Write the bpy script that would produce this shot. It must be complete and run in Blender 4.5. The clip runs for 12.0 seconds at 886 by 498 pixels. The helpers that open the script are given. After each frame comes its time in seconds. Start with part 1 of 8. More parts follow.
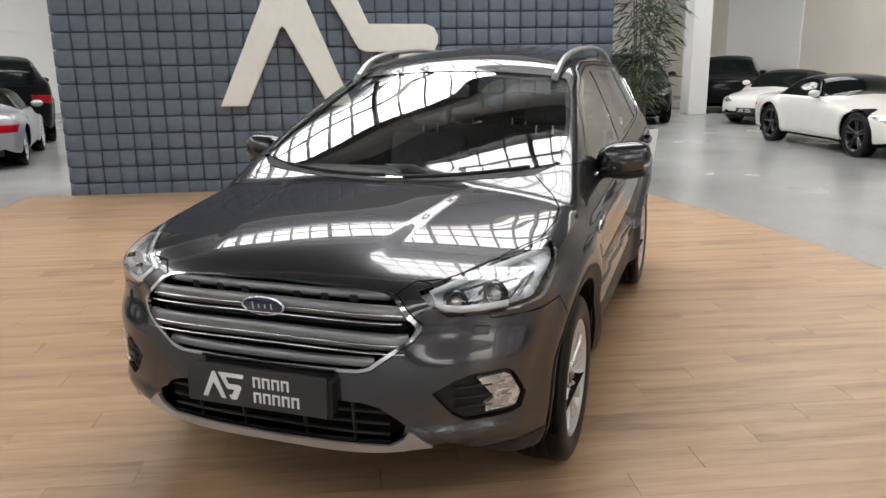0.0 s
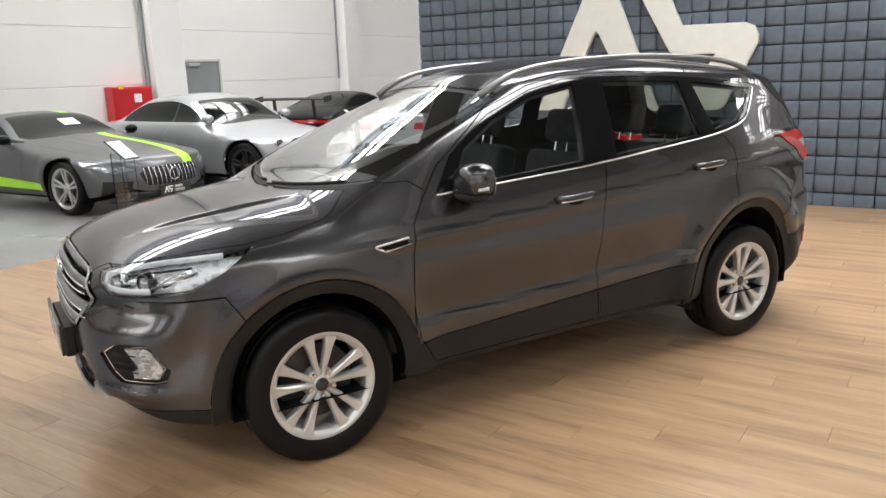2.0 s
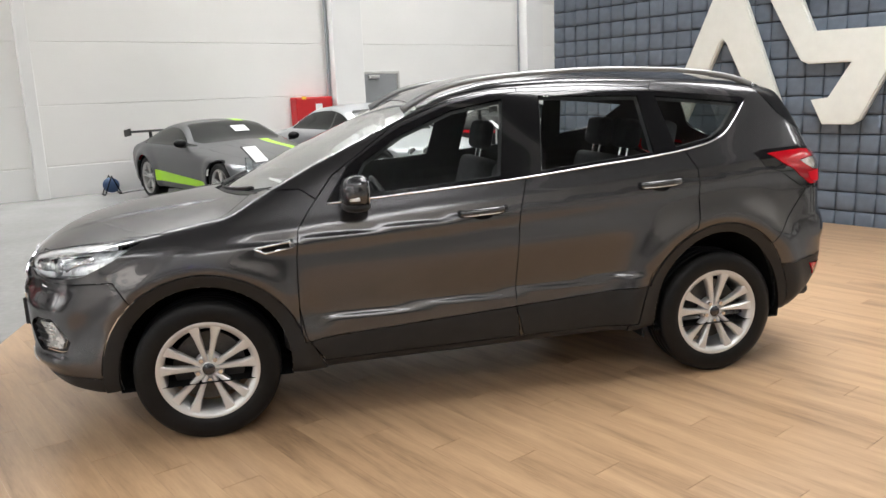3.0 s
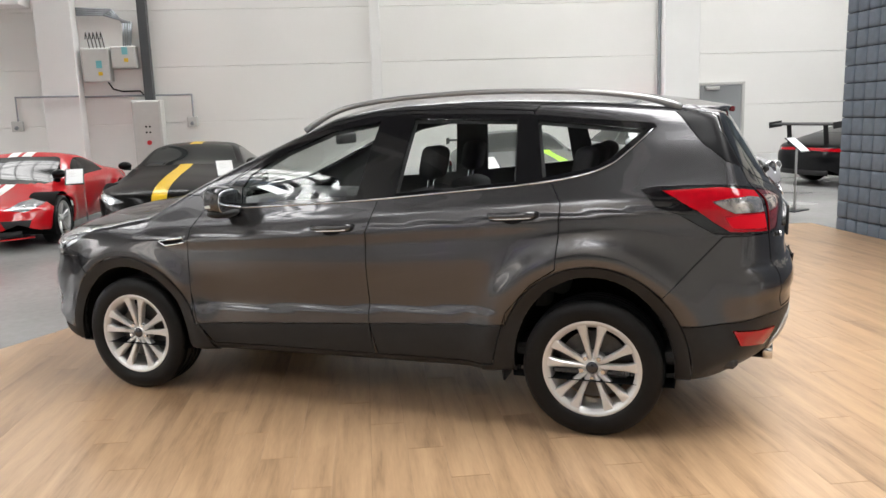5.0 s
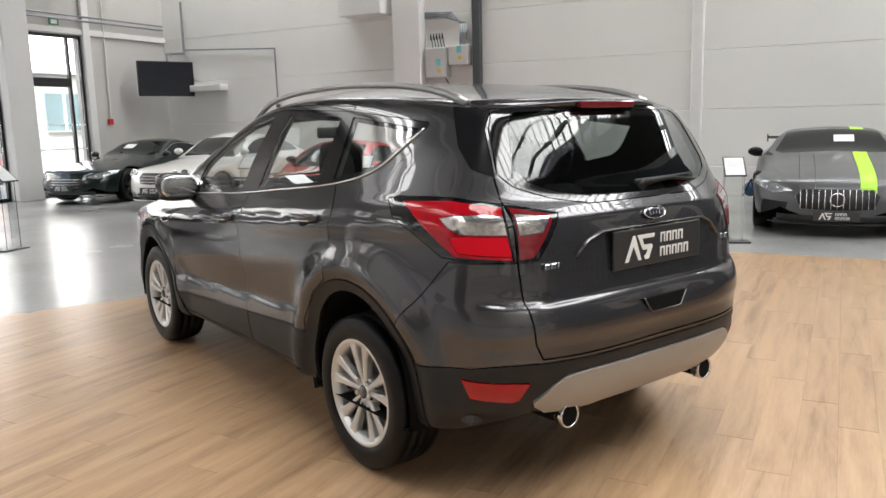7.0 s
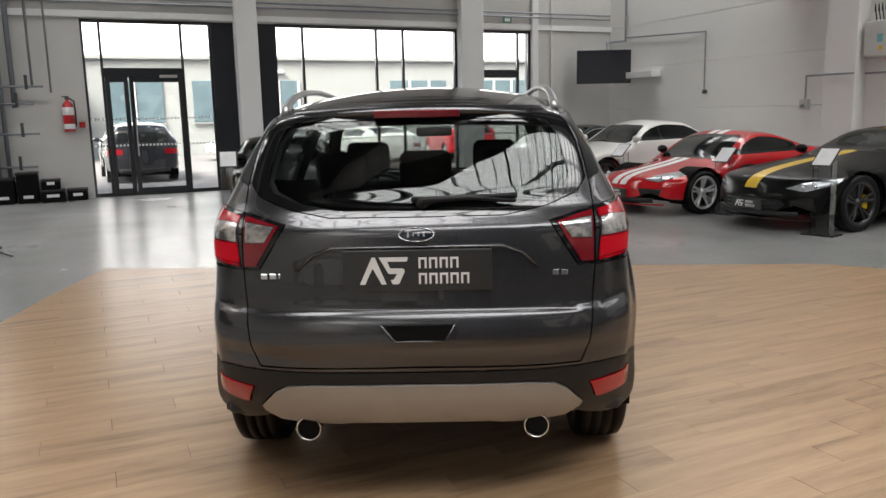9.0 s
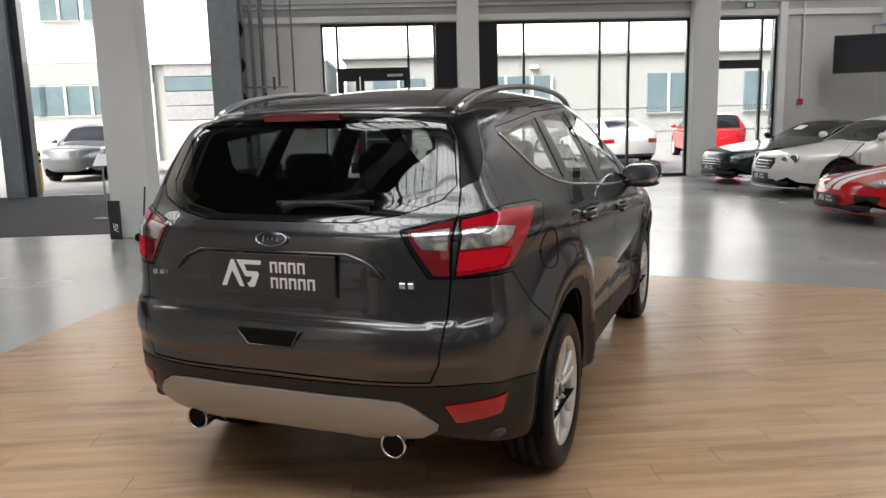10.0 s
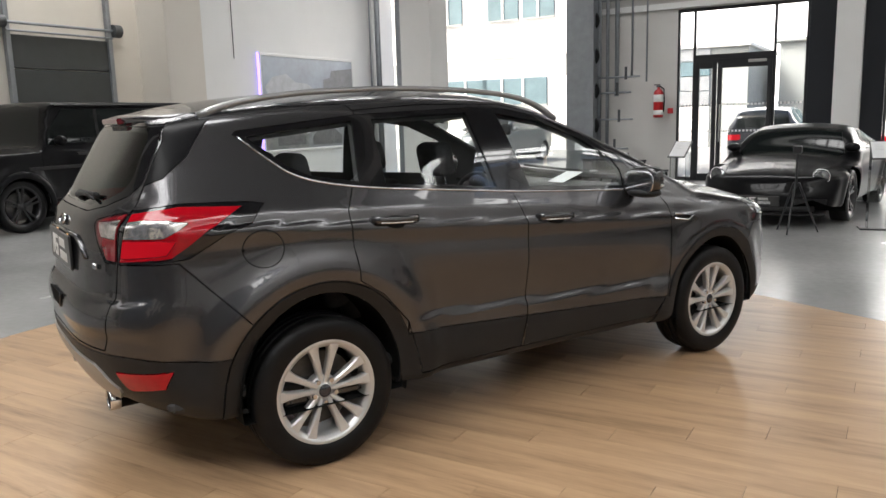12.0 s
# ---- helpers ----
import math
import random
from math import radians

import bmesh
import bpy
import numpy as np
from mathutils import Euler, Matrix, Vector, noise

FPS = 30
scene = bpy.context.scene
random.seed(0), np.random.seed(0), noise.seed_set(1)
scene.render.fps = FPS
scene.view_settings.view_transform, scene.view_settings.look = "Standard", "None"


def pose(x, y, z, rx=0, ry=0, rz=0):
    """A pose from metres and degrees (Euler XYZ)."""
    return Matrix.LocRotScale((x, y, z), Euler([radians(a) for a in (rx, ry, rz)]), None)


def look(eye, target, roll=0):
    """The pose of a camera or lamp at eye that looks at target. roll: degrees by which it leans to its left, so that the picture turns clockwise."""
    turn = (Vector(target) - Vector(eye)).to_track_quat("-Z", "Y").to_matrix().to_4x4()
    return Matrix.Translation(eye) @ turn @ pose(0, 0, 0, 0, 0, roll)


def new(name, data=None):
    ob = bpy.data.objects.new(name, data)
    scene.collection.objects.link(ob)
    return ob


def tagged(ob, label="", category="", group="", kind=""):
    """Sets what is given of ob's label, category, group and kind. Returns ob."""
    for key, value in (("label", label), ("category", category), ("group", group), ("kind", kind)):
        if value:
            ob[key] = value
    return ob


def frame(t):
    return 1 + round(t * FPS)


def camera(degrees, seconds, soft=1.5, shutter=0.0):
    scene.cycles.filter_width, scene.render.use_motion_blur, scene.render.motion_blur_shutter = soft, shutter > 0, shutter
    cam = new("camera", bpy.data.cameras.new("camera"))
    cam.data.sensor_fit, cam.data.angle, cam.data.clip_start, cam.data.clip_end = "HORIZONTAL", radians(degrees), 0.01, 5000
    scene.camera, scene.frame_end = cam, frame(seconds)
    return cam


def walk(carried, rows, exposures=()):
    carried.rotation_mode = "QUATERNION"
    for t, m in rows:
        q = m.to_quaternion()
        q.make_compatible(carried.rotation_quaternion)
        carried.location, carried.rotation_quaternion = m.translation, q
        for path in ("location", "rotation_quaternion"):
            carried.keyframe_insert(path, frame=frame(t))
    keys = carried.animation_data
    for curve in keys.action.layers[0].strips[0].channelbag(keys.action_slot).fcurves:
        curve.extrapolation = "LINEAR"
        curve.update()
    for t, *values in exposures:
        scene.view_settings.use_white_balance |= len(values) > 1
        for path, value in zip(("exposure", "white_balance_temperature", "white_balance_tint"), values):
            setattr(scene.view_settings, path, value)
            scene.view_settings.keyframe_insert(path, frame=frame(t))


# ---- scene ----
cam = camera(59.75, 12.0)
PATH = [
    (0, (-1.371, 4.286, 1.608), (-0.716, 2.457, 1.135), -0.82),
    (0.5, (-2.021, 3.975, 1.611), (-1.067, 2.281, 1.141), -1.24),
    (1, (-2.686, 3.603, 1.627), (-1.447, 2.103, 1.162), -1.58),
    (1.5, (-3.268, 3.067, 1.633), (-1.782, 1.808, 1.176), -1.90),
    (2, (-3.782, 2.461, 1.621), (-2.106, 1.463, 1.177), -2.05),
    (2.5, (-4.188, 1.772, 1.617), (-2.373, 1.046, 1.194), -2.22),
    (3, (-4.502, 1.053, 1.593), (-2.596, 0.598, 1.193), -2.21),
    (3.4, (-4.675, 0.463, 1.578), (-2.726, 0.231, 1.193), -2.15),
    (3.8, (-4.766, -0.135, 1.569), (-2.801, -0.141, 1.200), -2.08),
    (4.2, (-4.765, -0.736, 1.565), (-2.810, -0.514, 1.208), -2.00),
    (4.6, (-4.661, -1.327, 1.563), (-2.743, -0.880, 1.217), -1.92),
    (5, (-4.444, -1.891, 1.560), (-2.589, -1.224, 1.222), -1.84),
    (5.5, (-4.040, -2.541, 1.549), (-2.299, -1.613, 1.217), -1.73),
    (6, (-3.589, -3.158, 1.519), (-1.996, -1.994, 1.193), -1.57),
    (6.5, (-3.060, -3.666, 1.494), (-1.649, -2.287, 1.171), -1.49),
    (6.9, (-2.626, -4.034, 1.495), (-1.386, -2.498, 1.171), -1.43),
    (7.3, (-2.172, -4.374, 1.512), (-1.130, -2.700, 1.183), -1.36),
    (7.7, (-1.683, -4.667, 1.533), (-0.862, -2.875, 1.199), -1.29),
    (8.1, (-1.152, -4.884, 1.550), (-0.574, -2.999, 1.212), -1.24),
    (8.5, (-0.581, -4.992, 1.553), (-0.269, -3.046, 1.214), -1.22),
    (9, (0.152, -4.952, 1.540), (0.111, -2.981, 1.202), -1.27),
    (9.5, (0.874, -4.793, 1.545), (0.477, -2.862, 1.208), -1.42),
    (10, (1.596, -4.540, 1.540), (0.868, -2.708, 1.204), -1.49),
    (10.5, (2.269, -4.207, 1.556), (1.247, -2.521, 1.222), -1.62),
    (11, (2.891, -3.784, 1.533), (1.619, -2.277, 1.199), -1.69),
    (11.5, (3.421, -3.276, 1.533), (1.947, -1.966, 1.199), -1.67),
    (12, (3.886, -2.728, 1.531), (2.250, -1.626, 1.195), -1.61),
]
walk(cam, [(t, look(eye, target, roll)) for t, eye, target, roll in PATH], [(0, 2.05), (1, 2.25), (2.5, 2.4), (5.5, 2.45), (6.5, 2.3), (7.5, 1.95), (8.5, 1.6), (9, 1.6), (10.5, 1.5), (12, 1.85)])

world = bpy.data.worlds.new("world")
scene.world = world
world.use_nodes = True
_n = world.node_tree.nodes
_sky = _n.new("ShaderNodeTexSky")
_sky.sky_type, _sky.sun_disc = "NISHITA", False
_sky.sun_elevation, _sky.sun_rotation = radians(48), radians(200)
_sky.air_density, _sky.dust_density = 1.0, 9.0
world.node_tree.links.new(_sky.outputs[0], _n["Background"].inputs[0])
_n["Background"].inputs[1].default_value = 0.15

PHI = 25.4                      # turn of the hall against the parked car
HALL = pose(0, 0, 0, 0, 0, PHI)
ROOF = 8.2
# glazed openings in the roof: ends across and along the hall
# south, east and west openings are unseen, added to brighten floor and walls
SKYLIGHTS_AND_FILL = ((-5.2, 1.2, -3.8, -0.8), (-5.2, 6.4, -9.15, -6.15), (-5.2, 6.4, -19.85, -16.85), (-5.2, 6.4, -25.2, -22.2), (9.2, 11.2, -13.0, 2.6), (9.2, 11.2, 3.6, 13.0), (-9.0, 3.0, 9.0, 10.8), (-12.8, -8.4, 2.6, 8.8), (-12.8, -8.4, -16.0, -10.2))

sun = new("sun", bpy.data.lights.new("sun", "SUN"))
sun.data.energy, sun.data.angle, sun.data.color = 3.4, radians(20), (1.0, 0.97, 0.92)
sun.matrix_world = look((0, 0, 30), (6, 9, 18))


def area_lamp(name, m, sx, sy, power, col=(1, 1, 1)):
    d = bpy.data.lights.new(name, "AREA")
    d.shape, d.size, d.size_y, d.energy, d.color = "RECTANGLE", sx, sy, power, col
    ob = new(name, d)
    ob.matrix_world = HALL @ m
    return ob


for _a, _b, _c, _d in SKYLIGHTS_AND_FILL:            # daylight, and added fill light, in the roof openings
    area_lamp("skylight_daylight", pose((_a + _b) / 2, (_c + _d) / 2, ROOF + 0.42), _b - _a, _d - _c, 9.5 * (_b - _a) * (_d - _c), (0.99, 0.985, 0.975))

def mat(name, col, rough=0.5, metal=0.0, var=0.12, scale=6.0, fine=90.0, bump=0.0, coat=0.0, spec=0.5, stretch=(1, 1, 1), rvar=0.08, space="Object"):
    """A surface whose tone and gloss vary at a coarse and a fine scale."""
    m = bpy.data.materials.new(name)
    m.use_nodes = True
    t = m.node_tree
    p = t.nodes["Principled BSDF"]
    tc, mp = t.nodes.new("ShaderNodeTexCoord"), t.nodes.new("ShaderNodeMapping")
    mp.inputs["Scale"].default_value = stretch
    t.links.new(tc.outputs[space], mp.inputs[0])
    n1, n2 = t.nodes.new("ShaderNodeTexNoise"), t.nodes.new("ShaderNodeTexNoise")
    n1.inputs["Scale"].default_value, n1.inputs["Detail"].default_value = scale, 4
    n2.inputs["Scale"].default_value, n2.inputs["Detail"].default_value = fine, 2
    for n in (n1, n2):
        t.links.new(mp.outputs[0], n.inputs["Vector"])
    add = t.nodes.new("ShaderNodeMath")
    add.operation = "MULTIPLY_ADD"
    add.inputs[1].default_value = 0.35
    t.links.new(n2.outputs[0], add.inputs[0])
    t.links.new(n1.outputs[0], add.inputs[2])
    ramp = t.nodes.new("ShaderNodeMapRange")
    ramp.inputs["From Min"].default_value, ramp.inputs["From Max"].default_value = 0.4, 0.95
    t.links.new(add.outputs[0], ramp.inputs[0])
    mix = t.nodes.new("ShaderNodeMix")
    mix.data_type = "RGBA"
    mix.inputs["A"].default_value = (*[c * (1 - var) for c in col], 1)
    mix.inputs["B"].default_value = (*[min(1, c * (1 + var)) for c in col], 1)
    t.links.new(ramp.outputs[0], mix.inputs["Factor"])
    t.links.new(mix.outputs["Result"], p.inputs["Base Color"])
    rr = t.nodes.new("ShaderNodeMapRange")
    rr.inputs["To Min"].default_value, rr.inputs["To Max"].default_value = max(0.0, rough - rvar * rough * 2), rough + rvar
    t.links.new(n1.outputs[0], rr.inputs[0])
    t.links.new(rr.outputs[0], p.inputs["Roughness"])
    p.inputs["Metallic"].default_value = metal
    p.inputs["Specular IOR Level"].default_value = spec
    p.inputs["Coat Weight"].default_value = coat
    p.inputs["Coat Roughness"].default_value = 0.02
    if bump:
        b = t.nodes.new("ShaderNodeBump")
        b.inputs["Strength"].default_value, b.inputs["Distance"].default_value = min(1.0, bump), 0.004
        t.links.new(n2.outputs[0], b.inputs["Height"])
        t.links.new(b.outputs[0], p.inputs["Normal"])
    return m


def glass(name, col=(0.9, 0.95, 0.93), rough=0.0, ior=1.45):
    m = bpy.data.materials.new(name)
    m.use_nodes = True
    p = m.node_tree.nodes["Principled BSDF"]
    p.inputs["Base Color"].default_value = (*col, 1)
    p.inputs["Roughness"].default_value = rough
    p.inputs["IOR"].default_value = ior
    p.inputs["Transmission Weight"].default_value = 1.0
    return m


def lit(name, col, strength):
    m = bpy.data.materials.new(name)
    m.use_nodes = True
    p = m.node_tree.nodes["Principled BSDF"]
    p.inputs["Base Color"].default_value = (*[min(0.8, c) for c in col], 1)
    p.inputs["Emission Color"].default_value = (*col, 1)
    p.inputs["Emission Strength"].default_value = strength
    p.inputs["Specular IOR Level"].default_value = 0.1
    return m


def paint(name, col, metal=0.0, rough=0.3, coat=1.0, var=0.03):
    return mat(name, col, rough, metal, var, 3.0, 900.0, 0.0, coat, spec=0.08, rvar=0.02)


M_GREY = paint("magnetic_grey_paint", (0.086, 0.085, 0.089), 0.82, 0.25, 0.75, 0.03)
M_GREY.node_tree.nodes["Principled BSDF"].inputs["Specular Tint"].default_value = (0.4, 0.4, 0.41, 1)
M_BLACKPL = mat("black_textured_plastic", (0.013, 0.0133, 0.0142), 0.46, 0, 0.2, 20, 400, 0.25, spec=0.32)
M_GLOSSBLK = mat("gloss_black_trim", (0.006, 0.006, 0.007), 0.06, 0, 0.1, 5, 60, coat=0.6)
M_FIN = mat("black_fin_plastic", (0.006, 0.006, 0.007), 0.28, 0, 0.1, 5, 60, spec=0.12)
M_RUBBER = mat("tyre_rubber", (0.0065, 0.0065, 0.007), 0.42, 0, 0.3, 14, 200, 0.2, spec=0.2)
M_ALLOY = mat("silver_alloy_paint", (0.62, 0.62, 0.62), 0.33, 0.5, 0.01, 2, 300, coat=0.4, rvar=0.0)
M_DARKALLOY = mat("dark_alloy", (0.03, 0.03, 0.032), 0.3, 0.5, 0.1, 20, 300, coat=0.4)
M_CHROME = mat("chrome", (0.72, 0.73, 0.75), 0.09, 1.0, 0.05, 30, 300)
M_SATIN = mat("satin_silver", (0.50, 0.50, 0.49), 0.38, 0.65, 0.07, 18, 400)
M_RAIL = mat("satin_roof_rail", (0.36, 0.36, 0.36), 0.30, 0.8, 0.05, 18, 400)
# rear plate's copy of satin silver, its weaker window light put into the colour
M_SHADEDSATIN = mat("shaded_satin_silver", (0.34, 0.325, 0.305), 0.42, 0.35, 0.05, 12, 300)
M_STEEL = mat("brake_steel", (0.085, 0.083, 0.08), 0.45, 0.8, 0.25, 30, 300)
M_DARK = mat("dark_void", (0.006, 0.006, 0.006), 0.85, 0, 0.3, 10, 100, spec=0.1)
M_CLOTH = mat("dark_seat_cloth", (0.055, 0.056, 0.060), 0.9, 0, 0.25, 25, 500, 0.5, spec=0.2)
M_LINER = mat("light_headliner", (0.42, 0.42, 0.39), 0.9, 0, 0.08, 20, 500, 0.2, spec=0.2)
M_DASH = mat("dash_plastic", (0.042, 0.043, 0.045), 0.6, 0, 0.2, 15, 300, 0.2, spec=0.3)
M_GLASS = glass("tinted_car_glass", (0.955, 0.985, 0.972), ior=1.36)
M_SIDEGLASS = glass("side_window_glass", (0.955, 0.985, 0.972), ior=1.35)
M_PRIVACY = glass("privacy_glass", (0.95, 0.975, 0.963), ior=1.35)
M_REARGLASS = glass("dark_rear_glass", (0.36, 0.40, 0.39), ior=1.42)
M_LENS = glass("clear_lamp_lens", (0.95, 0.97, 0.98))
M_RED = mat("red_lamp_lens", (0.36, 0.003, 0.010), 0.1, 0, 0.12, 30, 220, coat=0.8, spec=0.15)
M_REDLIT = lit("red_lamp_glow", (0.36, 0.003, 0.010), 0.12)
M_CLEARLENS = mat("ribbed_clear_lens", (0.50, 0.48, 0.47), 0.13, 0.8, 0.55, 45, 160, coat=1.0)
M_DAYLIGHT = mat("light_guide", (0.72, 0.73, 0.74), 0.22, 0.1, 0.12, 30, 200, coat=1.0)
M_FOG = mat("fog_lens", (0.50, 0.49, 0.47), 0.25, 0.45, 0.35, 30, 120, coat=1.0)
M_GRILLE = mat("satin_grey_grille", (0.26, 0.265, 0.27), 0.34, 0.6, 0.08, 20, 300)
M_DARKRED = mat("dark_red_lens", (0.17, 0.006, 0.012), 0.08, 0, 0.12, 30, 220, coat=1.0)
M_REFLECT = mat("lamp_reflector", (0.72, 0.73, 0.74), 0.26, 0.35, 0.25, 25, 120, coat=0.6)
M_WHITE = mat("white_marking", (0.78, 0.78, 0.77), 0.5, 0, 0.04, 10, 200)
M_PLATE = mat("black_show_plate", (0.028, 0.029, 0.030), 0.35, 0, 0.15, 30, 300, coat=0.2)
M_BLUE = mat("blue_emblem", (0.007, 0.014, 0.05), 0.15, 0, 0.1, 40, 200, coat=1.0)
M_DARKBLUE = mat("dark_hub_emblem", (0.010, 0.012, 0.022), 0.2, 0, 0.1, 40, 200, coat=1.0)

M_WALL = mat("white_wall_panel", (0.79, 0.785, 0.765), 0.6, 0, 0.03, 0.7, 60, 0.05, spec=0.3)
M_WALLW = mat("west_plaster", (0.66, 0.62, 0.56), 0.75, 0, 0.04, 0.9, 60, 0.05, spec=0.3)
M_COLUMN = mat("white_column_paint", (0.76, 0.76, 0.75), 0.6, 0, 0.03, 1.2, 80, 0.06, spec=0.3)
M_GREYWALL = mat("grey_north_wall", (0.56, 0.55, 0.53), 0.7, 0, 0.06, 1.0, 70, 0.08, spec=0.3)
M_CEIL = mat("dark_roof_sheet", (0.09, 0.09, 0.09), 0.7, 0, 0.1, 1.0, 30, spec=0.3)
M_RIB = mat("skylight_rib", (0.06, 0.06, 0.06), 0.6, 0, 0.1, 3, 60)
M_FLOOR = mat("polished_grey_floor", (0.30, 0.30, 0.295), 0.20, 0, 0.22, 0.55, 14, 0.02, spec=0.4, rvar=0.14)
M_CARPET = mat("dark_grey_carpet", (0.06, 0.06, 0.062), 0.95, 0, 0.2, 5, 300, 0.6, spec=0.1)
M_SEAM = mat("panel_seam", (0.42, 0.41, 0.39), 0.8, 0, 0.1, 5, 80)
M_FRAME = mat("anthracite_frame", (0.012, 0.013, 0.016), 0.35, 0, 0.15, 8, 120, coat=0.2)
M_CURTAIN = mat("black_panel", (0.006, 0.008, 0.013), 0.5, 0, 0.2, 4, 90)
M_PANE = glass("window_pane", (0.97, 0.985, 0.985))
M_STEELGREY = mat("galvanised_steel", (0.30, 0.32, 0.34), 0.42, 0.6, 0.12, 6, 90)
M_GREYDOOR = mat("grey_door_paint", (0.24, 0.25, 0.26), 0.5, 0, 0.05, 3, 90)
M_BOXGREY = mat("light_grey_cabinet", (0.52, 0.52, 0.50), 0.5, 0, 0.05, 6, 120)
M_DUCT = mat("dark_cable_duct", (0.07, 0.075, 0.08), 0.5, 0.2, 0.1, 6, 120)
M_REDBOX = mat("fire_red", (0.50, 0.012, 0.016), 0.35, 0, 0.08, 8, 120, coat=0.3)
M_YELLOW = mat("signal_yellow", (0.72, 0.46, 0.01), 0.4, 0, 0.06, 8, 120, coat=0.3)
M_PADS = mat("blue_grey_padding", (0.125, 0.155, 0.200), 0.58, 0, 0.16, 9, 260, 0.25, spec=0.35)
M_PADGAP = mat("pad_joint", (0.02, 0.025, 0.033), 0.8, 0, 0.1, 9, 100)
M_LOGO = mat("white_acrylic_letters", (0.80, 0.82, 0.78), 0.3, 0, 0.04, 8, 120, coat=0.3)
M_ASPHALT = mat("yard_asphalt", (0.16, 0.16, 0.16), 0.9, 0, 0.15, 0.6, 40, 0.3)
M_FACADE = mat("grey_facade", (0.25, 0.27, 0.265), 0.7, 0, 0.05, 0.5, 30)
M_FACADEW = mat("white_facade", (0.66, 0.66, 0.65), 0.7, 0, 0.03, 0.5, 30)
M_WINDARK = mat("far_window", (0.10, 0.15, 0.17), 0.15, 0, 0.2, 1.0, 20)
M_LEAF = mat("bamboo_leaf", (0.060, 0.085, 0.045), 0.5, 0, 0.4, 3, 30)
M_BARK = mat("cane_bark", (0.10, 0.085, 0.05), 0.7, 0, 0.3, 12, 120)
M_POT = mat("white_planter", (0.78, 0.78, 0.76), 0.4, 0, 0.03, 6, 120, coat=0.2)
M_SOIL = mat("soil", (0.03, 0.022, 0.016), 0.95, 0, 0.4, 30, 200, 0.8)
M_ACRYL = glass("clear_acrylic", (0.92, 0.95, 0.95))
M_PAPER = mat("white_sheet", (0.76, 0.77, 0.78), 0.6, 0, 0.03, 8, 200)
M_SCREEN = mat("black_screen", (0.008, 0.009, 0.016), 0.12, 0, 0.2, 3, 60, coat=0.3)


def wood_material():
    """Oak-look boards: long grain, fine pores, and a tone of its own for each board."""
    m = bpy.data.materials.new("oak_board")
    m.use_nodes = True
    t = m.node_tree
    p = t.nodes["Principled BSDF"]
    tc, mp, info = t.nodes.new("ShaderNodeTexCoord"), t.nodes.new("ShaderNodeMapping"), t.nodes.new("ShaderNodeObjectInfo")
    geo = t.nodes.new("ShaderNodeNewGeometry")
    rnd = t.nodes.new("ShaderNodeMath")
    rnd.operation = "MULTIPLY"
    rnd.inputs[1].default_value = 37.0
    t.links.new(info.outputs["Random"], rnd.inputs[0])
    comb = t.nodes.new("ShaderNodeCombineXYZ")
    for k in ("X", "Y", "Z"):
        t.links.new(rnd.outputs[0], comb.inputs[k])
    t.links.new(tc.outputs["Object"], mp.inputs["Vector"])
    t.links.new(comb.outputs[0], mp.inputs["Location"])
    mp.inputs["Scale"].default_value = (0.9, 9.0, 1.0)
    big, grain = t.nodes.new("ShaderNodeTexNoise"), t.nodes.new("ShaderNodeTexNoise")
    big.inputs["Scale"].default_value, big.inputs["Detail"].default_value, big.inputs["Distortion"].default_value = 1.3, 4, 0.5
    grain.inputs["Scale"].default_value, grain.inputs["Detail"].default_value = 11.0, 5
    t.links.new(mp.outputs[0], big.inputs["Vector"])
    t.links.new(mp.outputs[0], grain.inputs["Vector"])
    ramp = t.nodes.new("ShaderNodeValToRGB")
    e = ramp.color_ramp.elements
    e[0].position, e[0].color = 0.28, (0.178, 0.103, 0.055, 1)
    e[1].position, e[1].color = 0.72, (0.482, 0.320, 0.188, 1)
    mid = e.new(0.5)
    mid.color = (0.376, 0.241, 0.139, 1)
    mixf = t.nodes.new("ShaderNodeMath")
    mixf.operation = "MULTIPLY_ADD"
    mixf.inputs[1].default_value = 0.30
    sub = t.nodes.new("ShaderNodeMath")
    sub.operation = "MULTIPLY_ADD"
    sub.inputs[1].default_value, sub.inputs[2].default_value = 0.75, -0.02
    t.links.new(big.outputs[0], sub.inputs[0])
    t.links.new(grain.outputs[0], mixf.inputs[0])
    t.links.new(sub.outputs[0], mixf.inputs[2])
    tone = t.nodes.new("ShaderNodeMath")
    tone.operation = "MULTIPLY_ADD"
    tone.inputs[1].default_value = 0.10
    t.links.new(info.outputs["Random"], tone.inputs[0])
    t.links.new(mixf.outputs[0], tone.inputs[2])
    t.links.new(tone.outputs[0], ramp.inputs[0])
    t.links.new(ramp.outputs[0], p.inputs["Base Color"])
    rr = t.nodes.new("ShaderNodeMapRange")
    rr.inputs["To Min"].default_value, rr.inputs["To Max"].default_value = 0.24, 0.38
    t.links.new(grain.outputs[0], rr.inputs[0])
    t.links.new(rr.outputs[0], p.inputs["Roughness"])
    b = t.nodes.new("ShaderNodeBump")
    b.inputs["Strength"].default_value, b.inputs["Distance"].default_value = 0.12, 0.002
    t.links.new(grain.outputs[0], b.inputs["Height"])
    t.links.new(b.outputs[0], p.inputs["Normal"])
    return m


M_WOOD = wood_material()

def link_bm(name, bm, material, smooth=False):
    me = bpy.data.meshes.new(name)
    bm.to_mesh(me)
    bm.free()
    for m in material if isinstance(material, (list, tuple)) else [material]:
        me.materials.append(m)
    if smooth:
        for p in me.polygons:
            p.use_smooth = True
    return new(name, me)


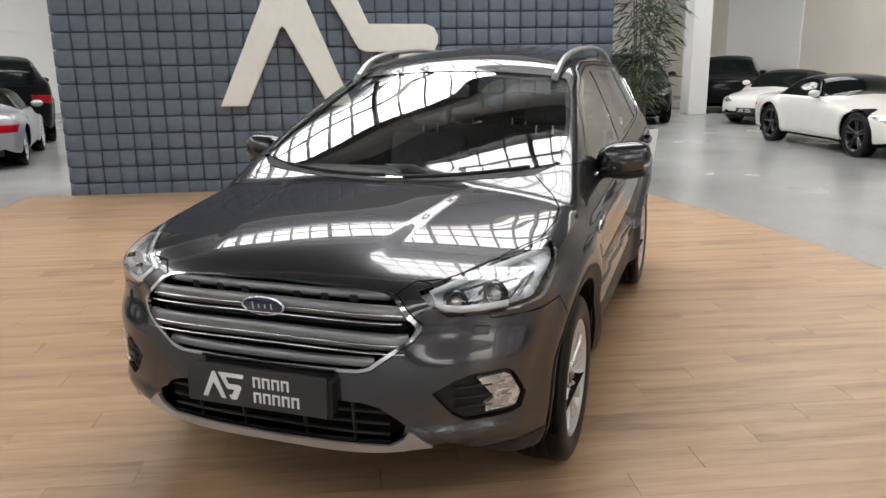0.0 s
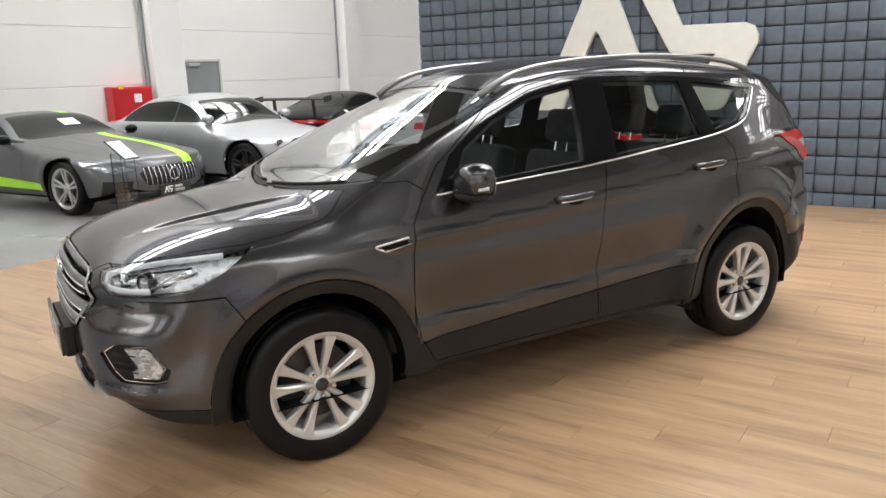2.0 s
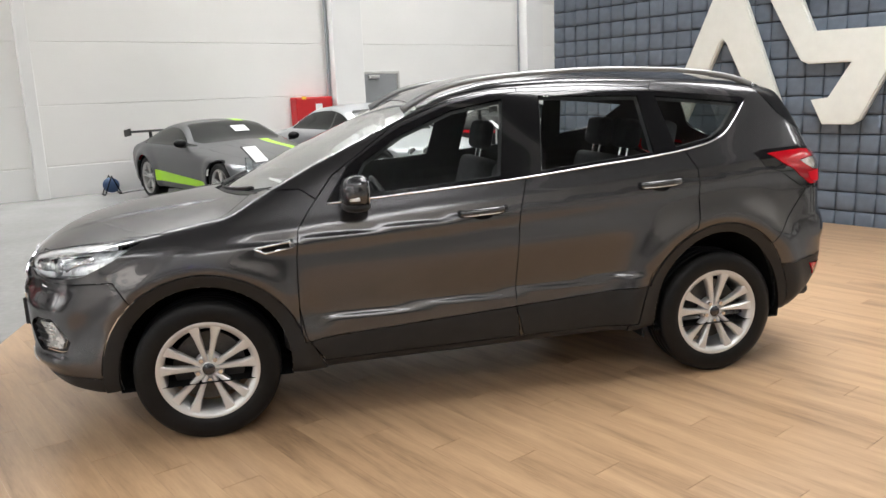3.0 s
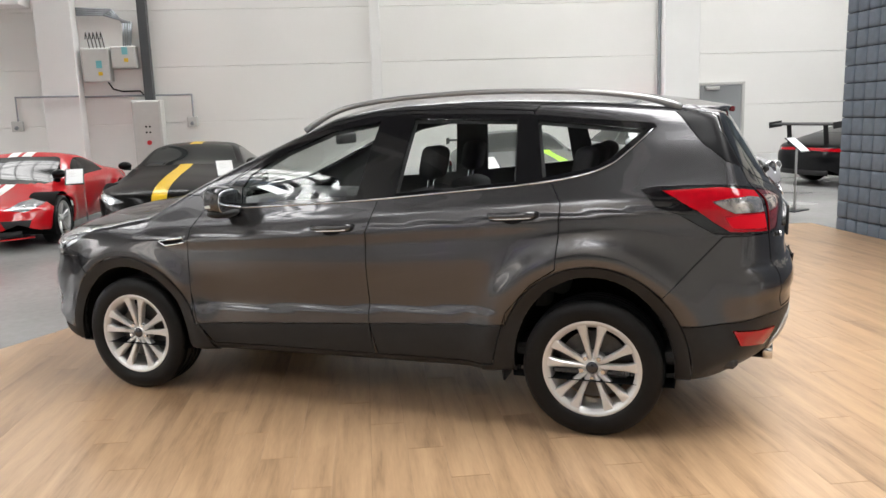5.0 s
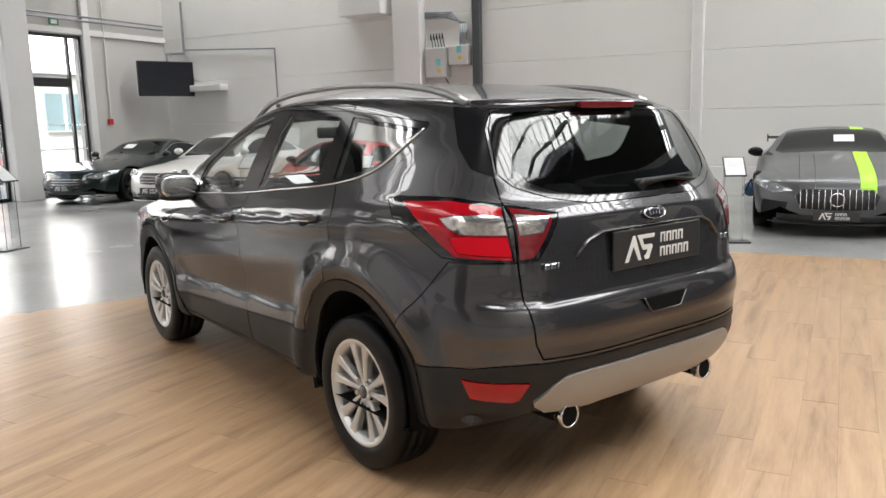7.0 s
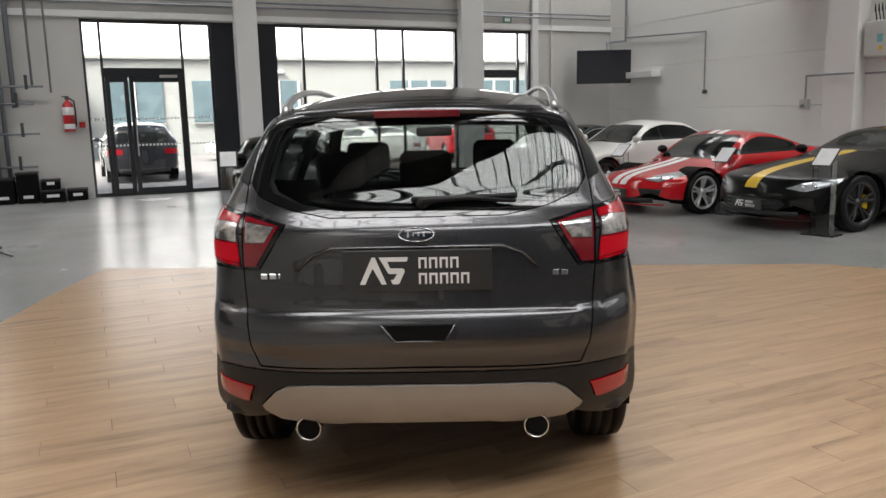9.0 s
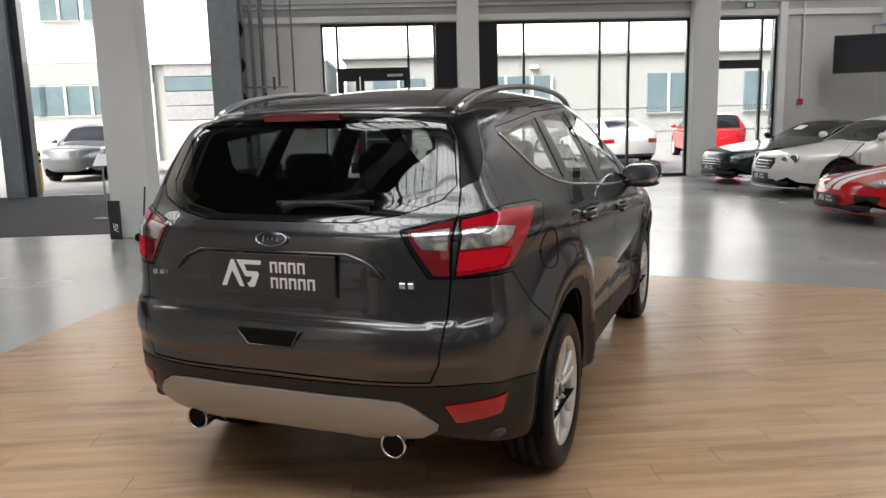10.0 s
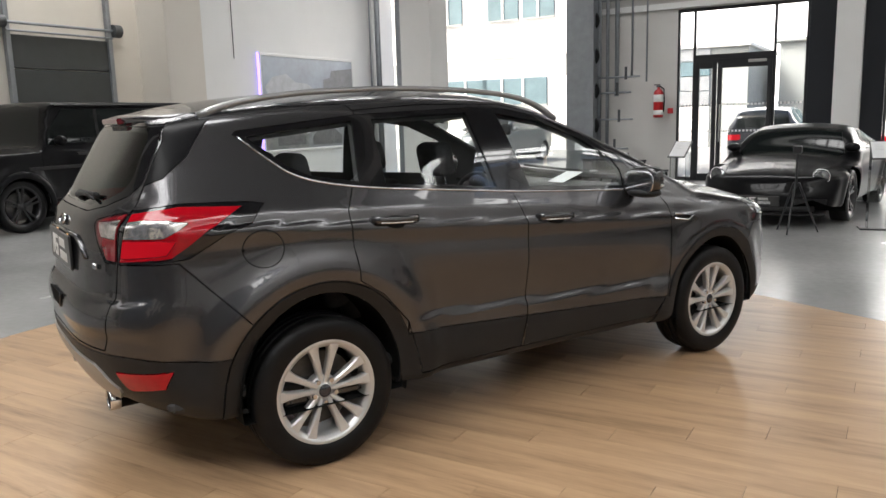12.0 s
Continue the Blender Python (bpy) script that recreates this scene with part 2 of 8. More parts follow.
def part(name, bm, material, parent, label="", smooth=False, m=None):
    """One mesh under a thing or a part."""
    ob = link_bm(name, bm, material, smooth)
    ob.parent = parent
    if m is not None:
        ob.matrix_basis = m
    return tagged(ob, label)


def thing(name, label, category, m=None, group="", kind=""):
    ob = new(name)
    ob.empty_display_size = 0.1
    ob.matrix_world = m if m is not None else Matrix.Identity(4)
    return tagged(ob, label, category, group, kind)


def block(bm, x0, x1, y0, y1, z0, z1, bevel=0.0, seg=1):
    r = bmesh.ops.create_cube(bm, size=1)
    for v in r["verts"]:
        v.co = Vector((x0 + (v.co.x + 0.5) * (x1 - x0), y0 + (v.co.y + 0.5) * (y1 - y0), z0 + (v.co.z + 0.5) * (z1 - z0)))
    if bevel:
        bmesh.ops.bevel(bm, geom=list({e for v in r["verts"] for e in v.link_edges}), offset=bevel, segments=seg, affect="EDGES", profile=0.5)
    return bm


def boxm(x0, x1, y0, y1, z0, z1, bevel=0.0, seg=1):
    return block(bmesh.new(), x0, x1, y0, y1, z0, z1, bevel, seg)


def rod(bm, a, b, r, seg=10, r2=None, caps=True):
    a, b = Vector(a), Vector(b)
    m = Matrix.Translation((a + b) / 2) @ (b - a).to_track_quat("Z", "Y").to_matrix().to_4x4()
    bmesh.ops.create_cone(bm, cap_ends=caps, segments=seg, radius1=r, radius2=r if r2 is None else r2, depth=(b - a).length, matrix=m)
    return bm


def lathe(bm, prof, seg=48, axis="x"):
    """Turns (radius, along) points round an axis."""
    rings = []
    for k in range(seg):
        a = 2 * math.pi * k / seg
        rings.append([bm.verts.new((h, r * math.cos(a), r * math.sin(a)) if axis == "x" else (r * math.cos(a), r * math.sin(a), h)) for r, h in prof])
    for k in range(seg):
        p, q = rings[k], rings[(k + 1) % seg]
        for i in range(len(prof) - 1):
            bm.faces.new((p[i], p[i + 1], q[i + 1], q[i]))
    return bm


def sweep(bm, path, w, h, up=None):
    """A bar of oval section, w by h, along a path of points."""
    pts = [Vector(p) for p in path]
    rings = []
    for i, p in enumerate(pts):
        d = (pts[min(i + 1, len(pts) - 1)] - pts[max(i - 1, 0)]).normalized()
        side = d.cross(Vector(up or (0, 0, 1))).normalized()
        top = side.cross(d).normalized()
        ww, hh = (w(i / (len(pts) - 1)), h(i / (len(pts) - 1))) if callable(w) else (w, h)
        rings.append([bm.verts.new(p + side * (math.cos(a) * ww / 2) + top * (math.sin(a) * hh / 2)) for a in [2 * math.pi * k / 10 for k in range(10)]])
    for r, s in zip(rings, rings[1:]):
        for k in range(10):
            bm.faces.new((r[k], r[(k + 1) % 10], s[(k + 1) % 10], s[k]))
    bm.faces.new(list(reversed(rings[0])))
    bm.faces.new(rings[-1])
    return bm


def prism(bm, pts, depth, m=None, bevel=0.0):
    """A flat outline in x and z, given depth along +y."""
    lo = [bm.verts.new((x, 0, z)) for x, z in pts]
    hi = [bm.verts.new((x, depth, z)) for x, z in pts]
    n = len(pts)
    fs = [bm.faces.new(lo), bm.faces.new(list(reversed(hi)))]
    for k in range(n):
        fs.append(bm.faces.new((lo[k], hi[k], hi[(k + 1) % n], lo[(k + 1) % n])))
    bmesh.ops.recalc_face_normals(bm, faces=fs)
    if bevel:
        bmesh.ops.bevel(bm, geom=[e for e in fs[0].edges], offset=bevel, segments=2, affect="EDGES")
    if m is not None:
        bmesh.ops.transform(bm, matrix=m, verts=list(bm.verts))
    return bm


def curve(*pts):
    """A smooth curve through (x, y) points, level past its ends, with no overshoot."""
    xs, ys = np.array([p[0] for p in pts], float), np.array([p[1] for p in pts], float)
    o = np.argsort(xs)
    xs, ys = xs[o], ys[o]
    h = np.diff(xs)
    d = np.diff(ys) / h
    s = np.zeros(len(xs))
    s[0], s[-1] = d[0], d[-1]
    for i in range(1, len(xs) - 1):
        s[i] = 0 if d[i - 1] * d[i] <= 0 else (h[i - 1] + h[i]) * 3 / ((2 * h[i] + h[i - 1]) / d[i - 1] + (h[i] + 2 * h[i - 1]) / d[i])

    def f(x):
        x = np.clip(np.asarray(x, float), xs[0], xs[-1])
        i = np.clip(np.searchsorted(xs, x) - 1, 0, len(xs) - 2)
        t = (x - xs[i]) / h[i]
        return (1 + 2 * t) * (1 - t) ** 2 * ys[i] + t * (1 - t) ** 2 * h[i] * s[i] + t * t * (3 - 2 * t) * ys[i + 1] + t * t * (t - 1) * h[i] * s[i + 1]

    return f


def blurred(f, r):
    """The curve f averaged over a reach of r to each side, so that its bend changes gently."""
    w = [1, 3, 5, 6, 5, 3, 1]
    return lambda x: sum(k * f(np.asarray(x, float) + r * (i - 3) / 3) for i, k in enumerate(w)) / sum(w)


def ease(x, a, b):
    t = np.clip((np.asarray(x, float) - a) / (b - a), 0, 1)
    return t * t * (3 - 2 * t)


def smax(a, b, k):
    return (a + b + np.sqrt((a - b) ** 2 + k * k)) / 2

def islands(q, nn, ff):
    """Splits a mesh into the pieces that hang together; loose rims go with the nearest skin."""
    root = list(range(len(q)))

    def find(i):
        while root[i] != i:
            root[i] = root[root[i]]
            i = root[i]
        return i
    at = {}
    for i, v in enumerate(q):
        key = tuple(int(round(c * 2e4)) for c in v)
        if key in at:
            root[find(i)] = find(at[key])
        at[key] = i
    for f in ff:
        for i in f[1:]:
            root[find(i)] = find(f[0])
    groups = {}
    for f in ff:
        groups.setdefault(find(f[0]), []).append(f)
    out = []
    for fs in groups.values():
        if len(fs) < 6:
            continue
        ids = sorted({i for f in fs for i in f})
        num = {i: k for k, i in enumerate(ids)}
        out.append((q[ids], nn[ids], [tuple(num[i] for i in f) for f in fs]))
    return out


class Shell:
    """One half (x >= 0) of a car's skin, found where the shape function is zero; cut into panels and mirrored."""

    def __init__(self, shape, size, step, heart=0.72, keep=0.75):
        self.shape = shape
        hx, yr, yf, zb, zt = size
        nx, ny, nz = max(4, round(hx / step)), round((yf - yr) / step), max(6, round((zt - zb) / step))
        keys, pts, quads = {}, [], []

        def vert(i, j, k):
            if (i, j, k) not in keys:
                keys[i, j, k] = len(pts)
                pts.append((hx * i / nx, yr + (yf - yr) * j / ny, zb + (zt - zb) * k / nz))
            return keys[i, j, k]

        for j in range(ny):
            for k in range(nz):
                quads.append((vert(nx, j, k), vert(nx, j + 1, k), vert(nx, j + 1, k + 1), vert(nx, j, k + 1)))
            for i in range(nx):
                quads.append((vert(i, j, nz), vert(i + 1, j, nz), vert(i + 1, j + 1, nz), vert(i, j + 1, nz)))
        for i in range(nx):
            for k in range(nz):
                quads.append((vert(i, ny, k), vert(i, ny, k + 1), vert(i + 1, ny, k + 1), vert(i + 1, ny, k)))
                quads.append((vert(i, 0, k), vert(i + 1, 0, k), vert(i + 1, 0, k + 1), vert(i, 0, k + 1)))
        p = np.array(pts)
        mid = (yf + yr) / 2
        c = np.stack([0 * p[:, 0], mid + (p[:, 1] - mid) * keep, np.full(len(p), heart)], 1)
        d = p - c
        d[:, 2] = np.where(np.abs(p[:, 2] - zt) > 1e-6, d[:, 2], zt - heart)
        lo, hi = np.zeros(len(p)), np.full(len(p), 1.6)
        for _ in range(26):
            m = (lo + hi) / 2
            out = shape(c + d * m[:, None]) > 0
            hi, lo = np.where(out, m, hi), np.where(out, lo, m)
        p = c + d * lo[:, None]
        self.bm = bmesh.new()
        vs = [self.bm.verts.new(q) for q in p]
        self.lab = self.bm.faces.layers.int.new("lab")
        for q in quads:
            self.bm.faces.new([vs[i] for i in q])
        self.names = ["body"]

    def normals(self, p):
        e = 1e-3
        g = np.stack([self.shape(p + e * a) - self.shape(p - e * a) for a in np.eye(3)], 1)
        g[np.abs(p[:, 0]) < 1e-4, 0] = 0
        return g / np.maximum(np.linalg.norm(g, axis=1, keepdims=True), 1e-9)

    def cut(self, name, view, pts, ok=None, only=None):
        """Gives the faces inside an outline, as seen along a view, to a panel. view: side, front, rear, top, or a level direction."""
        if view == "side":
            e1, e2, d = Vector((0, 1, 0)), Vector((0, 0, 1)), None
        elif view in ("front", "rear"):
            e1, e2, d = Vector((1, 0, 0)), Vector((0, 0, 1)), Vector((0, 1 if view == "front" else -1, 0))
        elif view == "top":
            e1, e2, d = Vector((1, 0, 0)), Vector((0, 1, 0)), Vector((0, 0, 1))
        else:
            d = Vector((view[0], view[1], 0)).normalized()
            e1, e2 = Vector((-d.y, d.x, 0)), Vector((0, 0, 1))
        poly = [(Vector(q).dot(e1), Vector(q).dot(e2)) if len(q) == 3 else q for q in pts]
        a0, a1 = min(q[0] for q in poly), max(q[0] for q in poly)
        b0, b1 = min(q[1] for q in poly), max(q[1] for q in poly)
        if name not in self.names:
            self.names.append(name)
        num, lab = self.names.index(name), self.lab
        allow = None if only is None else {self.names.index(n) for n in only if n in self.names}
        faces = []
        for f in self.bm.faces:
            if allow is not None and f[lab] not in allow:
                continue
            qs = [(v.co.dot(e1), v.co.dot(e2)) for v in f.verts]
            if max(q[0] for q in qs) < a0 or min(q[0] for q in qs) > a1 or max(q[1] for q in qs) < b0 or min(q[1] for q in qs) > b1:
                continue
            f.normal_update()
            if d is not None and f.normal.dot(d) < 0.12:
                continue
            if ok is not None and not ok(f.calc_center_median(), f.normal):
                continue
            faces.append(f)
        n = len(poly)
        for k in range(n):
            p, q = poly[k], poly[(k + 1) % n]
            t = (q[0] - p[0], q[1] - p[1])
            if t[0] * t[0] + t[1] * t[1] < 1e-12:
                continue
            no = (e1 * t[1] - e2 * t[0]).normalized()
            co = e1 * p[0] + e2 * p[1]
            x0, x1 = min(p[0], q[0]) - 0.06, max(p[0], q[0]) + 0.06
            y0, y1 = min(p[1], q[1]) - 0.06, max(p[1], q[1]) + 0.06
            near, far = [], []
            for f in faces:
                c = f.calc_center_median()
                a, b = c.dot(e1), c.dot(e2)
                (near if x0 < a < x1 and y0 < b < y1 else far).append(f)
            if near:
                geom = near + list({e for f in near for e in f.edges}) + list({v for f in near for v in f.verts})
                r = bmesh.ops.bisect_plane(self.bm, geom=geom, plane_co=co, plane_no=no, dist=1e-5)
                near = [g for g in r["geom"] if isinstance(g, bmesh.types.BMFace)]
            faces = far + near
        for f in faces:
            c = f.calc_center_median()
            a, b, inside = c.dot(e1), c.dot(e2), False
            for k in range(n):
                (ax, ay), (bx, by) = poly[k], poly[(k + 1) % n]
                if (ay > b) != (by > b) and a < (bx - ax) * (b - ay) / (by - ay) + ax:
                    inside = not inside
            if inside:
                f[lab] = num
        return self

    def panel(self, name, parent, material, label="", sides="both", obname=None, gap=0.0028, lip=0.018, sink=0.0, thick=0.0, want=None, split=False):
        """Makes the faces of a panel into meshes: one over the middle, or one on each side."""
        if name not in self.names:
            return []
        num = self.names.index(name)
        fs = [f for f in self.bm.faces if f[self.lab] == num and (want is None or want(f.calc_center_median()))]
        if not fs:
            return []
        ids, vs = {}, []
        for f in fs:
            for v in f.verts:
                if v not in ids:
                    ids[v] = len(vs)
                    vs.append(v)
        inset = {}
        inside = set(fs)
        rim = []
        for f in fs:
            for e in f.edges:
                if sum(g in inside for g in e.link_faces) == 1:
                    if all(abs(v.co.x) < 1e-4 for v in e.verts):
                        continue
                    i, j = [(ids[l.vert], ids[l.link_loop_next.vert]) for l in f.loops if l.edge == e][0]
                    rim.append((i, j))
                    t = (e.verts[1].co - e.verts[0].co)
                    w = f.normal.cross(t).normalized()
                    if w.dot(f.calc_center_median() - e.verts[0].co) < 0:
                        w = -w
                    for v in e.verts:
                        inset[ids[v]] = inset.get(ids[v], Vector()) + w
        p = np.array([v.co[:] for v in vs])
        nrm = self.normals(p)
        for i, w in inset.items():
            if w.length > 1e-6:
                w = w.normalized() * gap
                if abs(p[i][0]) < 1e-4:
                    w.x = 0
                p[i] += np.array(w)
        p = p - nrm * sink
        faces = [tuple(ids[v] for v in f.verts) for f in fs]
        ring = sorted(inset)
        rid = {i: len(p) + n for n, i in enumerate(ring)}
        outw = np.array([(-inset[i]).normalized()[:] if inset[i].length > 1e-6 else (0, 0, 1) for i in ring]).reshape(-1, 3)
        top, low = (p[ring], p[ring] - nrm[ring] * lip) if ring else (np.zeros((0, 3)), np.zeros((0, 3)))
        allp = np.concatenate([p, top, low])
        alln = np.concatenate([nrm, outw, outw])
        k = len(ring)
        if thick:
            base = len(p)
            allp, alln = np.concatenate([p, p - nrm * thick]), np.concatenate([nrm, -nrm])
            faces += [tuple(base + i for i in reversed(f)) for f in faces[: len(fs)]]
            faces += [(j, i, base + i, base + j) for i, j in rim]
        else:
            faces += [(rid[j], rid[i], rid[i] + k, rid[j] + k) for i, j in rim]
        made = []
        mirror = np.array([-1.0, 1, 1])
        sets = []
        if sides == "both":
            n = len(allp)
            twin = [i if abs(allp[i][0]) < 1e-4 else n + i for i in range(n)]     # the halves share their middle line
            sets.append((np.concatenate([allp, allp * mirror]), np.concatenate([alln, alln * mirror]), faces + [tuple(twin[i] for i in reversed(f)) for f in faces]))
        else:
            sets.append((allp, alln, faces))
            if sides == "each":
                sets.append((allp * mirror, alln * mirror, [tuple(reversed(f)) for f in faces]))
        if split:
            sets = [b for a in sets for b in islands(*a)]
        for q, nn, ff in sets:
            used = sorted({i for f in ff for i in f})
            num = {i: k for k, i in enumerate(used)}
            q, nn, ff = q[used], nn[used], [tuple(num[i] for i in f) for f in ff]
            me = bpy.data.meshes.new(obname or name)
            me.from_pydata(q.tolist(), [], ff)
            me.materials.append(material)
            me.polygons.foreach_set("use_smooth", [True] * len(ff))
            me.update()
            me.normals_split_custom_set_from_vertices(nn.tolist())
            ob = new(obname or name, me)
            ob.parent = parent
            made.append(tagged(ob, label))
        return made

    def x_at(self, y, z):
        lo, hi = 0.05, 1.3
        for _ in range(26):
            m = (lo + hi) / 2
            lo, hi = (lo, m) if self.shape(np.array([[m, y, z]]))[0] > 0 else (m, hi)
        return lo

    def y_at(self, x, z, sign):
        lo, hi = 0.6, 3.2
        for _ in range(26):
            m = (lo + hi) / 2
            lo, hi = (lo, m) if self.shape(np.array([[x, m * sign, z]]))[0] > 0 else (m, hi)
        return lo * sign

    def z_at(self, x, y):
        lo, hi = 0.5, 2.4
        for _ in range(26):
            m = (lo + hi) / 2
            lo, hi = (lo, m) if self.shape(np.array([[x, y, m]]))[0] > 0 else (m, hi)
        return lo


def arc(cy, cz, r, a0, a1, n=18):
    return [(cy + r * math.cos(radians(a0 + (a1 - a0) * k / n)), cz + r * math.sin(radians(a0 + (a1 - a0) * k / n))) for k in range(n + 1)]


def car_shape(c):
    """The shape function of a car from its curves: over zero outside."""
    def g(p):
        x, y, z = np.abs(p[:, 0]), p[:, 1], p[:, 2]
        rise = c.get("rise", 0.0) * np.clip(-y, -1.2, 1.6) * ease(z, 0.55, 1.05)
        zz = z - rise
        w = c["side"](zz) * c["plan"](y) * (1 - c["taper"](y) * ease(z, c["belt"], c["high"]))
        if "tuck" in c:
            w = w * (1 - c["tuck"](y) * ease(z, 0.72, 1.0) * (1 - ease(z, 1.20, 1.42)))
        for wy, wz, r, amt in c["arches"]:
            d = np.hypot(y - wy, (z - wz) * 0.96)
            w = w + amt * np.exp(-((d - r) / 0.085) ** 2) * (z < 1.25)
        side = x - w
        if "dent" in c:
            side = side + c["dent"](y, zz)
        top = z - (c["top"](y) - c["crown"](y) * x * x + (c["ridge"](x, y) if "ridge" in c else 0))
        front = y - (c["front"](z) - c["kf"] * x ** c["pf"]) + (c["nose"](x, z) if "nose" in c else 0)
        rear = c["rear"](z) + c["kr"] * x ** c["pr"] - y
        low = c["low"](y) - z
        a = smax(side, top, c.get("soft", 0.05))
        return smax(smax(smax(a, front, 0.04), rear, 0.035), low, 0.03)
    return g


def tyre_bm(r, w, rim, grooves=True):
    h = w / 2
    prof = [(rim, -h * 0.86), (rim + 0.01, -h * 0.95), (rim + (r - rim) * 0.55, -h), (r - 0.022, -h * 0.94), (r - 0.006, -h * 0.84)]
    if grooves:
        for g in (-0.42, 0.0, 0.42):
            prof += [(r, h * (g - 0.06)), (r - 0.008, h * (g - 0.055)), (r - 0.008, h * (g + 0.055)), (r, h * (g + 0.06))]
    prof += [(r - 0.006, h * 0.84), (r - 0.022, h * 0.94), (r - 0.035, h * 0.99), (rim + (r - rim) * 0.60, h), (rim + (r - rim) * 0.56, h * 1.01), (rim + (r - rim) * 0.30, h * 0.985), (rim + 0.012, h * 0.95), (rim, h * 0.86)]
    return lathe(bmesh.new(), prof, 72)


def spoke(bm, a, r0, r1, w0, w1, x0, x1, dep):
    """One bevelled spoke from the hub out to the rim lip at angle a, flaring at its outer end."""
    ring = []
    for f, k in ((0.0, 0.0), (0.35, 0.10), (0.70, 0.30), (0.88, 0.60), (1.0, 1.0)):
        r, w, x = r0 + (r1 - r0) * f, w0 + (w1 - w0) * k, x0 + (x1 - x0) * f + 0.004 * math.sin(math.pi * f)
        ring.append([(x - dep, r, -w / 2), (x - 0.007, r, -w / 2), (x, r, -w / 2 + 0.006), (x, r, w / 2 - 0.006), (x - 0.007, r, w / 2), (x - dep, r, w / 2)])
    ca, sa = math.cos(a), math.sin(a)
    vs = [[bm.verts.new((x, r * ca - t * sa, r * sa + t * ca)) for x, r, t in q] for q in ring]
    for p, q in zip(vs, vs[1:]):
        for k in range(6):
            bm.faces.new((p[k], q[k], q[(k + 1) % 6], p[(k + 1) % 6]))
    bm.faces.new(vs[0])
    bm.faces.new(list(reversed(vs[-1])))


def make_wheel(parent, r, w, rim, n, alloy, m, twin=0.0, cap=None, caliper=None, spread=0.05, detail=True):
    """A wheel with its face to +x: tyre, rim barrel, spokes, hub, nuts, disc."""
    wh = new("wheel")
    wh.parent, wh.matrix_basis = parent, m
    part("tyre", tyre_bm(r, w, rim, detail), M_RUBBER, wh, "black rubber tyre", True)
    h = w / 2
    bar = lathe(bmesh.new(), [(rim + 0.004, -h * 0.84), (rim - 0.02, -h * 0.7), (rim - 0.030, h * 0.3), (rim - 0.030, h * 0.70), (rim - 0.024, h * 0.80), (rim - 0.012, h * 0.86), (rim - 0.004, h * 0.93), (rim + 0.006, h * 0.90)], 64)
    part("rim", bar, alloy, wh, "", True)
    face = h * 0.72
    sp = []
    for k in range(n):
        for s in (-1, 1) if twin else (0,):
            sp.append(2 * math.pi * k / n + math.pi / 2 + s * twin)
    if detail:
        for a in sp:
            bm = bmesh.new()
            spoke(bm, a, 0.034, rim - 0.014, 0.022, spread, face - 0.008, face + 0.014, 0.035)
            bmesh.ops.recalc_face_normals(bm, faces=bm.faces[:])
            part("spoke", bm, alloy, wh)
    else:
        bm = bmesh.new()
        for a in sp:
            spoke(bm, a, 0.05, rim - 0.012, 0.030, spread, face - 0.012, face + 0.012, 0.03)
        bmesh.ops.recalc_face_normals(bm, faces=bm.faces[:])
        part("spokes", bm, alloy, wh)
    part("hub", lathe(bmesh.new(), [(0.0, face - 0.004), (0.036, face - 0.004), (0.038, face - 0.010), (0.066, face - 0.014), (0.072, face - 0.024), (0.074, face - 0.06)], 32), alloy, wh, "", True)
    if cap:
        part("hub_cap", lathe(bmesh.new(), [(0.0, face + 0.004), (0.022, face + 0.003), (0.029, face - 0.001), (0.030, face - 0.006)], 28), cap, wh, "dark blue hub cap", True)
        for k in range(5):
            a = 2 * math.pi * (k + 0.5) / 5 + math.pi / 2
            y, z = 0.054 * math.cos(a), 0.054 * math.sin(a)
            part("wheel_nut", rod(bmesh.new(), (face - 0.02, y, z), (face + 0.003, y, z), 0.0115, 6), M_CHROME, wh)
    part("brake_disc", lathe(bmesh.new(), [(0.05, 0.012), (rim * 0.72, 0.012), (rim * 0.72, -0.012), (0.05, -0.012)], 40), M_STEEL, wh)
    if caliper:
        bm = bmesh.new()
        block(bm, -0.03, 0.035, rim * 0.45, rim * 0.82, -0.09, 0.09, 0.012)
        part("caliper", bm, caliper, wh)
    return wh


def mark(bm, w, h, depth, letters=True, only=None):
    """The dealer's mark: a peaked stroke, a barred stroke, and two rows of short bars for the words."""
    count = iter(range(99))

    def add(pts):
        if only in (None, next(count)):
            prism(bm, [(x * h, z * h) for x, z in pts], depth)
    add([(0, 0), (0.46, 1), (0.58, 1), (0.98, 0), (0.80, 0), (0.51, 0.56), (0.49, 0.58), (0.47, 0.56), (0.20, 0)])
    add([(0.72, 1), (1.75, 1), (1.78, 0.97), (1.74, 0.84), (1.02, 0.84), (1.08, 0.70), (1.13, 0.59), (1.56, 0.585), (1.62, 0.56), (1.65, 0.50),
         (1.65, 0.45), (1.45, 0.03), (1.40, 0), (1.21, 0), (1.13, 0.156), (1.24, 0.17), (1.37, 0.385), (1.10, 0.385), (1.05, 0.41), (1.02, 0.46)])
    if letters:
        for row, n in ((0.58, 4), (0.0, 5)):
            for k in range(n):
                x, w = 2.16 + k * 0.385, 0.078
                add([(x, row), (x, row + 0.40), (x + 0.30, row + 0.40), (x + 0.30, row), (x + 0.30 - w, row), (x + 0.30 - w, row + 0.40 - w), (x + w, row + 0.40 - w), (x + w, row)])
    return bm


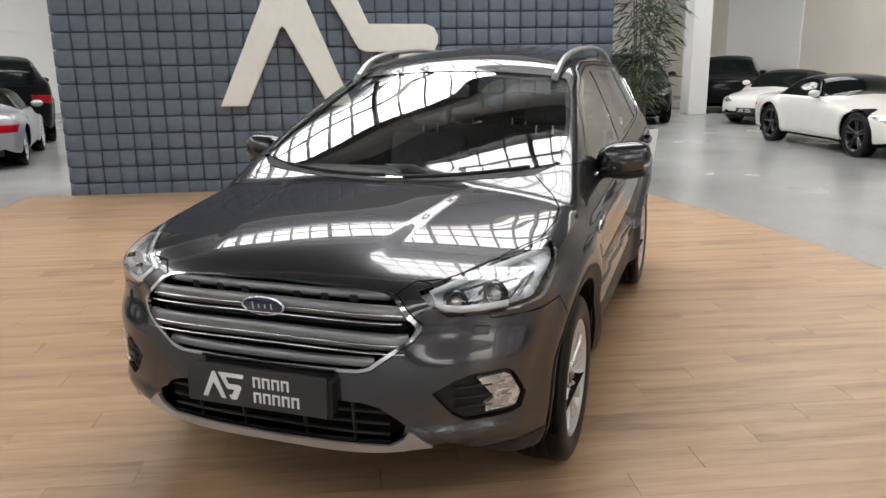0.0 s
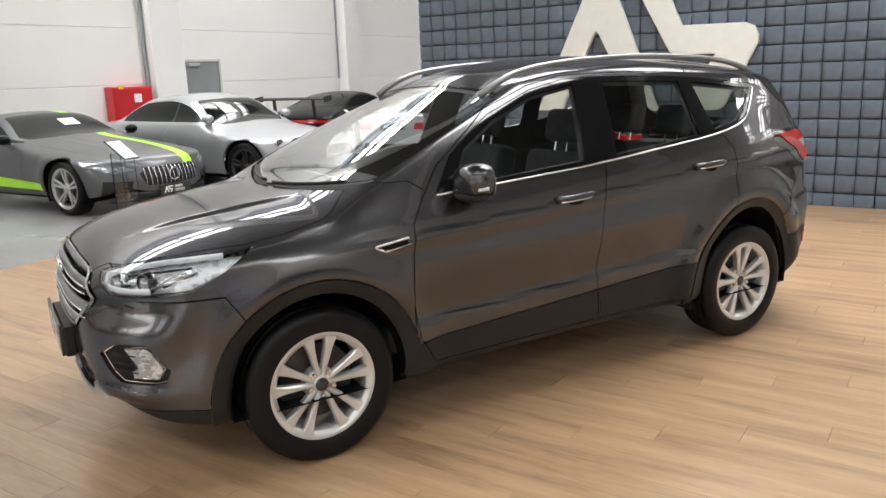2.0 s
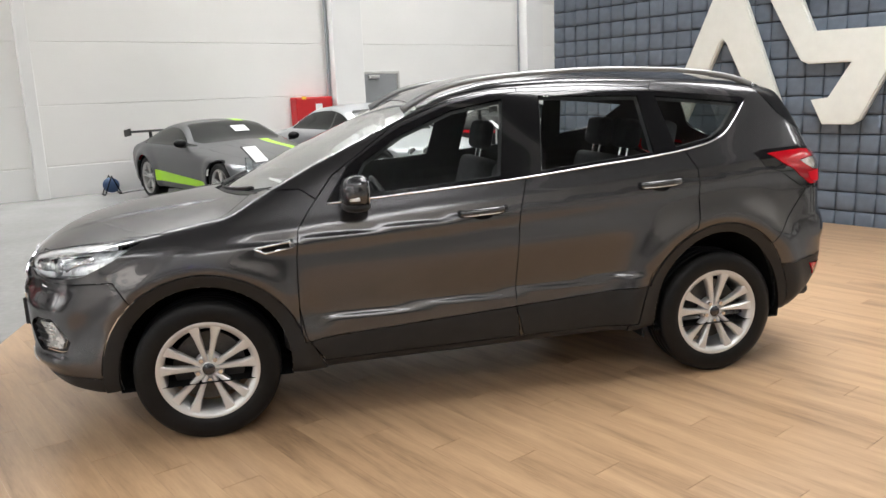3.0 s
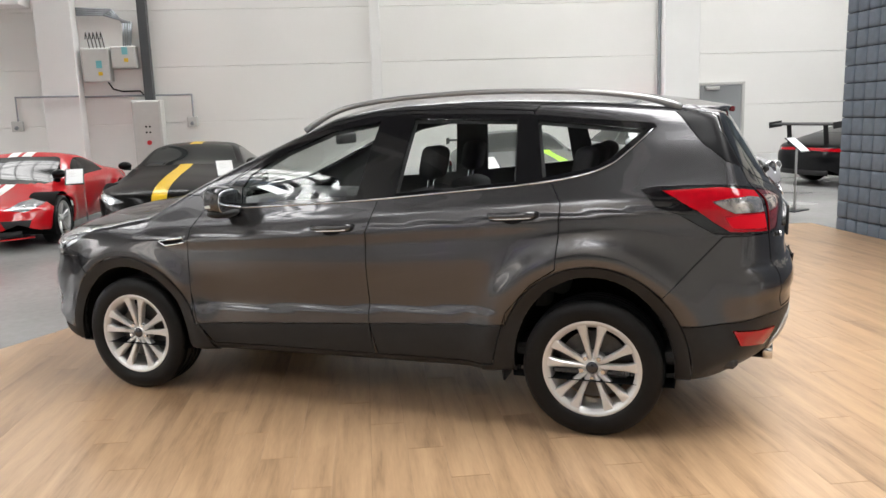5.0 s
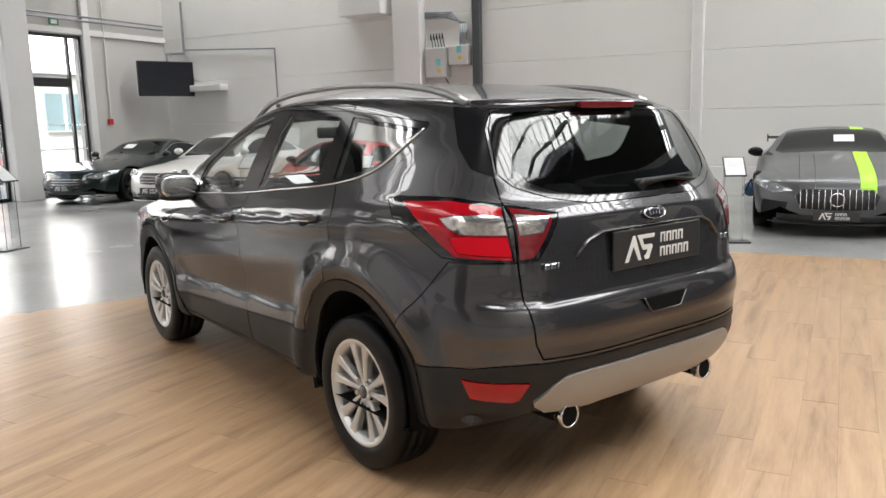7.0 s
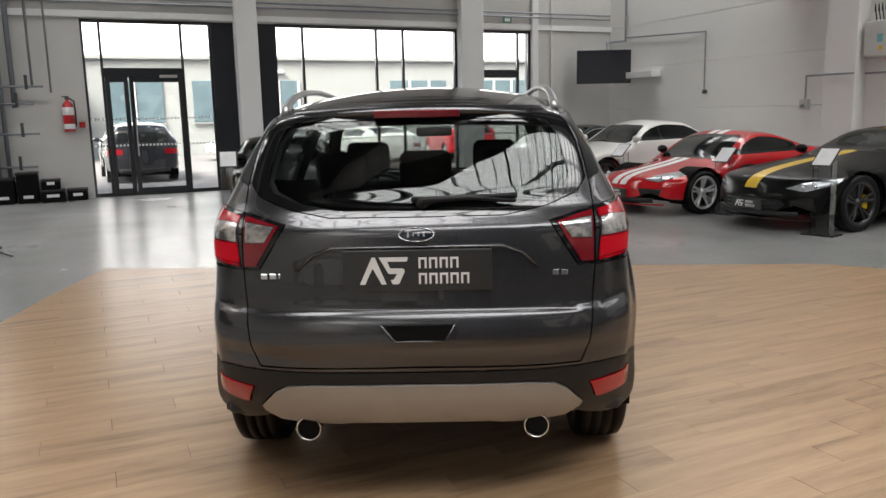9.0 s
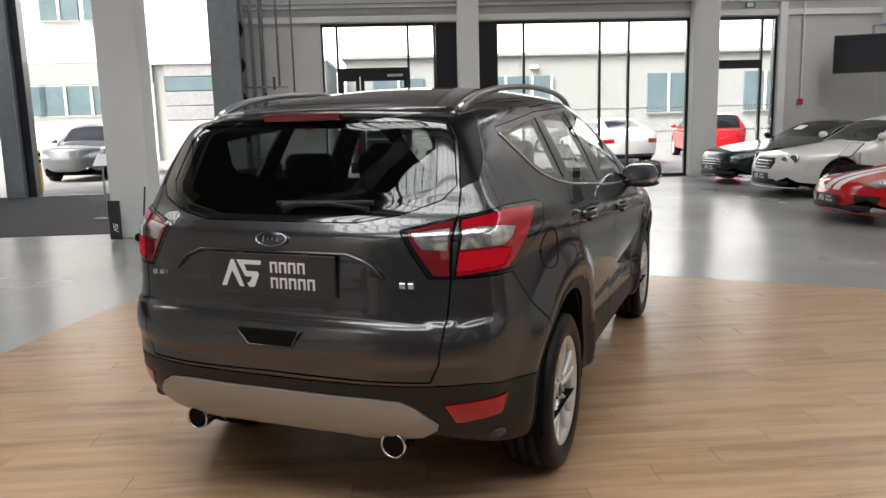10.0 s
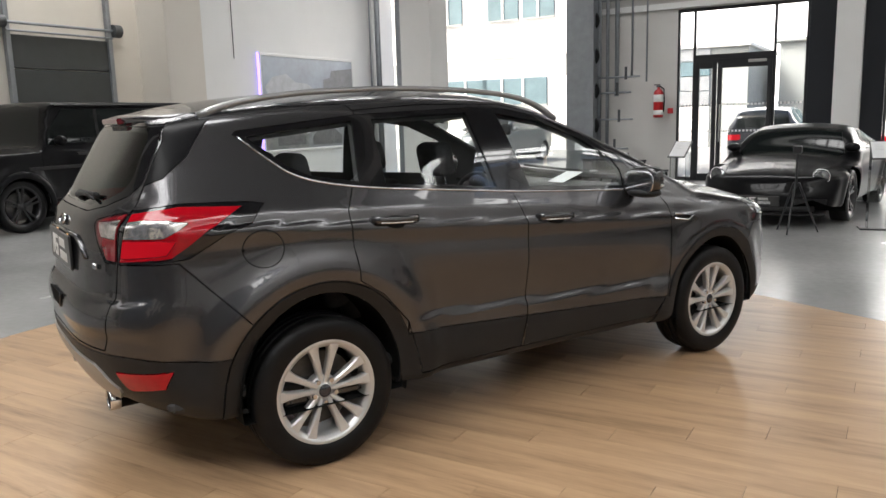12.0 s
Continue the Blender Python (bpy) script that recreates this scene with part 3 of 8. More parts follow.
def show_plate(parent, m, w=0.54, h=0.145):
    """A dark plate that faces -y, with the dealer's mark in white."""
    pl = part("show_plate", boxm(-w / 2, w / 2, 0, 0.012, 0, h, 0.004, 2), M_PLATE, parent, "black dealer plate with white mark", m=m)
    for k in range(11):
        part("plate_mark" if k < 2 else "word_bar", mark(bmesh.new(), w, h * 0.66, 0.0022, True, k), M_WHITE, pl, "white mark" if k < 2 else "", m=pose(-w * 0.385, -0.002, h * 0.17))
    return pl

# ---- the grey family car on the boards ----
WB, WR = 1.345, 0.340          # half the wheelbase, the wheels' radius


def main_curves():
    plan = curve((-2.4, 0.78), (-2.15, 0.882), (-1.9, 0.940), (-1.5, 0.983), (-0.9, 1.0), (0.9, 1.0), (1.4, 0.985), (1.75, 0.962), (2.0, 0.926), (2.3, 0.865))

    def ridge(x, y):
        xc = 0.30 + 0.14 * np.clip((2.2 - y) / 1.2, 0, 1)
        return 0.008 * (1 - ease(x, xc - 0.035, xc + 0.03)) * ease(y, 1.15, 1.4) * (1 - ease(y, 1.70, 2.12))

    def dent(y, z):
        inn = ease(y, -1.0, -0.7) * (1 - ease(y, 0.72, 0.98))
        line = 0.565 + 0.045 * np.clip(-y, -0.9, 1.0)
        low = inn * 0.017 * ease(z, line - 0.014, line + 0.020) * (1 - ease(z, line + 0.04, line + 0.24))
        run = ease(y, -2.05, -1.7) * (1 - ease(y, 0.95, 1.35))
        return low - 0.010 * run * ease(z, 0.90, 0.978) * (1 - ease(z, 0.980, 1.008))

    return dict(
        side=curve((0.18, 0.78), (0.27, 0.855), (0.34, 0.880), (0.46, 0.888), (0.56, 0.886), (0.70, 0.903), (0.86, 0.915), (0.97, 0.914), (1.04, 0.900), (1.10, 0.872), (1.18, 0.835), (1.32, 0.773), (1.45, 0.708), (1.56, 0.648), (1.68, 0.57)),
        plan=plan, taper=curve((-2.2, 0.16), (-1.7, 0.095), (-1.2, 0.045), (-0.5, 0.0), (1.5, 0.0)), tuck=curve((-2.3, 0.040), (-2.0, 0.038), (-1.7, 0.028), (-1.3, 0.0), (2.0, 0.0)), belt=1.12, high=1.52, rise=0.075,
        arches=[(WB, 0.35, 0.47, 0.030), (-WB, 0.35, 0.52, 0.040)], dent=dent, ridge=ridge,
        top=blurred(curve((-2.3, 1.50), (-1.95, 1.570), (-1.7, 1.620), (-1.2, 1.672), (-0.7, 1.692), (-0.25, 1.678), (0.06, 1.620), (0.24, 1.548), (0.40, 1.480), (0.70, 1.352), (0.95, 1.238), (1.08, 1.177), (1.17, 1.134), (1.235, 1.110), (1.32, 1.100), (1.5, 1.078), (1.8, 1.036), (2.0, 0.990), (2.10, 0.950), (2.20, 0.89)), 0.035),
        crown=blurred(curve((-2.0, 0.14), (-1.2, 0.175), (-0.2, 0.17), (0.15, 0.115), (0.6, 0.088), (0.95, 0.085), (1.20, 0.10), (1.6, 0.13), (2.1, 0.16)), 0.10),
        front=curve((0.2, 2.06), (0.28, 2.165), (0.36, 2.20), (0.48, 2.218), (0.66, 2.224), (0.80, 2.214), (0.90, 2.168), (0.96, 2.125), (1.1, 2.06)), kf=0.50, pf=3.6, nose=lambda x, z: ease(x, 0.44, 0.60) * (0.034 * ease(z, 0.655, 0.77) * (1 - ease(z, 0.80, 0.87)) - 0.016 * ease(z, 0.37, 0.41) * (1 - ease(z, 0.425, 0.47))),
        rear=curve((0.25, -1.98), (0.34, -2.10), (0.42, -2.19), (0.52, -2.240), (0.63, -2.254), (0.67, -2.254), (0.72, -2.266), (0.76, -2.264), (0.80, -2.254), (0.822, -2.244), (0.840, -2.226), (0.95, -2.216), (1.06, -2.207), (1.13, -2.193), (1.165, -2.166), (1.20, -2.134), (1.28, -2.088), (1.36, -2.042), (1.50, -1.962), (1.55, -1.937), (1.60, -1.95), (1.7, -1.95)), kr=0.46, pr=3.8,
        low=curve((-2.3, 0.36), (-1.9, 0.30), (-0.9, 0.29), (0.9, 0.27), (1.7, 0.24), (2.2, 0.27)), soft=0.042)


CAR = thing("family_car", "dark metallic grey five-door family car on wooden platform", "car", pose(0, 0, 0.006))
SH = Shell(car_shape(main_curves()), (0.98, -2.35, 2.35, 0.2, 1.78), 0.0245)


def build_main_car():
    s = SH
    up = lambda c, n: n.z > 0.3
    fw, rw = (lambda c, n: c.y > 1.2), (lambda c, n: c.y < -1.2)
    # painted panels
    s.cut("front_bumper", "side", [(1.45, 0.1), (1.62, 0.64), (1.72, 0.80), (2.02, 0.80), (2.10, 1.02), (2.5, 1.02), (2.5, 0.1)])
    s.cut("fender", "side", [(0.62, 0.2), (0.90, 0.44), (0.905, 0.62), (0.90, 0.84), (0.885, 0.98), (0.74, 1.08), (0.86, 1.16), (1.3, 1.16), (2.12, 1.05), (2.02, 0.80), (1.72, 0.80), (1.62, 0.64), (1.45, 0.1), (0.9, 0.1)])
    s.cut("rear_bumper", "side", [(-1.45, 0.1), (-1.66, 0.70), (-1.92, 0.985), (-2.6, 0.985), (-2.6, 0.1)])
    s.cut("rear_quarter", "side", [(-0.90, 0.2), (-0.93, 0.60), (-1.06, 0.75), (-1.18, 0.83), (-1.195, 0.98), (-1.20, 1.14), (-1.14, 1.25), (-1.03, 1.56), (-1.06, 1.60), (-1.9, 1.58), (-2.2, 1.2), (-1.93, 0.985), (-1.66, 0.70), (-1.45, 0.2)], only=["body"])
    s.cut("roof", "top", [(0, 0.240), (0.28, 0.238), (0.50, 0.232), (0.575, 0.215), (0.60, 0.0), (0.598, -0.4), (0.585, -1.0), (0.550, -1.55), (0.520, -1.80), (0, -1.84)], lambda c, n: n.z > 0.4 and c.z > 1.4)
    s.cut("cowl", "top", [(0, 1.278), (0.30, 1.208), (0.55, 1.132), (0.645, 1.09), (0.735, 0.99), (0.70, 0.98), (0.55, 1.07), (0.30, 1.15), (0, 1.22)], lambda c, n: c.z > 1.0)
    s.cut("hood", "top", [(0, 2.186), (0.25, 2.175), (0.39, 2.145), (0.44, 2.128), (0.488, 2.068), (0.515, 2.06), (0.590, 2.02), (0.690, 1.845), (0.788, 1.61), (0.805, 1.42), (0.788, 1.275), (0.748, 1.197), (0.645, 1.094), (0.55, 1.135), (0.30, 1.211), (0, 1.281)], lambda c, n: n.z > 0.25 and c.z > 0.86)
    s.cut("windscreen", "top", [(0, 1.232), (0.30, 1.162), (0.55, 1.082), (0.69, 1.005), (0.728, 0.965), (0.724, 0.77), (0.700, 0.60), (0.665, 0.43), (0.632, 0.30), (0.608, 0.238), (0.57, 0.226), (0.30, 0.232), (0, 0.234)], lambda c, n: c.z > 1.05 and n.z > 0.2)
    s.cut("tailgate", "rear", [(0, 0.634), (0.60, 0.628), (0.632, 0.70), (0.645, 0.80), (0.660, 0.985), (0.662, 1.20), (0.655, 1.30), (0.620, 1.46), (0.57, 1.54), (0.54, 1.60), (0, 1.60)], lambda c, n: c.y < -1.70)
    s.cut("window_surround", "rear", [(0, 1.176), (0.10, 1.176), (0.323, 1.177), (0.481, 1.205), (0.60, 1.249), (0.640, 1.297), (0.603, 1.462), (0.555, 1.535), (0, 1.545)], rw)
    s.cut("side_fin", (0.72, -0.69), [(0.548, -1.85, 1.532), (0.598, -1.69, 1.547), (0.683, -1.82, 1.397), (0.704, -1.925, 1.316), (0.645, -1.979, 1.287), (0.612, -1.886, 1.462)], lambda c, n: c.y < -1.6, ["body", "rear_quarter", "roof", "tailgate"])
    s.cut("rear_window", "rear", [(0, 1.197), (0.28, 1.198), (0.45, 1.226), (0.545, 1.266), (0.575, 1.31), (0.54, 1.46), (0.50, 1.513), (0.47, 1.522), (0, 1.530)], rw)
    fdoor = [(0.79, 0.325), (0.88, 0.46), (0.905, 0.62), (0.90, 0.84), (0.885, 0.98), (0.82, 1.07), (0.70, 1.215), (0.36, 1.44), (0.08, 1.54), (-0.16, 1.585), (-0.29, 1.59), (-0.265, 1.17), (-0.205, 0.99), (-0.195, 0.81), (-0.185, 0.51), (-0.225, 0.335)]
    rdoor = [(-0.225, 0.335), (-0.185, 0.51), (-0.195, 0.81), (-0.205, 0.99), (-0.265, 1.17), (-0.29, 1.59), (-0.7, 1.59), (-1.03, 1.57), (-1.14, 1.25), (-1.20, 1.14), (-1.195, 0.98), (-1.18, 0.83), (-1.06, 0.75), (-0.93, 0.60), (-0.885, 0.45), (-0.86, 0.335)]
    sd = lambda c, n: n.x > 0.25 and c.x > 0.4
    s.cut("front_door", "side", fdoor, sd)
    s.cut("rear_door", "side", rdoor, sd)
    # black cladding
    s.cut("front_door_cladding", "side", [(0.76, 0.2), (0.865, 0.440), (-0.185, 0.497), (-0.225, 0.2)], sd, ["front_door"])
    s.cut("rear_door_cladding", "side", [(-0.225, 0.2), (-0.185, 0.497), (-0.91, 0.540), (-0.86, 0.2)], sd, ["rear_door"])
    s.cut("sill", "side", [(0.98, 0.1), (0.98, 0.34), (-0.98, 0.34), (-0.98, 0.1)], None, ["body", "fender", "rear_quarter"])
    s.cut("front_arch_trim", "side", arc(WB, 0.345, 0.468, 190, -18, 26) + [(1.7, 0.15), (1.0, 0.15)], sd, ["fender", "front_bumper", "front_door_cladding", "front_door", "sill", "body"])
    s.cut("rear_arch_trim", "side", [(-WB + (q[0] + WB) * 0.905, q[1]) for q in arc(-WB, 0.345, 0.503, 198, -14, 26)] + [(-1.0, 0.15), (-1.72, 0.15)], sd, ["rear_quarter", "rear_bumper", "rear_door_cladding", "rear_door", "sill", "body"])
    s.cut("front_arch_trim", "side", [(0.99, 0.1), (0.99, 0.43), (0.86, 0.44), (0.70, 0.1)], sd, ["fender", "body", "sill"])
    s.cut("rear_arch_trim", "side", [(-0.80, 0.1), (-0.80, 0.50), (-0.90, 0.545), (-1.02, 0.5), (-1.02, 0.1)], sd, ["rear_quarter", "body", "sill"])
    s.cut("front_lower_trim", "side", [(1.5, 0.1), (1.70, 0.345), (1.95, 0.360), (2.5, 0.372), (2.5, 0.1)], None, ["front_bumper"])
    s.cut("rear_lower_trim", "side", [(-1.5, 0.1), (-1.70, 0.575), (-1.80, 0.575), (-2.00, 0.594), (-2.10, 0.612), (-2.6, 0.626), (-2.6, 0.1)], None, ["rear_bumper"])
    for y, ra, rb in ((WB, 0.390, 0.408), (-WB, 0.378, 0.452)):
        s.cut("wheel_opening", "side", [(y + ra * math.cos(a), 0.345 + (rb if math.sin(a) > 0 else ra) * math.sin(a)) for a in np.linspace(radians(-40), radians(220), 35)], sd)
    # glazed side
    only = ["front_door", "rear_door", "rear_quarter", "fender", "body"]
    s.cut("window_frame", "side", [(0.735, 1.095), (0.60, 1.098), (-0.19, 1.150), (-0.36, 1.163), (-0.98, 1.222), (-1.16, 1.245), (-1.34, 1.283), (-1.43, 1.325), (-1.50, 1.385), (-1.615, 1.478), (-1.60, 1.492), (-1.04, 1.548), (-0.34, 1.572), (-0.14, 1.562), (0.08, 1.518), (0.36, 1.415), (0.62, 1.255)], sd, only)
    s.cut("front_window", "side", [(0.575, 1.118), (-0.13, 1.166), (-0.205, 1.54), (0.07, 1.494), (0.34, 1.390), (0.54, 1.270), (0.585, 1.20)], sd)
    s.cut("rear_side_window", "side", [(-0.345, 1.178), (-0.975, 1.236), (-0.955, 1.528), (-0.40, 1.548)], sd)
    s.cut("quarter_window", "side", [(-1.105, 1.255), (-1.33, 1.295), (-1.42, 1.34), (-1.48, 1.395), (-1.565, 1.468), (-1.055, 1.523)], sd)
    # lamps and front
    s.cut("headlight", (0.72, 0.69), [(0.510, 2.115, 0.895), (0.589, 2.020, 0.924), (0.686, 1.843, 0.952), (0.782, 1.613, 0.972), (0.808, 1.558, 0.974), (0.832, 1.600, 0.955), (0.852, 1.700, 0.895), (0.848, 1.830, 0.840), (0.820, 1.945, 0.824), (0.727, 2.050, 0.816), (0.627, 2.120, 0.815), (0.577, 2.132, 0.845)], fw)
    s.cut("fog_surround", (0.5, 0.87), [(0.571, 2.165, 0.572), (0.638, 2.130, 0.612), (0.679, 2.100, 0.628), (0.773, 2.020, 0.632), (0.791, 1.997, 0.614), (0.816, 1.936, 0.526), (0.807, 1.960, 0.483), (0.782, 2.000, 0.474), (0.662, 2.108, 0.471), (0.622, 2.135, 0.502)], fw)
    s.cut("fog_lamp", (0.5, 0.87), [(0.694, 2.092, 0.614), (0.772, 2.020, 0.620), (0.785, 2.000, 0.606), (0.806, 1.955, 0.535), (0.796, 1.980, 0.492), (0.717, 2.068, 0.489), (0.714, 2.070, 0.520), (0.739, 2.050, 0.538)], fw)
    s.cut("grille_frame", "front", [(0.000, 0.909), (0.240, 0.904), (0.342, 0.898), (0.412, 0.890), (0.452, 0.876), (0.530, 0.795), (0.530, 0.780), (0.512, 0.750), (0.377, 0.648), (0.337, 0.637), (0.200, 0.632), (0.000, 0.630)], fw)
    s.cut("grille_opening", "front", [(0, 0.901), (0.24, 0.896), (0.34, 0.890), (0.405, 0.881), (0.436, 0.868), (0.508, 0.791), (0.508, 0.780), (0.492, 0.756), (0.368, 0.664), (0.332, 0.654), (0, 0.648)], fw)
    s.cut("lower_grille", "front", [(0.000, 0.538), (0.342, 0.530), (0.402, 0.514), (0.477, 0.460), (0.466, 0.414), (0.419, 0.388), (0.184, 0.380), (0.000, 0.376)], fw)
    s.cut("front_skid_plate", "front", [(0.000, 0.374), (0.184, 0.378), (0.427, 0.386), (0.470, 0.412), (0.487, 0.440), (0.507, 0.437), (0.602, 0.345), (0.582, 0.334), (0.452, 0.319), (0.240, 0.307), (0.000, 0.303)], fw)
    s.cut("lamp_surround", (0.62, -0.785), [(0.660, -2.035, 1.192), (0.80, -1.915, 1.215), (0.846, -1.653, 1.209), (0.857, -1.585, 1.198), (0.890, -1.662, 1.122), (0.888, -1.771, 1.087), (0.866, -1.93, 1.0), (0.79, -2.03, 0.992), (0.663, -2.106, 0.983)], rw)
    s.cut("tail_light", (0.62, -0.785), [(0.666, -2.035, 1.180), (0.80, -1.915, 1.204), (0.852, -1.681, 1.192), (0.875, -1.786, 1.137), (0.864, -1.926, 1.048), (0.84, -1.98, 1.006), (0.78, -2.035, 1.002), (0.670, -2.103, 0.993)], rw)
    s.cut("tail_light_clear", (0.62, -0.785), [(0.671, -2.05, 1.150), (0.72, -2.01, 1.158), (0.80, -1.95, 1.154), (0.848, -1.905, 1.142), (0.84, -1.94, 1.112), (0.82, -1.985, 1.088), (0.671, -2.088, 1.084)], rw, ["tail_light"])
    s.cut("brake_cell", (0.62, -0.785), [(0.671, -2.089, 1.077), (0.80, -2.0, 1.081), (0.845, -1.955, 1.072), (0.832, -1.99, 1.020), (0.70, -2.086, 1.008), (0.671, -2.1, 1.010)], rw, ["tail_light"])
    s.cut("inner_surround", "rear", [(0.659, 1.190), (0.60, 1.178), (0.488, 1.152), (0.535, 1.075), (0.592, 0.988), (0.659, 0.985)], rw)
    s.cut("inner_light", "rear", [(0.654, 1.180), (0.60, 1.170), (0.512, 1.148), (0.553, 1.075), (0.604, 0.998), (0.654, 0.994)], rw)
    s.cut("inner_light_clear", "rear", [(0.648, 1.158), (0.526, 1.144), (0.566, 1.089), (0.648, 1.082)], rw, ["inner_light"])
    s.cut("rear_skid_plate", "rear", [(0, 0.568), (0.40, 0.566), (0.50, 0.556), (0.55, 0.528), (0.612, 0.462), (0.602, 0.438), (0.53, 0.392), (0.345, 0.372), (0.27, 0.392), (0, 0.392)], rw)
    s.cut("reflector", (0.6, -0.8), [(0.627, -2.146, 0.540), (0.825, -1.985, 0.550), (0.810, -2.018, 0.480), (0.68, -2.1, 0.463), (0.655, -2.11, 0.470)], rw)
    # meshes
    P = s.panel
    for n, lab in (("hood", "grey painted hood with two creases"), ("roof", ""), ("front_bumper", "grey painted front bumper"), ("rear_bumper", ""), ("tailgate", "grey painted tailgate")):
        P(n, CAR, M_GREY, lab, gap=0.0042 if n == "tailgate" else 0.0028)
    for n in ("body", "fender", "rear_quarter", "front_door", "rear_door"):
        P(n, CAR, M_GREY, sides="each", obname="body_frame" if n == "body" else n, split=n == "body")
    for n in ("sill", "front_door_cladding", "rear_door_cladding"):
        P(n, CAR, M_BLACKPL, "black plastic cladding", "each")
    for n in ("front_arch_trim", "rear_arch_trim"):
        P(n, CAR, M_BLACKPL, "black plastic wheel arch trim", "each", "arch_trim", sink=-0.006)
    for n in ("front_lower_trim", "rear_lower_trim"):
        P(n, CAR, M_BLACKPL, "black plastic lower bumper", obname="lower_trim", split=True)
    P("cowl", CAR, M_BLACKPL, "black plastic cowl", sink=0.012)
    P("window_frame", CAR, M_GLOSSBLK, "gloss black window frame", "each", gap=0.001)
    P("lamp_surround", CAR, M_GLOSSBLK, "gloss black tail light surround", "each", gap=0.001)
    P("side_fin", CAR, M_FIN, "gloss black spoiler side fin", "each", gap=0.001, sink=-0.002)
    P("inner_surround", CAR, M_GLOSSBLK, "gloss black tail light surround", "each", gap=0.001)
    P("window_surround", CAR, M_GLOSSBLK, "gloss black rear window edge", gap=0.001)
    for n, m, sd_ in (("windscreen", M_GLASS, "both"), ("rear_window", M_REARGLASS, "both"), ("front_window", M_SIDEGLASS, "each"), ("rear_side_window", M_PRIVACY, "each"), ("quarter_window", M_PRIVACY, "each")):
        for ob in P(n, CAR, m, "tinted glass", sd_, sink=0.003, gap=0.0, lip=0.004, thick=0.004):
            ob.visible_shadow = False
    heads = P("headlight", CAR, M_LENS, "clear headlight lens", "each", sink=0.001, lip=0.003, thick=0.003)
    for ob in heads:
        ob.visible_shadow = False
    buckets = P("headlight", CAR, M_REFLECT, "", "each", "lamp_housing", sink=0.045, gap=-0.004, lip=-0.045)
    for n, m, lab in (("tail_light", M_RED, "red tail light lens"), ("tail_light_clear", M_CLEARLENS, "clear reversing lens"), ("brake_cell", M_REDLIT, "glowing red lamp cell"), ("inner_light", M_DARKRED, "dark red inner tail light"), ("inner_light_clear", M_CLEARLENS, "clear reversing lens"), ("reflector", M_RED, "red rear reflector")):
        P(n, CAR, m, lab, "each", sink=-0.004, gap=0.0015)
    P("fog_surround", CAR, M_BLACKPL, "black slatted fog lamp surround", "each", sink=0.02, gap=0)
    P("fog_lamp", CAR, M_FOG, "clear ribbed fog lamp", "each", sink=0.004)
    P("grille_frame", CAR, M_CHROME, "chrome grille frame", sink=-0.008, lip=0.03)
    P("grille_opening", CAR, M_DARK, "dark grille mesh", sink=0.05, gap=0, lip=-0.045)
    P("lower_grille", CAR, M_DARK, "dark lower grille", sink=0.05, gap=0, lip=-0.045)
    P("front_skid_plate", CAR, M_SATIN, "silver front skid plate", sink=-0.008)
    P("rear_skid_plate", CAR, M_SHADEDSATIN, "silver rear skid plate", sink=-0.008)
    # lining seen from outside through the glass
    for n in ("roof", "body", "front_door", "rear_door", "rear_quarter", "window_frame", "window_surround", "side_fin", "tailgate"):
        P(n, CAR, M_LINER if n == "roof" else M_DASH, "", "both" if n in ("roof", "tailgate", "window_surround") else "each", "lining", sink=0.028, gap=-0.012, lip=0.0, want=lambda c: c.z > 0.55 and -2.3 < c.y < 1.05)
    return heads


HEADS = build_main_car()


def on_side(y, z, sign, out=0.0):
    return Vector((sign * (SH.x_at(y, z) + out), y, z))


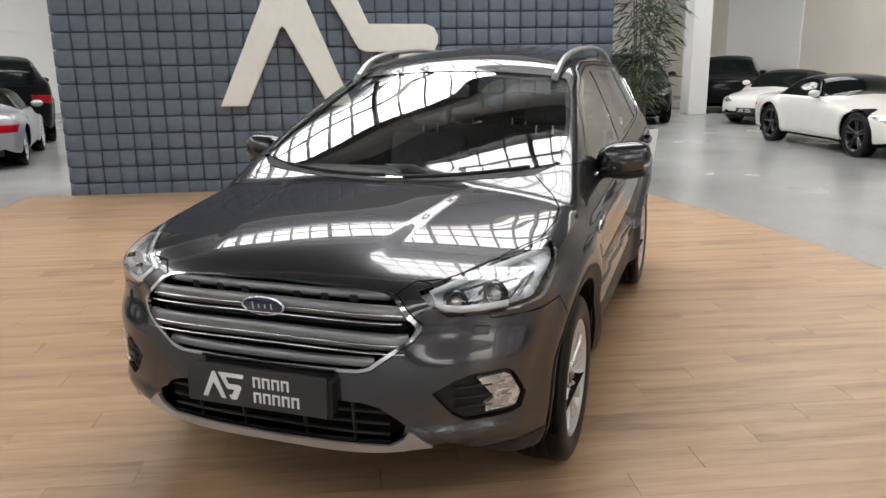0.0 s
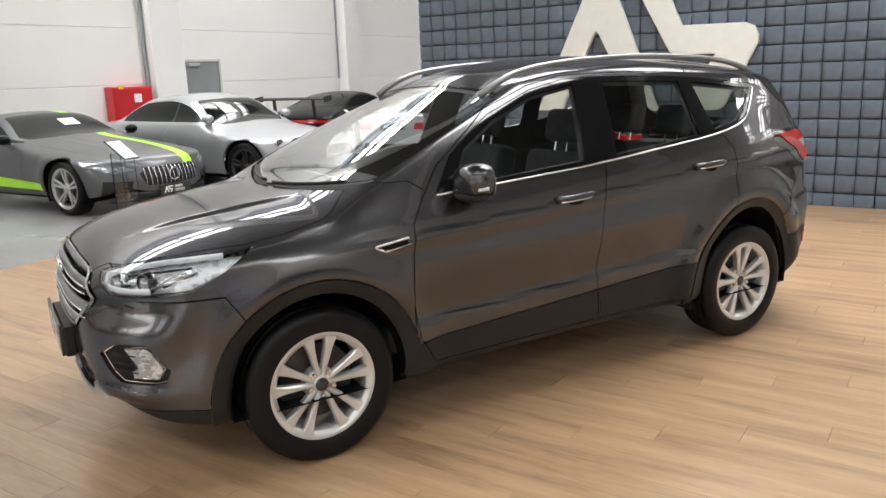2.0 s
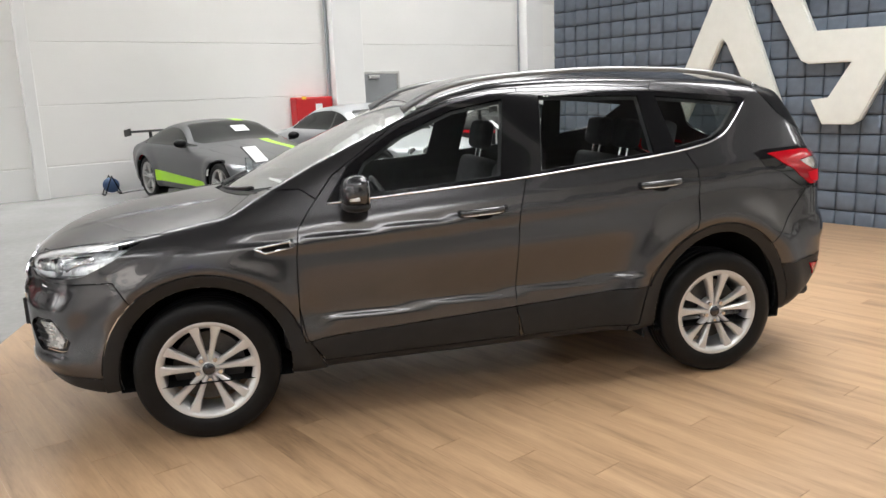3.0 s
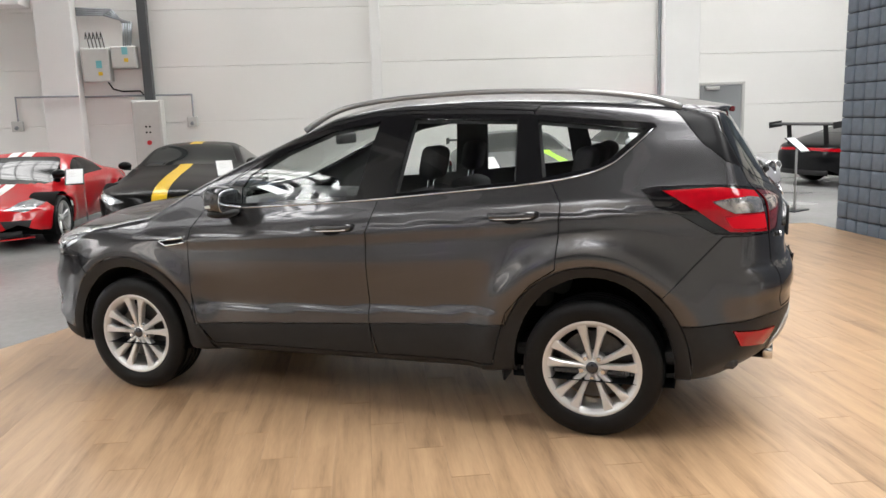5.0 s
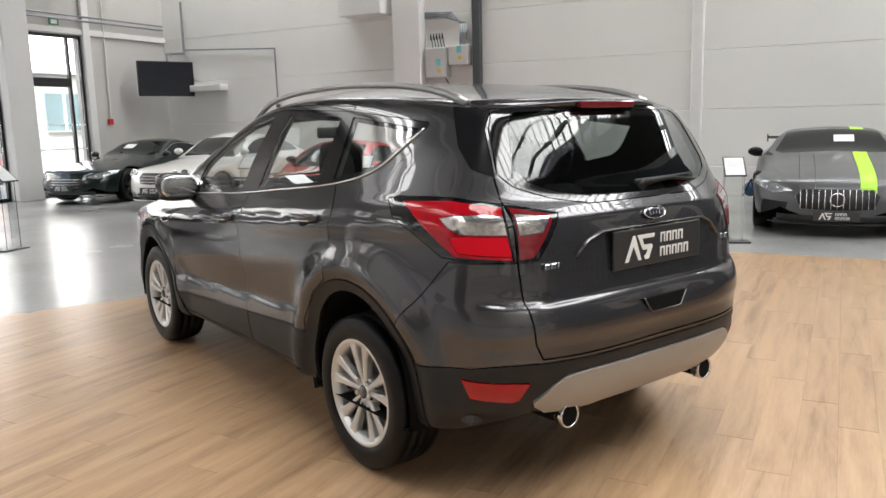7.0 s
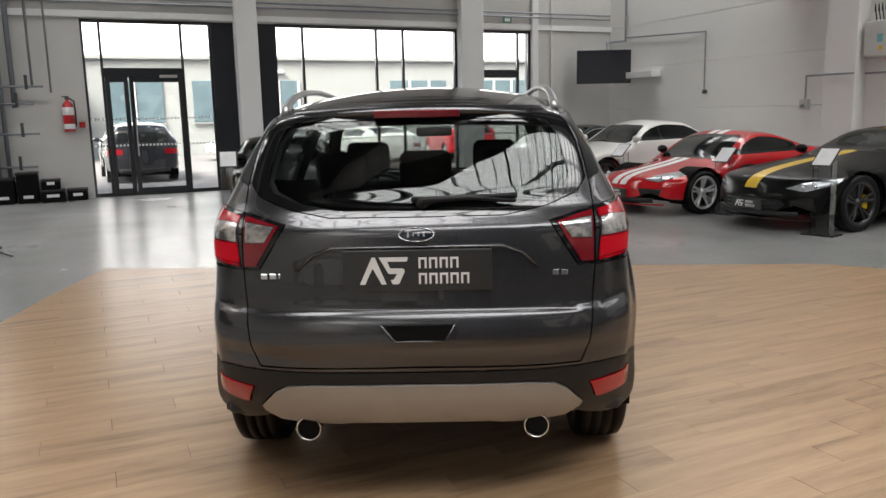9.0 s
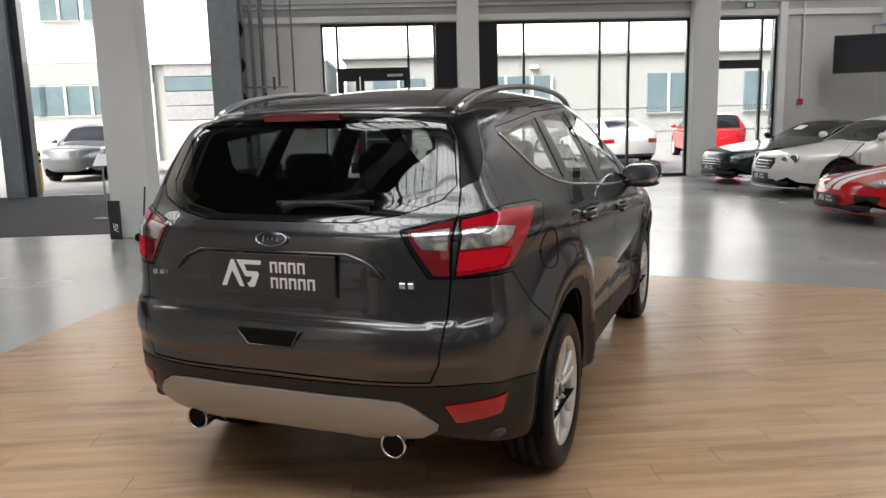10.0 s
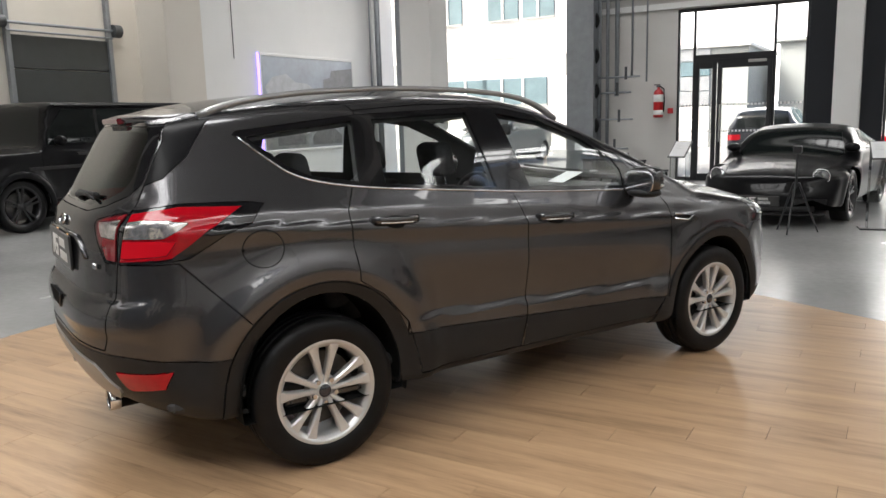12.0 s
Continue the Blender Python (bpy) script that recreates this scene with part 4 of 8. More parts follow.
def build_main_details():
    s = SH
    for sg in (-1, 1):
        # belt strip of bright metal
        pts = [(0.74, 1.088), (0.3, 1.113), (-0.19, 1.144), (-0.6, 1.182), (-0.98, 1.217), (-1.16, 1.240), (-1.32, 1.272), (-1.42, 1.312), (-1.50, 1.375), (-1.60, 1.468)]
        fine = []
        cy = curve(*[(i, p[0]) for i, p in enumerate(pts)])
        cz = curve(*[(i, p[1]) for i, p in enumerate(pts)])
        for k in range(46):
            t = k / 45 * (len(pts) - 1)
            fine.append(on_side(float(cy(t)), float(cz(t)), sg, 0.004))
        part("belt_strip", sweep(bmesh.new(), fine, 0.007, 0.010), M_CHROME, CAR, "chrome window strip", True)
        # roof rail: a long arch with feet at both ends
        path = []
        rz = curve((0.30, 1.500), (0.22, 1.547), (0.12, 1.593), (0.02, 1.621), (-0.2, 1.650), (-0.4, 1.663), (-0.75, 1.672), (-1.15, 1.660), (-1.45, 1.632), (-1.58, 1.608), (-1.66, 1.584), (-1.72, 1.558))
        for k in range(40):
            y = 0.30 - 2.02 * k / 39
            path.append((sg * (0.578 - 0.02 * ((y + 0.7) / 1.0) ** 2), y, float(rz(y))))
        part("roof_rail", sweep(bmesh.new(), path, lambda t: 0.028 + 0.010 * abs(2 * t - 1) ** 4, lambda t: 0.027 + 0.014 * abs(2 * t - 1) ** 6), M_RAIL, CAR, "silver roof rail", True)
        # door handles over black ovals that paint the shade of their cups
        for y, z in ((-0.01, 1.000), (-0.975, 1.075)):
            n = Vector(s.normals(np.array([[s.x_at(y, z), y, z]]))[0])
            m = Matrix.Translation(on_side(y, z, sg, 0.0)) @ Vector((n.x * sg, n.y, n.z)).to_track_quat("Z", "X").to_matrix().to_4x4()
            bm = bmesh.new()
            bmesh.ops.create_uvsphere(bm, u_segments=20, v_segments=10, radius=1)
            bmesh.ops.scale(bm, vec=(0.040, 0.058, 0.006), verts=bm.verts[:])
            part("handle_cup", bm, M_DARK, CAR, "", True, m)
            hp = [on_side(y + d, z + 0.006 - 0.05 * d, sg, o) for d, o in ((0.118, 0.002), (0.105, 0.022), (0.05, 0.036), (-0.05, 0.038), (-0.095, 0.030), (-0.122, 0.003))]
            hnd = part("door_handle", sweep(bmesh.new(), hp, 0.020, 0.036), M_GREY, CAR, "grey painted door handle", True)
            hp = [v + Vector((sg * 0.007, 0, -0.012)) for v in hp[1:-1]]
            part("handle_strip", sweep(bmesh.new(), hp, 0.004, 0.007), M_CHROME, hnd, "", True)
        # side vent on the front fender
        o = [(1.085, 0.912), (0.925, 0.932), (0.915, 0.905), (1.04, 0.885), (1.085, 0.905)]
        part("side_vent", sweep(bmesh.new(), [on_side(y, z, sg, 0.003) for y, z in o + o[:1]], 0.010, 0.012), M_CHROME, CAR, "chrome framed side vent", True)
        part("vent_insert", sweep(bmesh.new(), [on_side(1.055, 0.904, sg, 0.001), on_side(0.99, 0.908, sg, 0.001), on_side(0.93, 0.915, sg, 0.001)], 0.004, 0.022), M_DARK, CAR)
        # door mirror
        mir = new("door_mirror")
        mir.parent, mir.matrix_basis = CAR, pose(sg * 0.955, 0.60, 1.145)
        bm = bmesh.new()
        bmesh.ops.create_uvsphere(bm, u_segments=28, v_segments=18, radius=1)
        for v in bm.verts:
            x, y, z = v.co
            k = 0.62 if y < 0 else 1.0
            v.co = Vector((0.125 * math.copysign(abs(x) ** 0.72, x), 0.085 * k * math.copysign(abs(y) ** 0.8, y), 0.082 * math.copysign(abs(z) ** 0.75, z) + 0.02 * x * sg))
        for v in bm.verts:
            if v.co.y < -0.035:
                v.co.y = -0.035
        part("mirror_shell", bm, M_GREY, mir, "grey painted mirror shell", True)
        bm = bmesh.new()
        bmesh.ops.create_uvsphere(bm, u_segments=24, v_segments=10, radius=1)
        for v in bm.verts:
            x, y, z = v.co
            v.co = Vector((0.108 * math.copysign(abs(x) ** 0.7, x), 0.006 * y - 0.037, 0.066 * math.copysign(abs(z) ** 0.7, z)))
        part("mirror_glass", bm, M_CHROME, mir, "silvered mirror glass", True)
        part("indicator", sweep(bmesh.new(), [(-sg * 0.03, 0.076, -0.030), (sg * 0.05, 0.070, -0.026), (sg * 0.105, 0.045, -0.02), (sg * 0.122, 0.01, -0.018)], 0.012, 0.018), M_WHITE, mir, "clear indicator strip", True)
        bm = bmesh.new()
        bmesh.ops.create_uvsphere(bm, u_segments=20, v_segments=8, radius=1)
        bmesh.ops.scale(bm, vec=(0.112, 0.07, 0.03), verts=bm.verts[:])
        bmesh.ops.translate(bm, vec=(0, 0.012, -0.062), verts=bm.verts[:])
        part("mirror_base", bm, M_BLACKPL, mir, "", True)
        part("mirror_arm", sweep(bmesh.new(), [(-sg * 0.02, 0.02, -0.065), (-sg * 0.09, 0.015, -0.075), (-sg * 0.13, 0.01, -0.07)], 0.05, 0.035), M_BLACKPL, mir, "", True)
        # wheels and housings
        for y in (WB, -WB):
            m = pose(sg * 0.785, y, WR + 0.002, 0, 0, 0 if sg > 0 else 180)
            make_wheel(CAR, WR, 0.225, 0.232, 5, M_ALLOY, m, 0.235, M_DARKBLUE, None, 0.062)
            rh = 0.412 if y > 0 else 0.456
            bm = lathe(bmesh.new(), [(rh, 0.0), (rh, 0.33), (0.05, 0.33)], 40)
            for v in bm.verts:
                v.co.y *= 0.96 if y > 0 else 0.85
                v.co.z = max(v.co.z, -0.06)
            part("wheel_housing", bm, M_DARK, CAR, "", True, pose(sg * 0.885, y, WR, 0, 0, 180 if sg > 0 else 0))
            if y < 0:
                part("mud_flap", boxm(-0.09, 0.05, -0.006, 0.006, 0.245, 0.31, 0.005), M_BLACKPL, CAR, "", m=pose(sg * 0.785, y + 0.40, 0, -8, 0, 0))
        # lamp inner parts
        head = HEADS[0 if sg > 0 else 1]
        def inside(x, z, d):
            x = x - 0.018
            y = s.y_at(x, z, 1)
            n = s.normals(np.array([[x, y, z]]))[0]
            return Vector((sg * (x - n[0] * d), y - n[1] * d, z - n[2] * d))
        for x, z, r in ((0.642, 0.872, 0.024), (0.752, 0.885, 0.027)):
            bz = part("lamp_bezel", lathe(bmesh.new(), [(r + 0.016, -0.02), (r + 0.016, 0.012), (r + 0.010, 0.016), (r + 0.003, 0.004), (r, -0.012)], 20), M_GLOSSBLK, head, "", True, Matrix.Translation(inside(x, z, 0.030)) @ Vector((sg * 0.45, 0.9, 0.05)).to_track_quat("X", "Z").to_matrix().to_4x4())
            bm = bmesh.new()
            bmesh.ops.create_uvsphere(bm, u_segments=18, v_segments=12, radius=r)
            part("projector", bm, M_CLEARLENS, bz, "", True, pose(-0.004, 0, 0))
        dp = ((0.818, 0.957), (0.78, 0.952), (0.70, 0.938), (0.62, 0.915), (0.560, 0.892), (0.585, 0.862), (0.615, 0.838), (0.66, 0.832), (0.72, 0.833), (0.79, 0.838))
        part("day_light", sweep(bmesh.new(), [inside(x, z, 0.014) for x, z in dp], 0.012, 0.024), M_DAYLIGHT, head, "clear daytime light strip", True)
        for a, b in (((0.680, 0.858), (0.712, 0.905)), ((0.700, 0.850), (0.730, 0.912)), ((0.795, 0.865), (0.825, 0.930)), ((0.82, 0.87), (0.838, 0.925))):
            part("lamp_vane", sweep(bmesh.new(), [inside(*a, 0.030), inside((a[0] + b[0]) / 2, (a[1] + b[1]) / 2, 0.024), inside(*b, 0.034)], 0.006, 0.022), M_CHROME, head, "", True)
        part("lamp_divider", sweep(bmesh.new(), [inside(0.60, 0.893, 0.03), inside(0.70, 0.918, 0.03), inside(0.80, 0.936, 0.03)], 0.012, 0.010), M_GLOSSBLK, head, "", True)
        wn = s.normals(np.array([[0.713, s.y_at(0.713, 0.765, 1), 0.765]]))[0]
        part("washer_cover", boxm(-0.028, 0.028, -0.016, 0.016, -0.008, 0.003, 0.004), M_GREY, CAR, "", m=Matrix.Translation(inside(0.713, 0.765, -0.001)) @ Vector((sg * wn[0], wn[1], wn[2])).to_track_quat("Z", "Y").to_matrix().to_4x4() @ pose(0, 0, 0, 0, 0, 8 * sg))
        for k in range(6):
            z = 0.50 + 0.021 * k
            if k != 1:
                part("lamp_rib", sweep(bmesh.new(), [inside(x, z, -0.004) for x in ((0.742, 0.78, 0.805) if k < 2 else (0.765, 0.785, 0.80))], 0.003, 0.006), M_CLEARLENS, CAR, "", True)
        # exhaust tail pipe
        part("tail_pipe", lathe(bmesh.new(), [(0.045, -2.075), (0.049, -2.079), (0.049, -2.115), (0.047, -2.121), (0.042, -2.117), (0.041, -2.075)], 32), M_CHROME, CAR, "chrome tail pipe", True, pose(sg * 0.436, -0.045, 0.366) @ Matrix(((0, 1, 0, 0), (1, 0, 0, 0), (0, 0, 1, 0), (0, 0, 0, 1))))
        part("exhaust_pipe", rod(bmesh.new(), (sg * 0.436, -2.12, 0.366), (sg * 0.436, -1.80, 0.366), 0.043, 24), M_DARK, CAR, "dark exhaust pipe")
        # a solid black plug paints the shade inside the pipe
        part("pipe_bore", rod(bmesh.new(), (sg * 0.436, -2.161, 0.366), (sg * 0.436, -2.10, 0.366), 0.0405, 28), M_DARK, CAR, "black plug for the shade inside the tail pipe")
        # slats of the fog lamp surround
        for z in (0.515, 0.55, 0.585):
            q = [Vector((sg * x, s.y_at(x, z, 1) - 0.010, z)) for x in (0.625, 0.68, 0.73)]
            part("slat", sweep(bmesh.new(), q, 0.012, 0.010), M_BLACKPL, CAR, "", True)
    # grille bars
    def across(z, hw, out, sag=0.02):
        return [Vector((x, s.y_at(abs(x), z, 1) + out, z - sag * (x / hw) ** 2)) for x in np.linspace(-hw, hw, 25)]
    for z, h, hw, beads in ((0.836, 0.050, 0.478, (0.833, 0.810)), (0.746, 0.060, 0.488, (0.741, 0.714))):
        part("grille_bar", sweep(bmesh.new(), across(z, hw, -0.014, 0.008), 0.03, h), M_GRILLE, CAR, "satin grey grille bar", True)
        for zb in beads:
            part("grille_bead", sweep(bmesh.new(), across(zb, hw - 0.004, 0.004, 0.008), 0.010, 0.007), M_CHROME, CAR, "chrome bead", True)
    part("grille_lip", sweep(bmesh.new(), across(0.668, 0.385, -0.012, -0.006), 0.03, 0.034), M_GRILLE, CAR, "satin grey grille lip", True)
    part("grille_bar", sweep(bmesh.new(), across(0.879, 0.425, -0.016, 0.004), 0.03, 0.030), M_GRILLE, CAR, "satin grey grille bar", True)
    for z in (0.785, 0.695):
        part("grille_slat", sweep(bmesh.new(), across(z, 0.43 if z > 0.8 else 0.40, -0.035, 0.0), 0.012, 0.010), M_BLACKPL, CAR, "", True)
    for x in (-0.30, -0.2, -0.1, 0.1, 0.2, 0.30):
        part("grille_stay", boxm(-0.014, 0.014, -0.02, 0.02, -0.012, 0.012, 0.003), M_BLACKPL, CAR, "", m=pose(x, s.y_at(abs(x), 0.865, 1) - 0.03, 0.868))
    for z in (0.415, 0.455, 0.495):
        part("lower_slat", sweep(bmesh.new(), across(z, 0.42, -0.02, 0.0), 0.014, 0.012), M_BLACKPL, CAR, "", True)
    for x in (-0.30, -0.12, 0.12, 0.30):
        part("lower_rib", sweep(bmesh.new(), [(x, s.y_at(abs(x), z, 1) - 0.02, z) for z in (0.385, 0.46, 0.53)], 0.012, 0.016, (0, 1, 0)), M_BLACKPL, CAR, "", True)
    # oval emblems
    for y, z, tilt, sign in ((s.y_at(0, 0.835, 1) + 0.012, 0.833, -8, 1), (s.y_at(0, 1.115, -1) - 0.003, 1.115, 20, -1)):
        em = part("emblem", lathe(bmesh.new(), [(0.0, 0.010), (0.050, 0.009), (0.056, 0.006), (0.057, 0.0)], 36, "z"), M_BLUE if sign > 0 else M_DARKBLUE, CAR, "dark blue oval emblem" if sign > 0 else "black oval emblem", True, pose(0, y, z, 90 - tilt, 0, 180 if sign > 0 else 0) @ Matrix.Diagonal((1.36, 0.56, 1, 1) if sign > 0 else (1.12, 0.46, 1, 1)))
        bm = bmesh.new()
        ring = [(0.0565 * math.cos(a), 0.0565 * math.sin(a), 0.006) for a in np.linspace(0, 2 * math.pi, 40)]
        part("emblem_ring", sweep(bm, ring, 0.006, 0.010), M_CHROME, em, "chrome ring", True)
        bm = bmesh.new()
        for k, h in enumerate((0.05, 0.026, 0.026, 0.036)):
            block(bm, -0.030 + 0.017 * k, -0.025 + 0.017 * k, -h * 0.5, h * 0.5, 0.0085, 0.0105, 0.001)
        part("emblem_bars", bm, M_CHROME, em)
    # plates
    show_plate(CAR, pose(0.018, s.y_at(0, 0.60, 1) + 0.05, 0.488, 0, 0, 180), 0.53, 0.140)
    show_plate(CAR, pose(0.0, s.y_at(0, 0.98, -1) - 0.018, 0.916, 0, 0, 0), 0.54, 0.150)
    part("plate_holder", boxm(-0.25, 0.25, 0.0, 0.052, 0.475, 0.605, 0.01), M_BLACKPL, CAR, m=pose(-0.008, s.y_at(0, 0.60, 1) - 0.014, 0.008))
    # hood over the rear plate, with its two small lamps
    lip = [Vector((x, s.y_at(abs(x), 1.075, -1) - 0.004, z)) for x, z in ((-0.44, 0.99), (-0.38, 1.045), (-0.31, 1.072), (0.31, 1.072), (0.38, 1.045), (0.44, 0.99))]
    part("plate_lip", sweep(bmesh.new(), lip, 0.03, 0.014), M_GREY, CAR, "", True)
    for x in (-0.14, 0.14):
        part("plate_lamp", boxm(-0.010, 0.010, -0.008, 0.0, -0.006, 0.0, 0.002), lit("plate_lamp_glow", (1.0, 0.55, 0.25), 0.25), CAR, "small lit plate lamp", m=pose(x, s.y_at(0, 1.065, -1) - 0.004, 1.064))
    # tailgate handle, badges, wiper, high brake light, spoiler
    part("tailgate_handle", prism(bmesh.new(), [(-0.128, 0.0), (0.128, 0.0), (0.094, -0.056), (-0.080, -0.056)], 0.03), M_DARK, CAR, "dark recessed tailgate grip", m=pose(0, s.y_at(0, 0.76, -1) - 0.004, 0.795))
    part("handle_bezel", sweep(bmesh.new(), [(-0.134, 0, 0.003), (-0.084, 0, -0.060), (0.098, 0, -0.060), (0.134, 0, 0.003)], 0.008, 0.009, (0, 1, 0)), M_GREY, CAR, "", True, pose(0, s.y_at(0, 0.75, -1) - 0.004, 0.795))
    for x0, n in ((-0.58, 4), (0.46, 3)):
        y = s.y_at(abs(x0 + 0.05), 0.965, -1)
        bm = bmesh.new()
        for k in range(n):
            block(bm, x0 + k * 0.032, x0 + k * 0.032 + 0.024, y - 0.006, y + 0.004, 0.955, 0.976, 0.002)
        part("badge", bm, M_CHROME, CAR, "small chrome badge bars")
    wp = [(0.02, 0), (0.08, 0.010), (0.2, 0.014), (0.36, 0.0)]
    part("wiper_arm", sweep(bmesh.new(), [(x, s.y_at(abs(x), 1.225 + dz, -1) - 0.022, 1.225 + dz) for x, dz in wp], lambda t: 0.018 - 0.008 * t, lambda t: 0.026 - 0.014 * t), M_BLACKPL, CAR, "black rear wiper", True)
    part("wiper_blade", sweep(bmesh.new(), [(x, s.y_at(abs(x), 1.240, -1) - 0.014, 1.236 + 0.02 * x) for x in np.linspace(-0.02, 0.37, 9)], 0.016, 0.022), M_BLACKPL, CAR, "", True)
    part("wiper_hub", lathe(bmesh.new(), [(0.0, 0.022), (0.016, 0.020), (0.024, 0.0)], 24, "z"), M_BLACKPL, CAR, "", True, pose(0.02, s.y_at(0, 1.22, -1) + 0.002, 1.222, 60, 0, 0))
    part("brake_light", boxm(-0.165, 0.165, -0.02, 0.01, -0.014, 0.014, 0.006, 2), M_DARKRED, CAR, "dark red high brake light", m=pose(0, -1.945, 1.549, 8, 0, 0))
    sp = bmesh.new()
    rows = []
    for x in np.linspace(-0.535, 0.535, 25):
        k = 1 - 0.25 * (abs(x) / 0.535) ** 4
        zt, c3 = 1.590 - 0.085 * x * x, 0.95 * abs(x) ** 3
        rows.append([sp.verts.new((x, yy, zz)) for yy, zz in ((-1.70, s.z_at(abs(x), -1.70) + 0.001), (-1.80 + c3 * 0.3, zt + 0.004), (-1.90 + c3 * 0.8, zt - 0.010), (-1.950 + c3, zt - 0.024), (-1.952 + c3, zt - 0.036), (-1.92 + c3, zt - 0.056), (-1.84 + c3 * 0.5, zt - 0.075))])
    for a, b in zip(rows, rows[1:]):
        for k in range(6):
            sp.faces.new((a[k], a[k + 1], b[k + 1], b[k]))
    sp.faces.new(rows[0])
    sp.faces.new(list(reversed(rows[-1])))
    bmesh.ops.recalc_face_normals(sp, faces=sp.faces[:])
    part("roof_spoiler", sp, M_GREY, CAR, "grey painted roof spoiler", True)
    # windscreen wipers
    for x0, x1 in ((0.52, -0.02), (-0.10, -0.62)):
        q = [(x, 0, 0) for x in np.linspace(x0, x1, 9)]
        part("wiper_blade", sweep(bmesh.new(), [(x, 1.24 - 0.36 * abs(x) ** 1.6, s.z_at(abs(x), 1.24 - 0.36 * abs(x) ** 1.6) + 0.010 + 0.012 * abs(x - x0)) for x, _, _ in q], 0.014, 0.018), M_BLACKPL, CAR, "", True)
    # fuel flap: a round shut line on the right rear wing
    flap = [on_side(-1.590 + 0.084 * math.cos(a), 1.014 + 0.078 * math.sin(a), 1, 0.0005) for a in np.linspace(0, 2 * math.pi, 41)]
    part("fuel_flap", sweep(bmesh.new(), flap, 0.004, 0.004), M_DARK, CAR, "round fuel flap shut line", True)
    bm = bmesh.new()
    bmesh.ops.create_uvsphere(bm, u_segments=10, v_segments=6, radius=0.007)
    part("flap_notch", bm, M_DARK, CAR, "", True, Matrix.Translation(on_side(-1.672, 1.014, 1, 0)))
    # underside
    part("underbody", boxm(-0.62, 0.62, -1.75, 1.80, 0.25, 0.32, 0.03), M_DARK, CAR)
    part("cabin_floor", boxm(-0.80, 0.80, -2.0, 0.95, 0.36, 0.42, 0.02), M_DASH, CAR)
    part("firewall", boxm(-0.80, 0.80, 0.92, 0.98, 0.36, 1.06, 0.02), M_DASH, CAR)


build_main_details()


def seat(name, w, back, m, rests):
    """A seat: cushion, leaned backrest and headrests on two posts."""
    st = new(name)
    st.parent, st.matrix_basis = CAR, m
    part("cushion", boxm(-w / 2, w / 2, -0.02, 0.52, 0.0, 0.17, 0.05, 3), M_CLOTH, st, "", True)
    part("backrest", boxm(-w / 2, w / 2, -0.08, 0.07, 0.08, back, 0.05, 3), M_CLOTH, st, "", True, pose(0, 0, 0, 14, 0, 0))
    for x in rests:
        hr = part("headrest", boxm(-0.125, 0.125, -0.06, 0.045, back + 0.05, back + 0.235, 0.042, 3), M_CLOTH, st, "dark cloth headrest", True, pose(x, 0, 0, 12, 0, 0))
        bm = bmesh.new()
        for d in (-0.05, 0.05):
            rod(bm, (d, -0.01, back - 0.03), (d, -0.01, back + 0.1), 0.007)
        part("headrest_posts", bm, M_CHROME, hr)
    return st


for _x in (-0.37, 0.37):
    seat("front_seat", 0.50, 0.66, pose(_x, -0.22, 0.52), (0,))
seat("rear_bench", 1.24, 0.60, pose(0, -1.08, 0.56), (-0.40, 0.0, 0.40))
part("dashboard", boxm(-0.74, 0.74, 0.52, 1.10, 0.72, 1.075, 0.08, 4), M_DASH, CAR, "dark plastic dashboard", True)
part("centre_console", boxm(-0.12, 0.12, -0.2, 0.62, 0.45, 0.80, 0.04, 3), M_DASH, CAR, "", True)
part("instrument_hood", boxm(-0.58, -0.20, 0.50, 0.66, 1.02, 1.12, 0.04, 3), M_DASH, CAR, "", True)
_w = bmesh.new()
sweep(_w, [(0.185 * math.cos(a), 0.185 * math.sin(a), 0) for a in np.linspace(0, 2 * math.pi, 36)], 0.028, 0.028)
block(_w, -0.17, 0.17, -0.03, 0.03, -0.02, 0.02, 0.01)
block(_w, -0.03, 0.03, -0.17, 0.03, -0.02, 0.02, 0.01)
part("steering_wheel", _w, M_DASH, CAR, "black steering wheel", True, pose(-0.37, 0.36, 0.98, 62, 0, 0))
part("inner_mirror", boxm(-0.12, 0.12, -0.015, 0.02, -0.035, 0.035, 0.014, 2), M_DASH, CAR, "", True, pose(0, 0.33, 1.44))
part("parcel_shelf", boxm(-0.55, 0.55, -2.0, -1.25, 1.04, 1.075, 0.01), M_DASH, CAR)
part("price_sheet", boxm(-0.075, 0.075, -0.001, 0.001, 0, 0.19), M_PAPER, CAR, "white paper sheet behind the glass", m=pose(0.02, 0.80, 1.078, -72, 0, 0))

# ---- the hall ----
UE, VN, UW, VP = 11.3, 13.48, -9.6, -5.72      # east, north and west walls, face of the padded wall


def fixed(name, bm, material, label, category="wall", smooth=False):
    ob = link_bm(name, bm, material, smooth)
    ob.matrix_world = HALL
    return tagged(ob, label, category, kind="structure")


bm = bmesh.new()
block(bm, -120, 120, -120, 120, -0.30, -0.02)
fixed("ground", bm, M_ASPHALT, "grey asphalt yard around the hall", "ground")
fixed("floor", boxm(-16, UE + 0.2, -30, VN + 0.2, -0.10, 0.0), M_FLOOR, "polished grey resin hall floor", "floor")
fixed("carpet", boxm(UW, -4.6, 6.6, VN - 0.2, 0.0, 0.008), M_CARPET, "dark grey carpet along the west wall", "carpet")

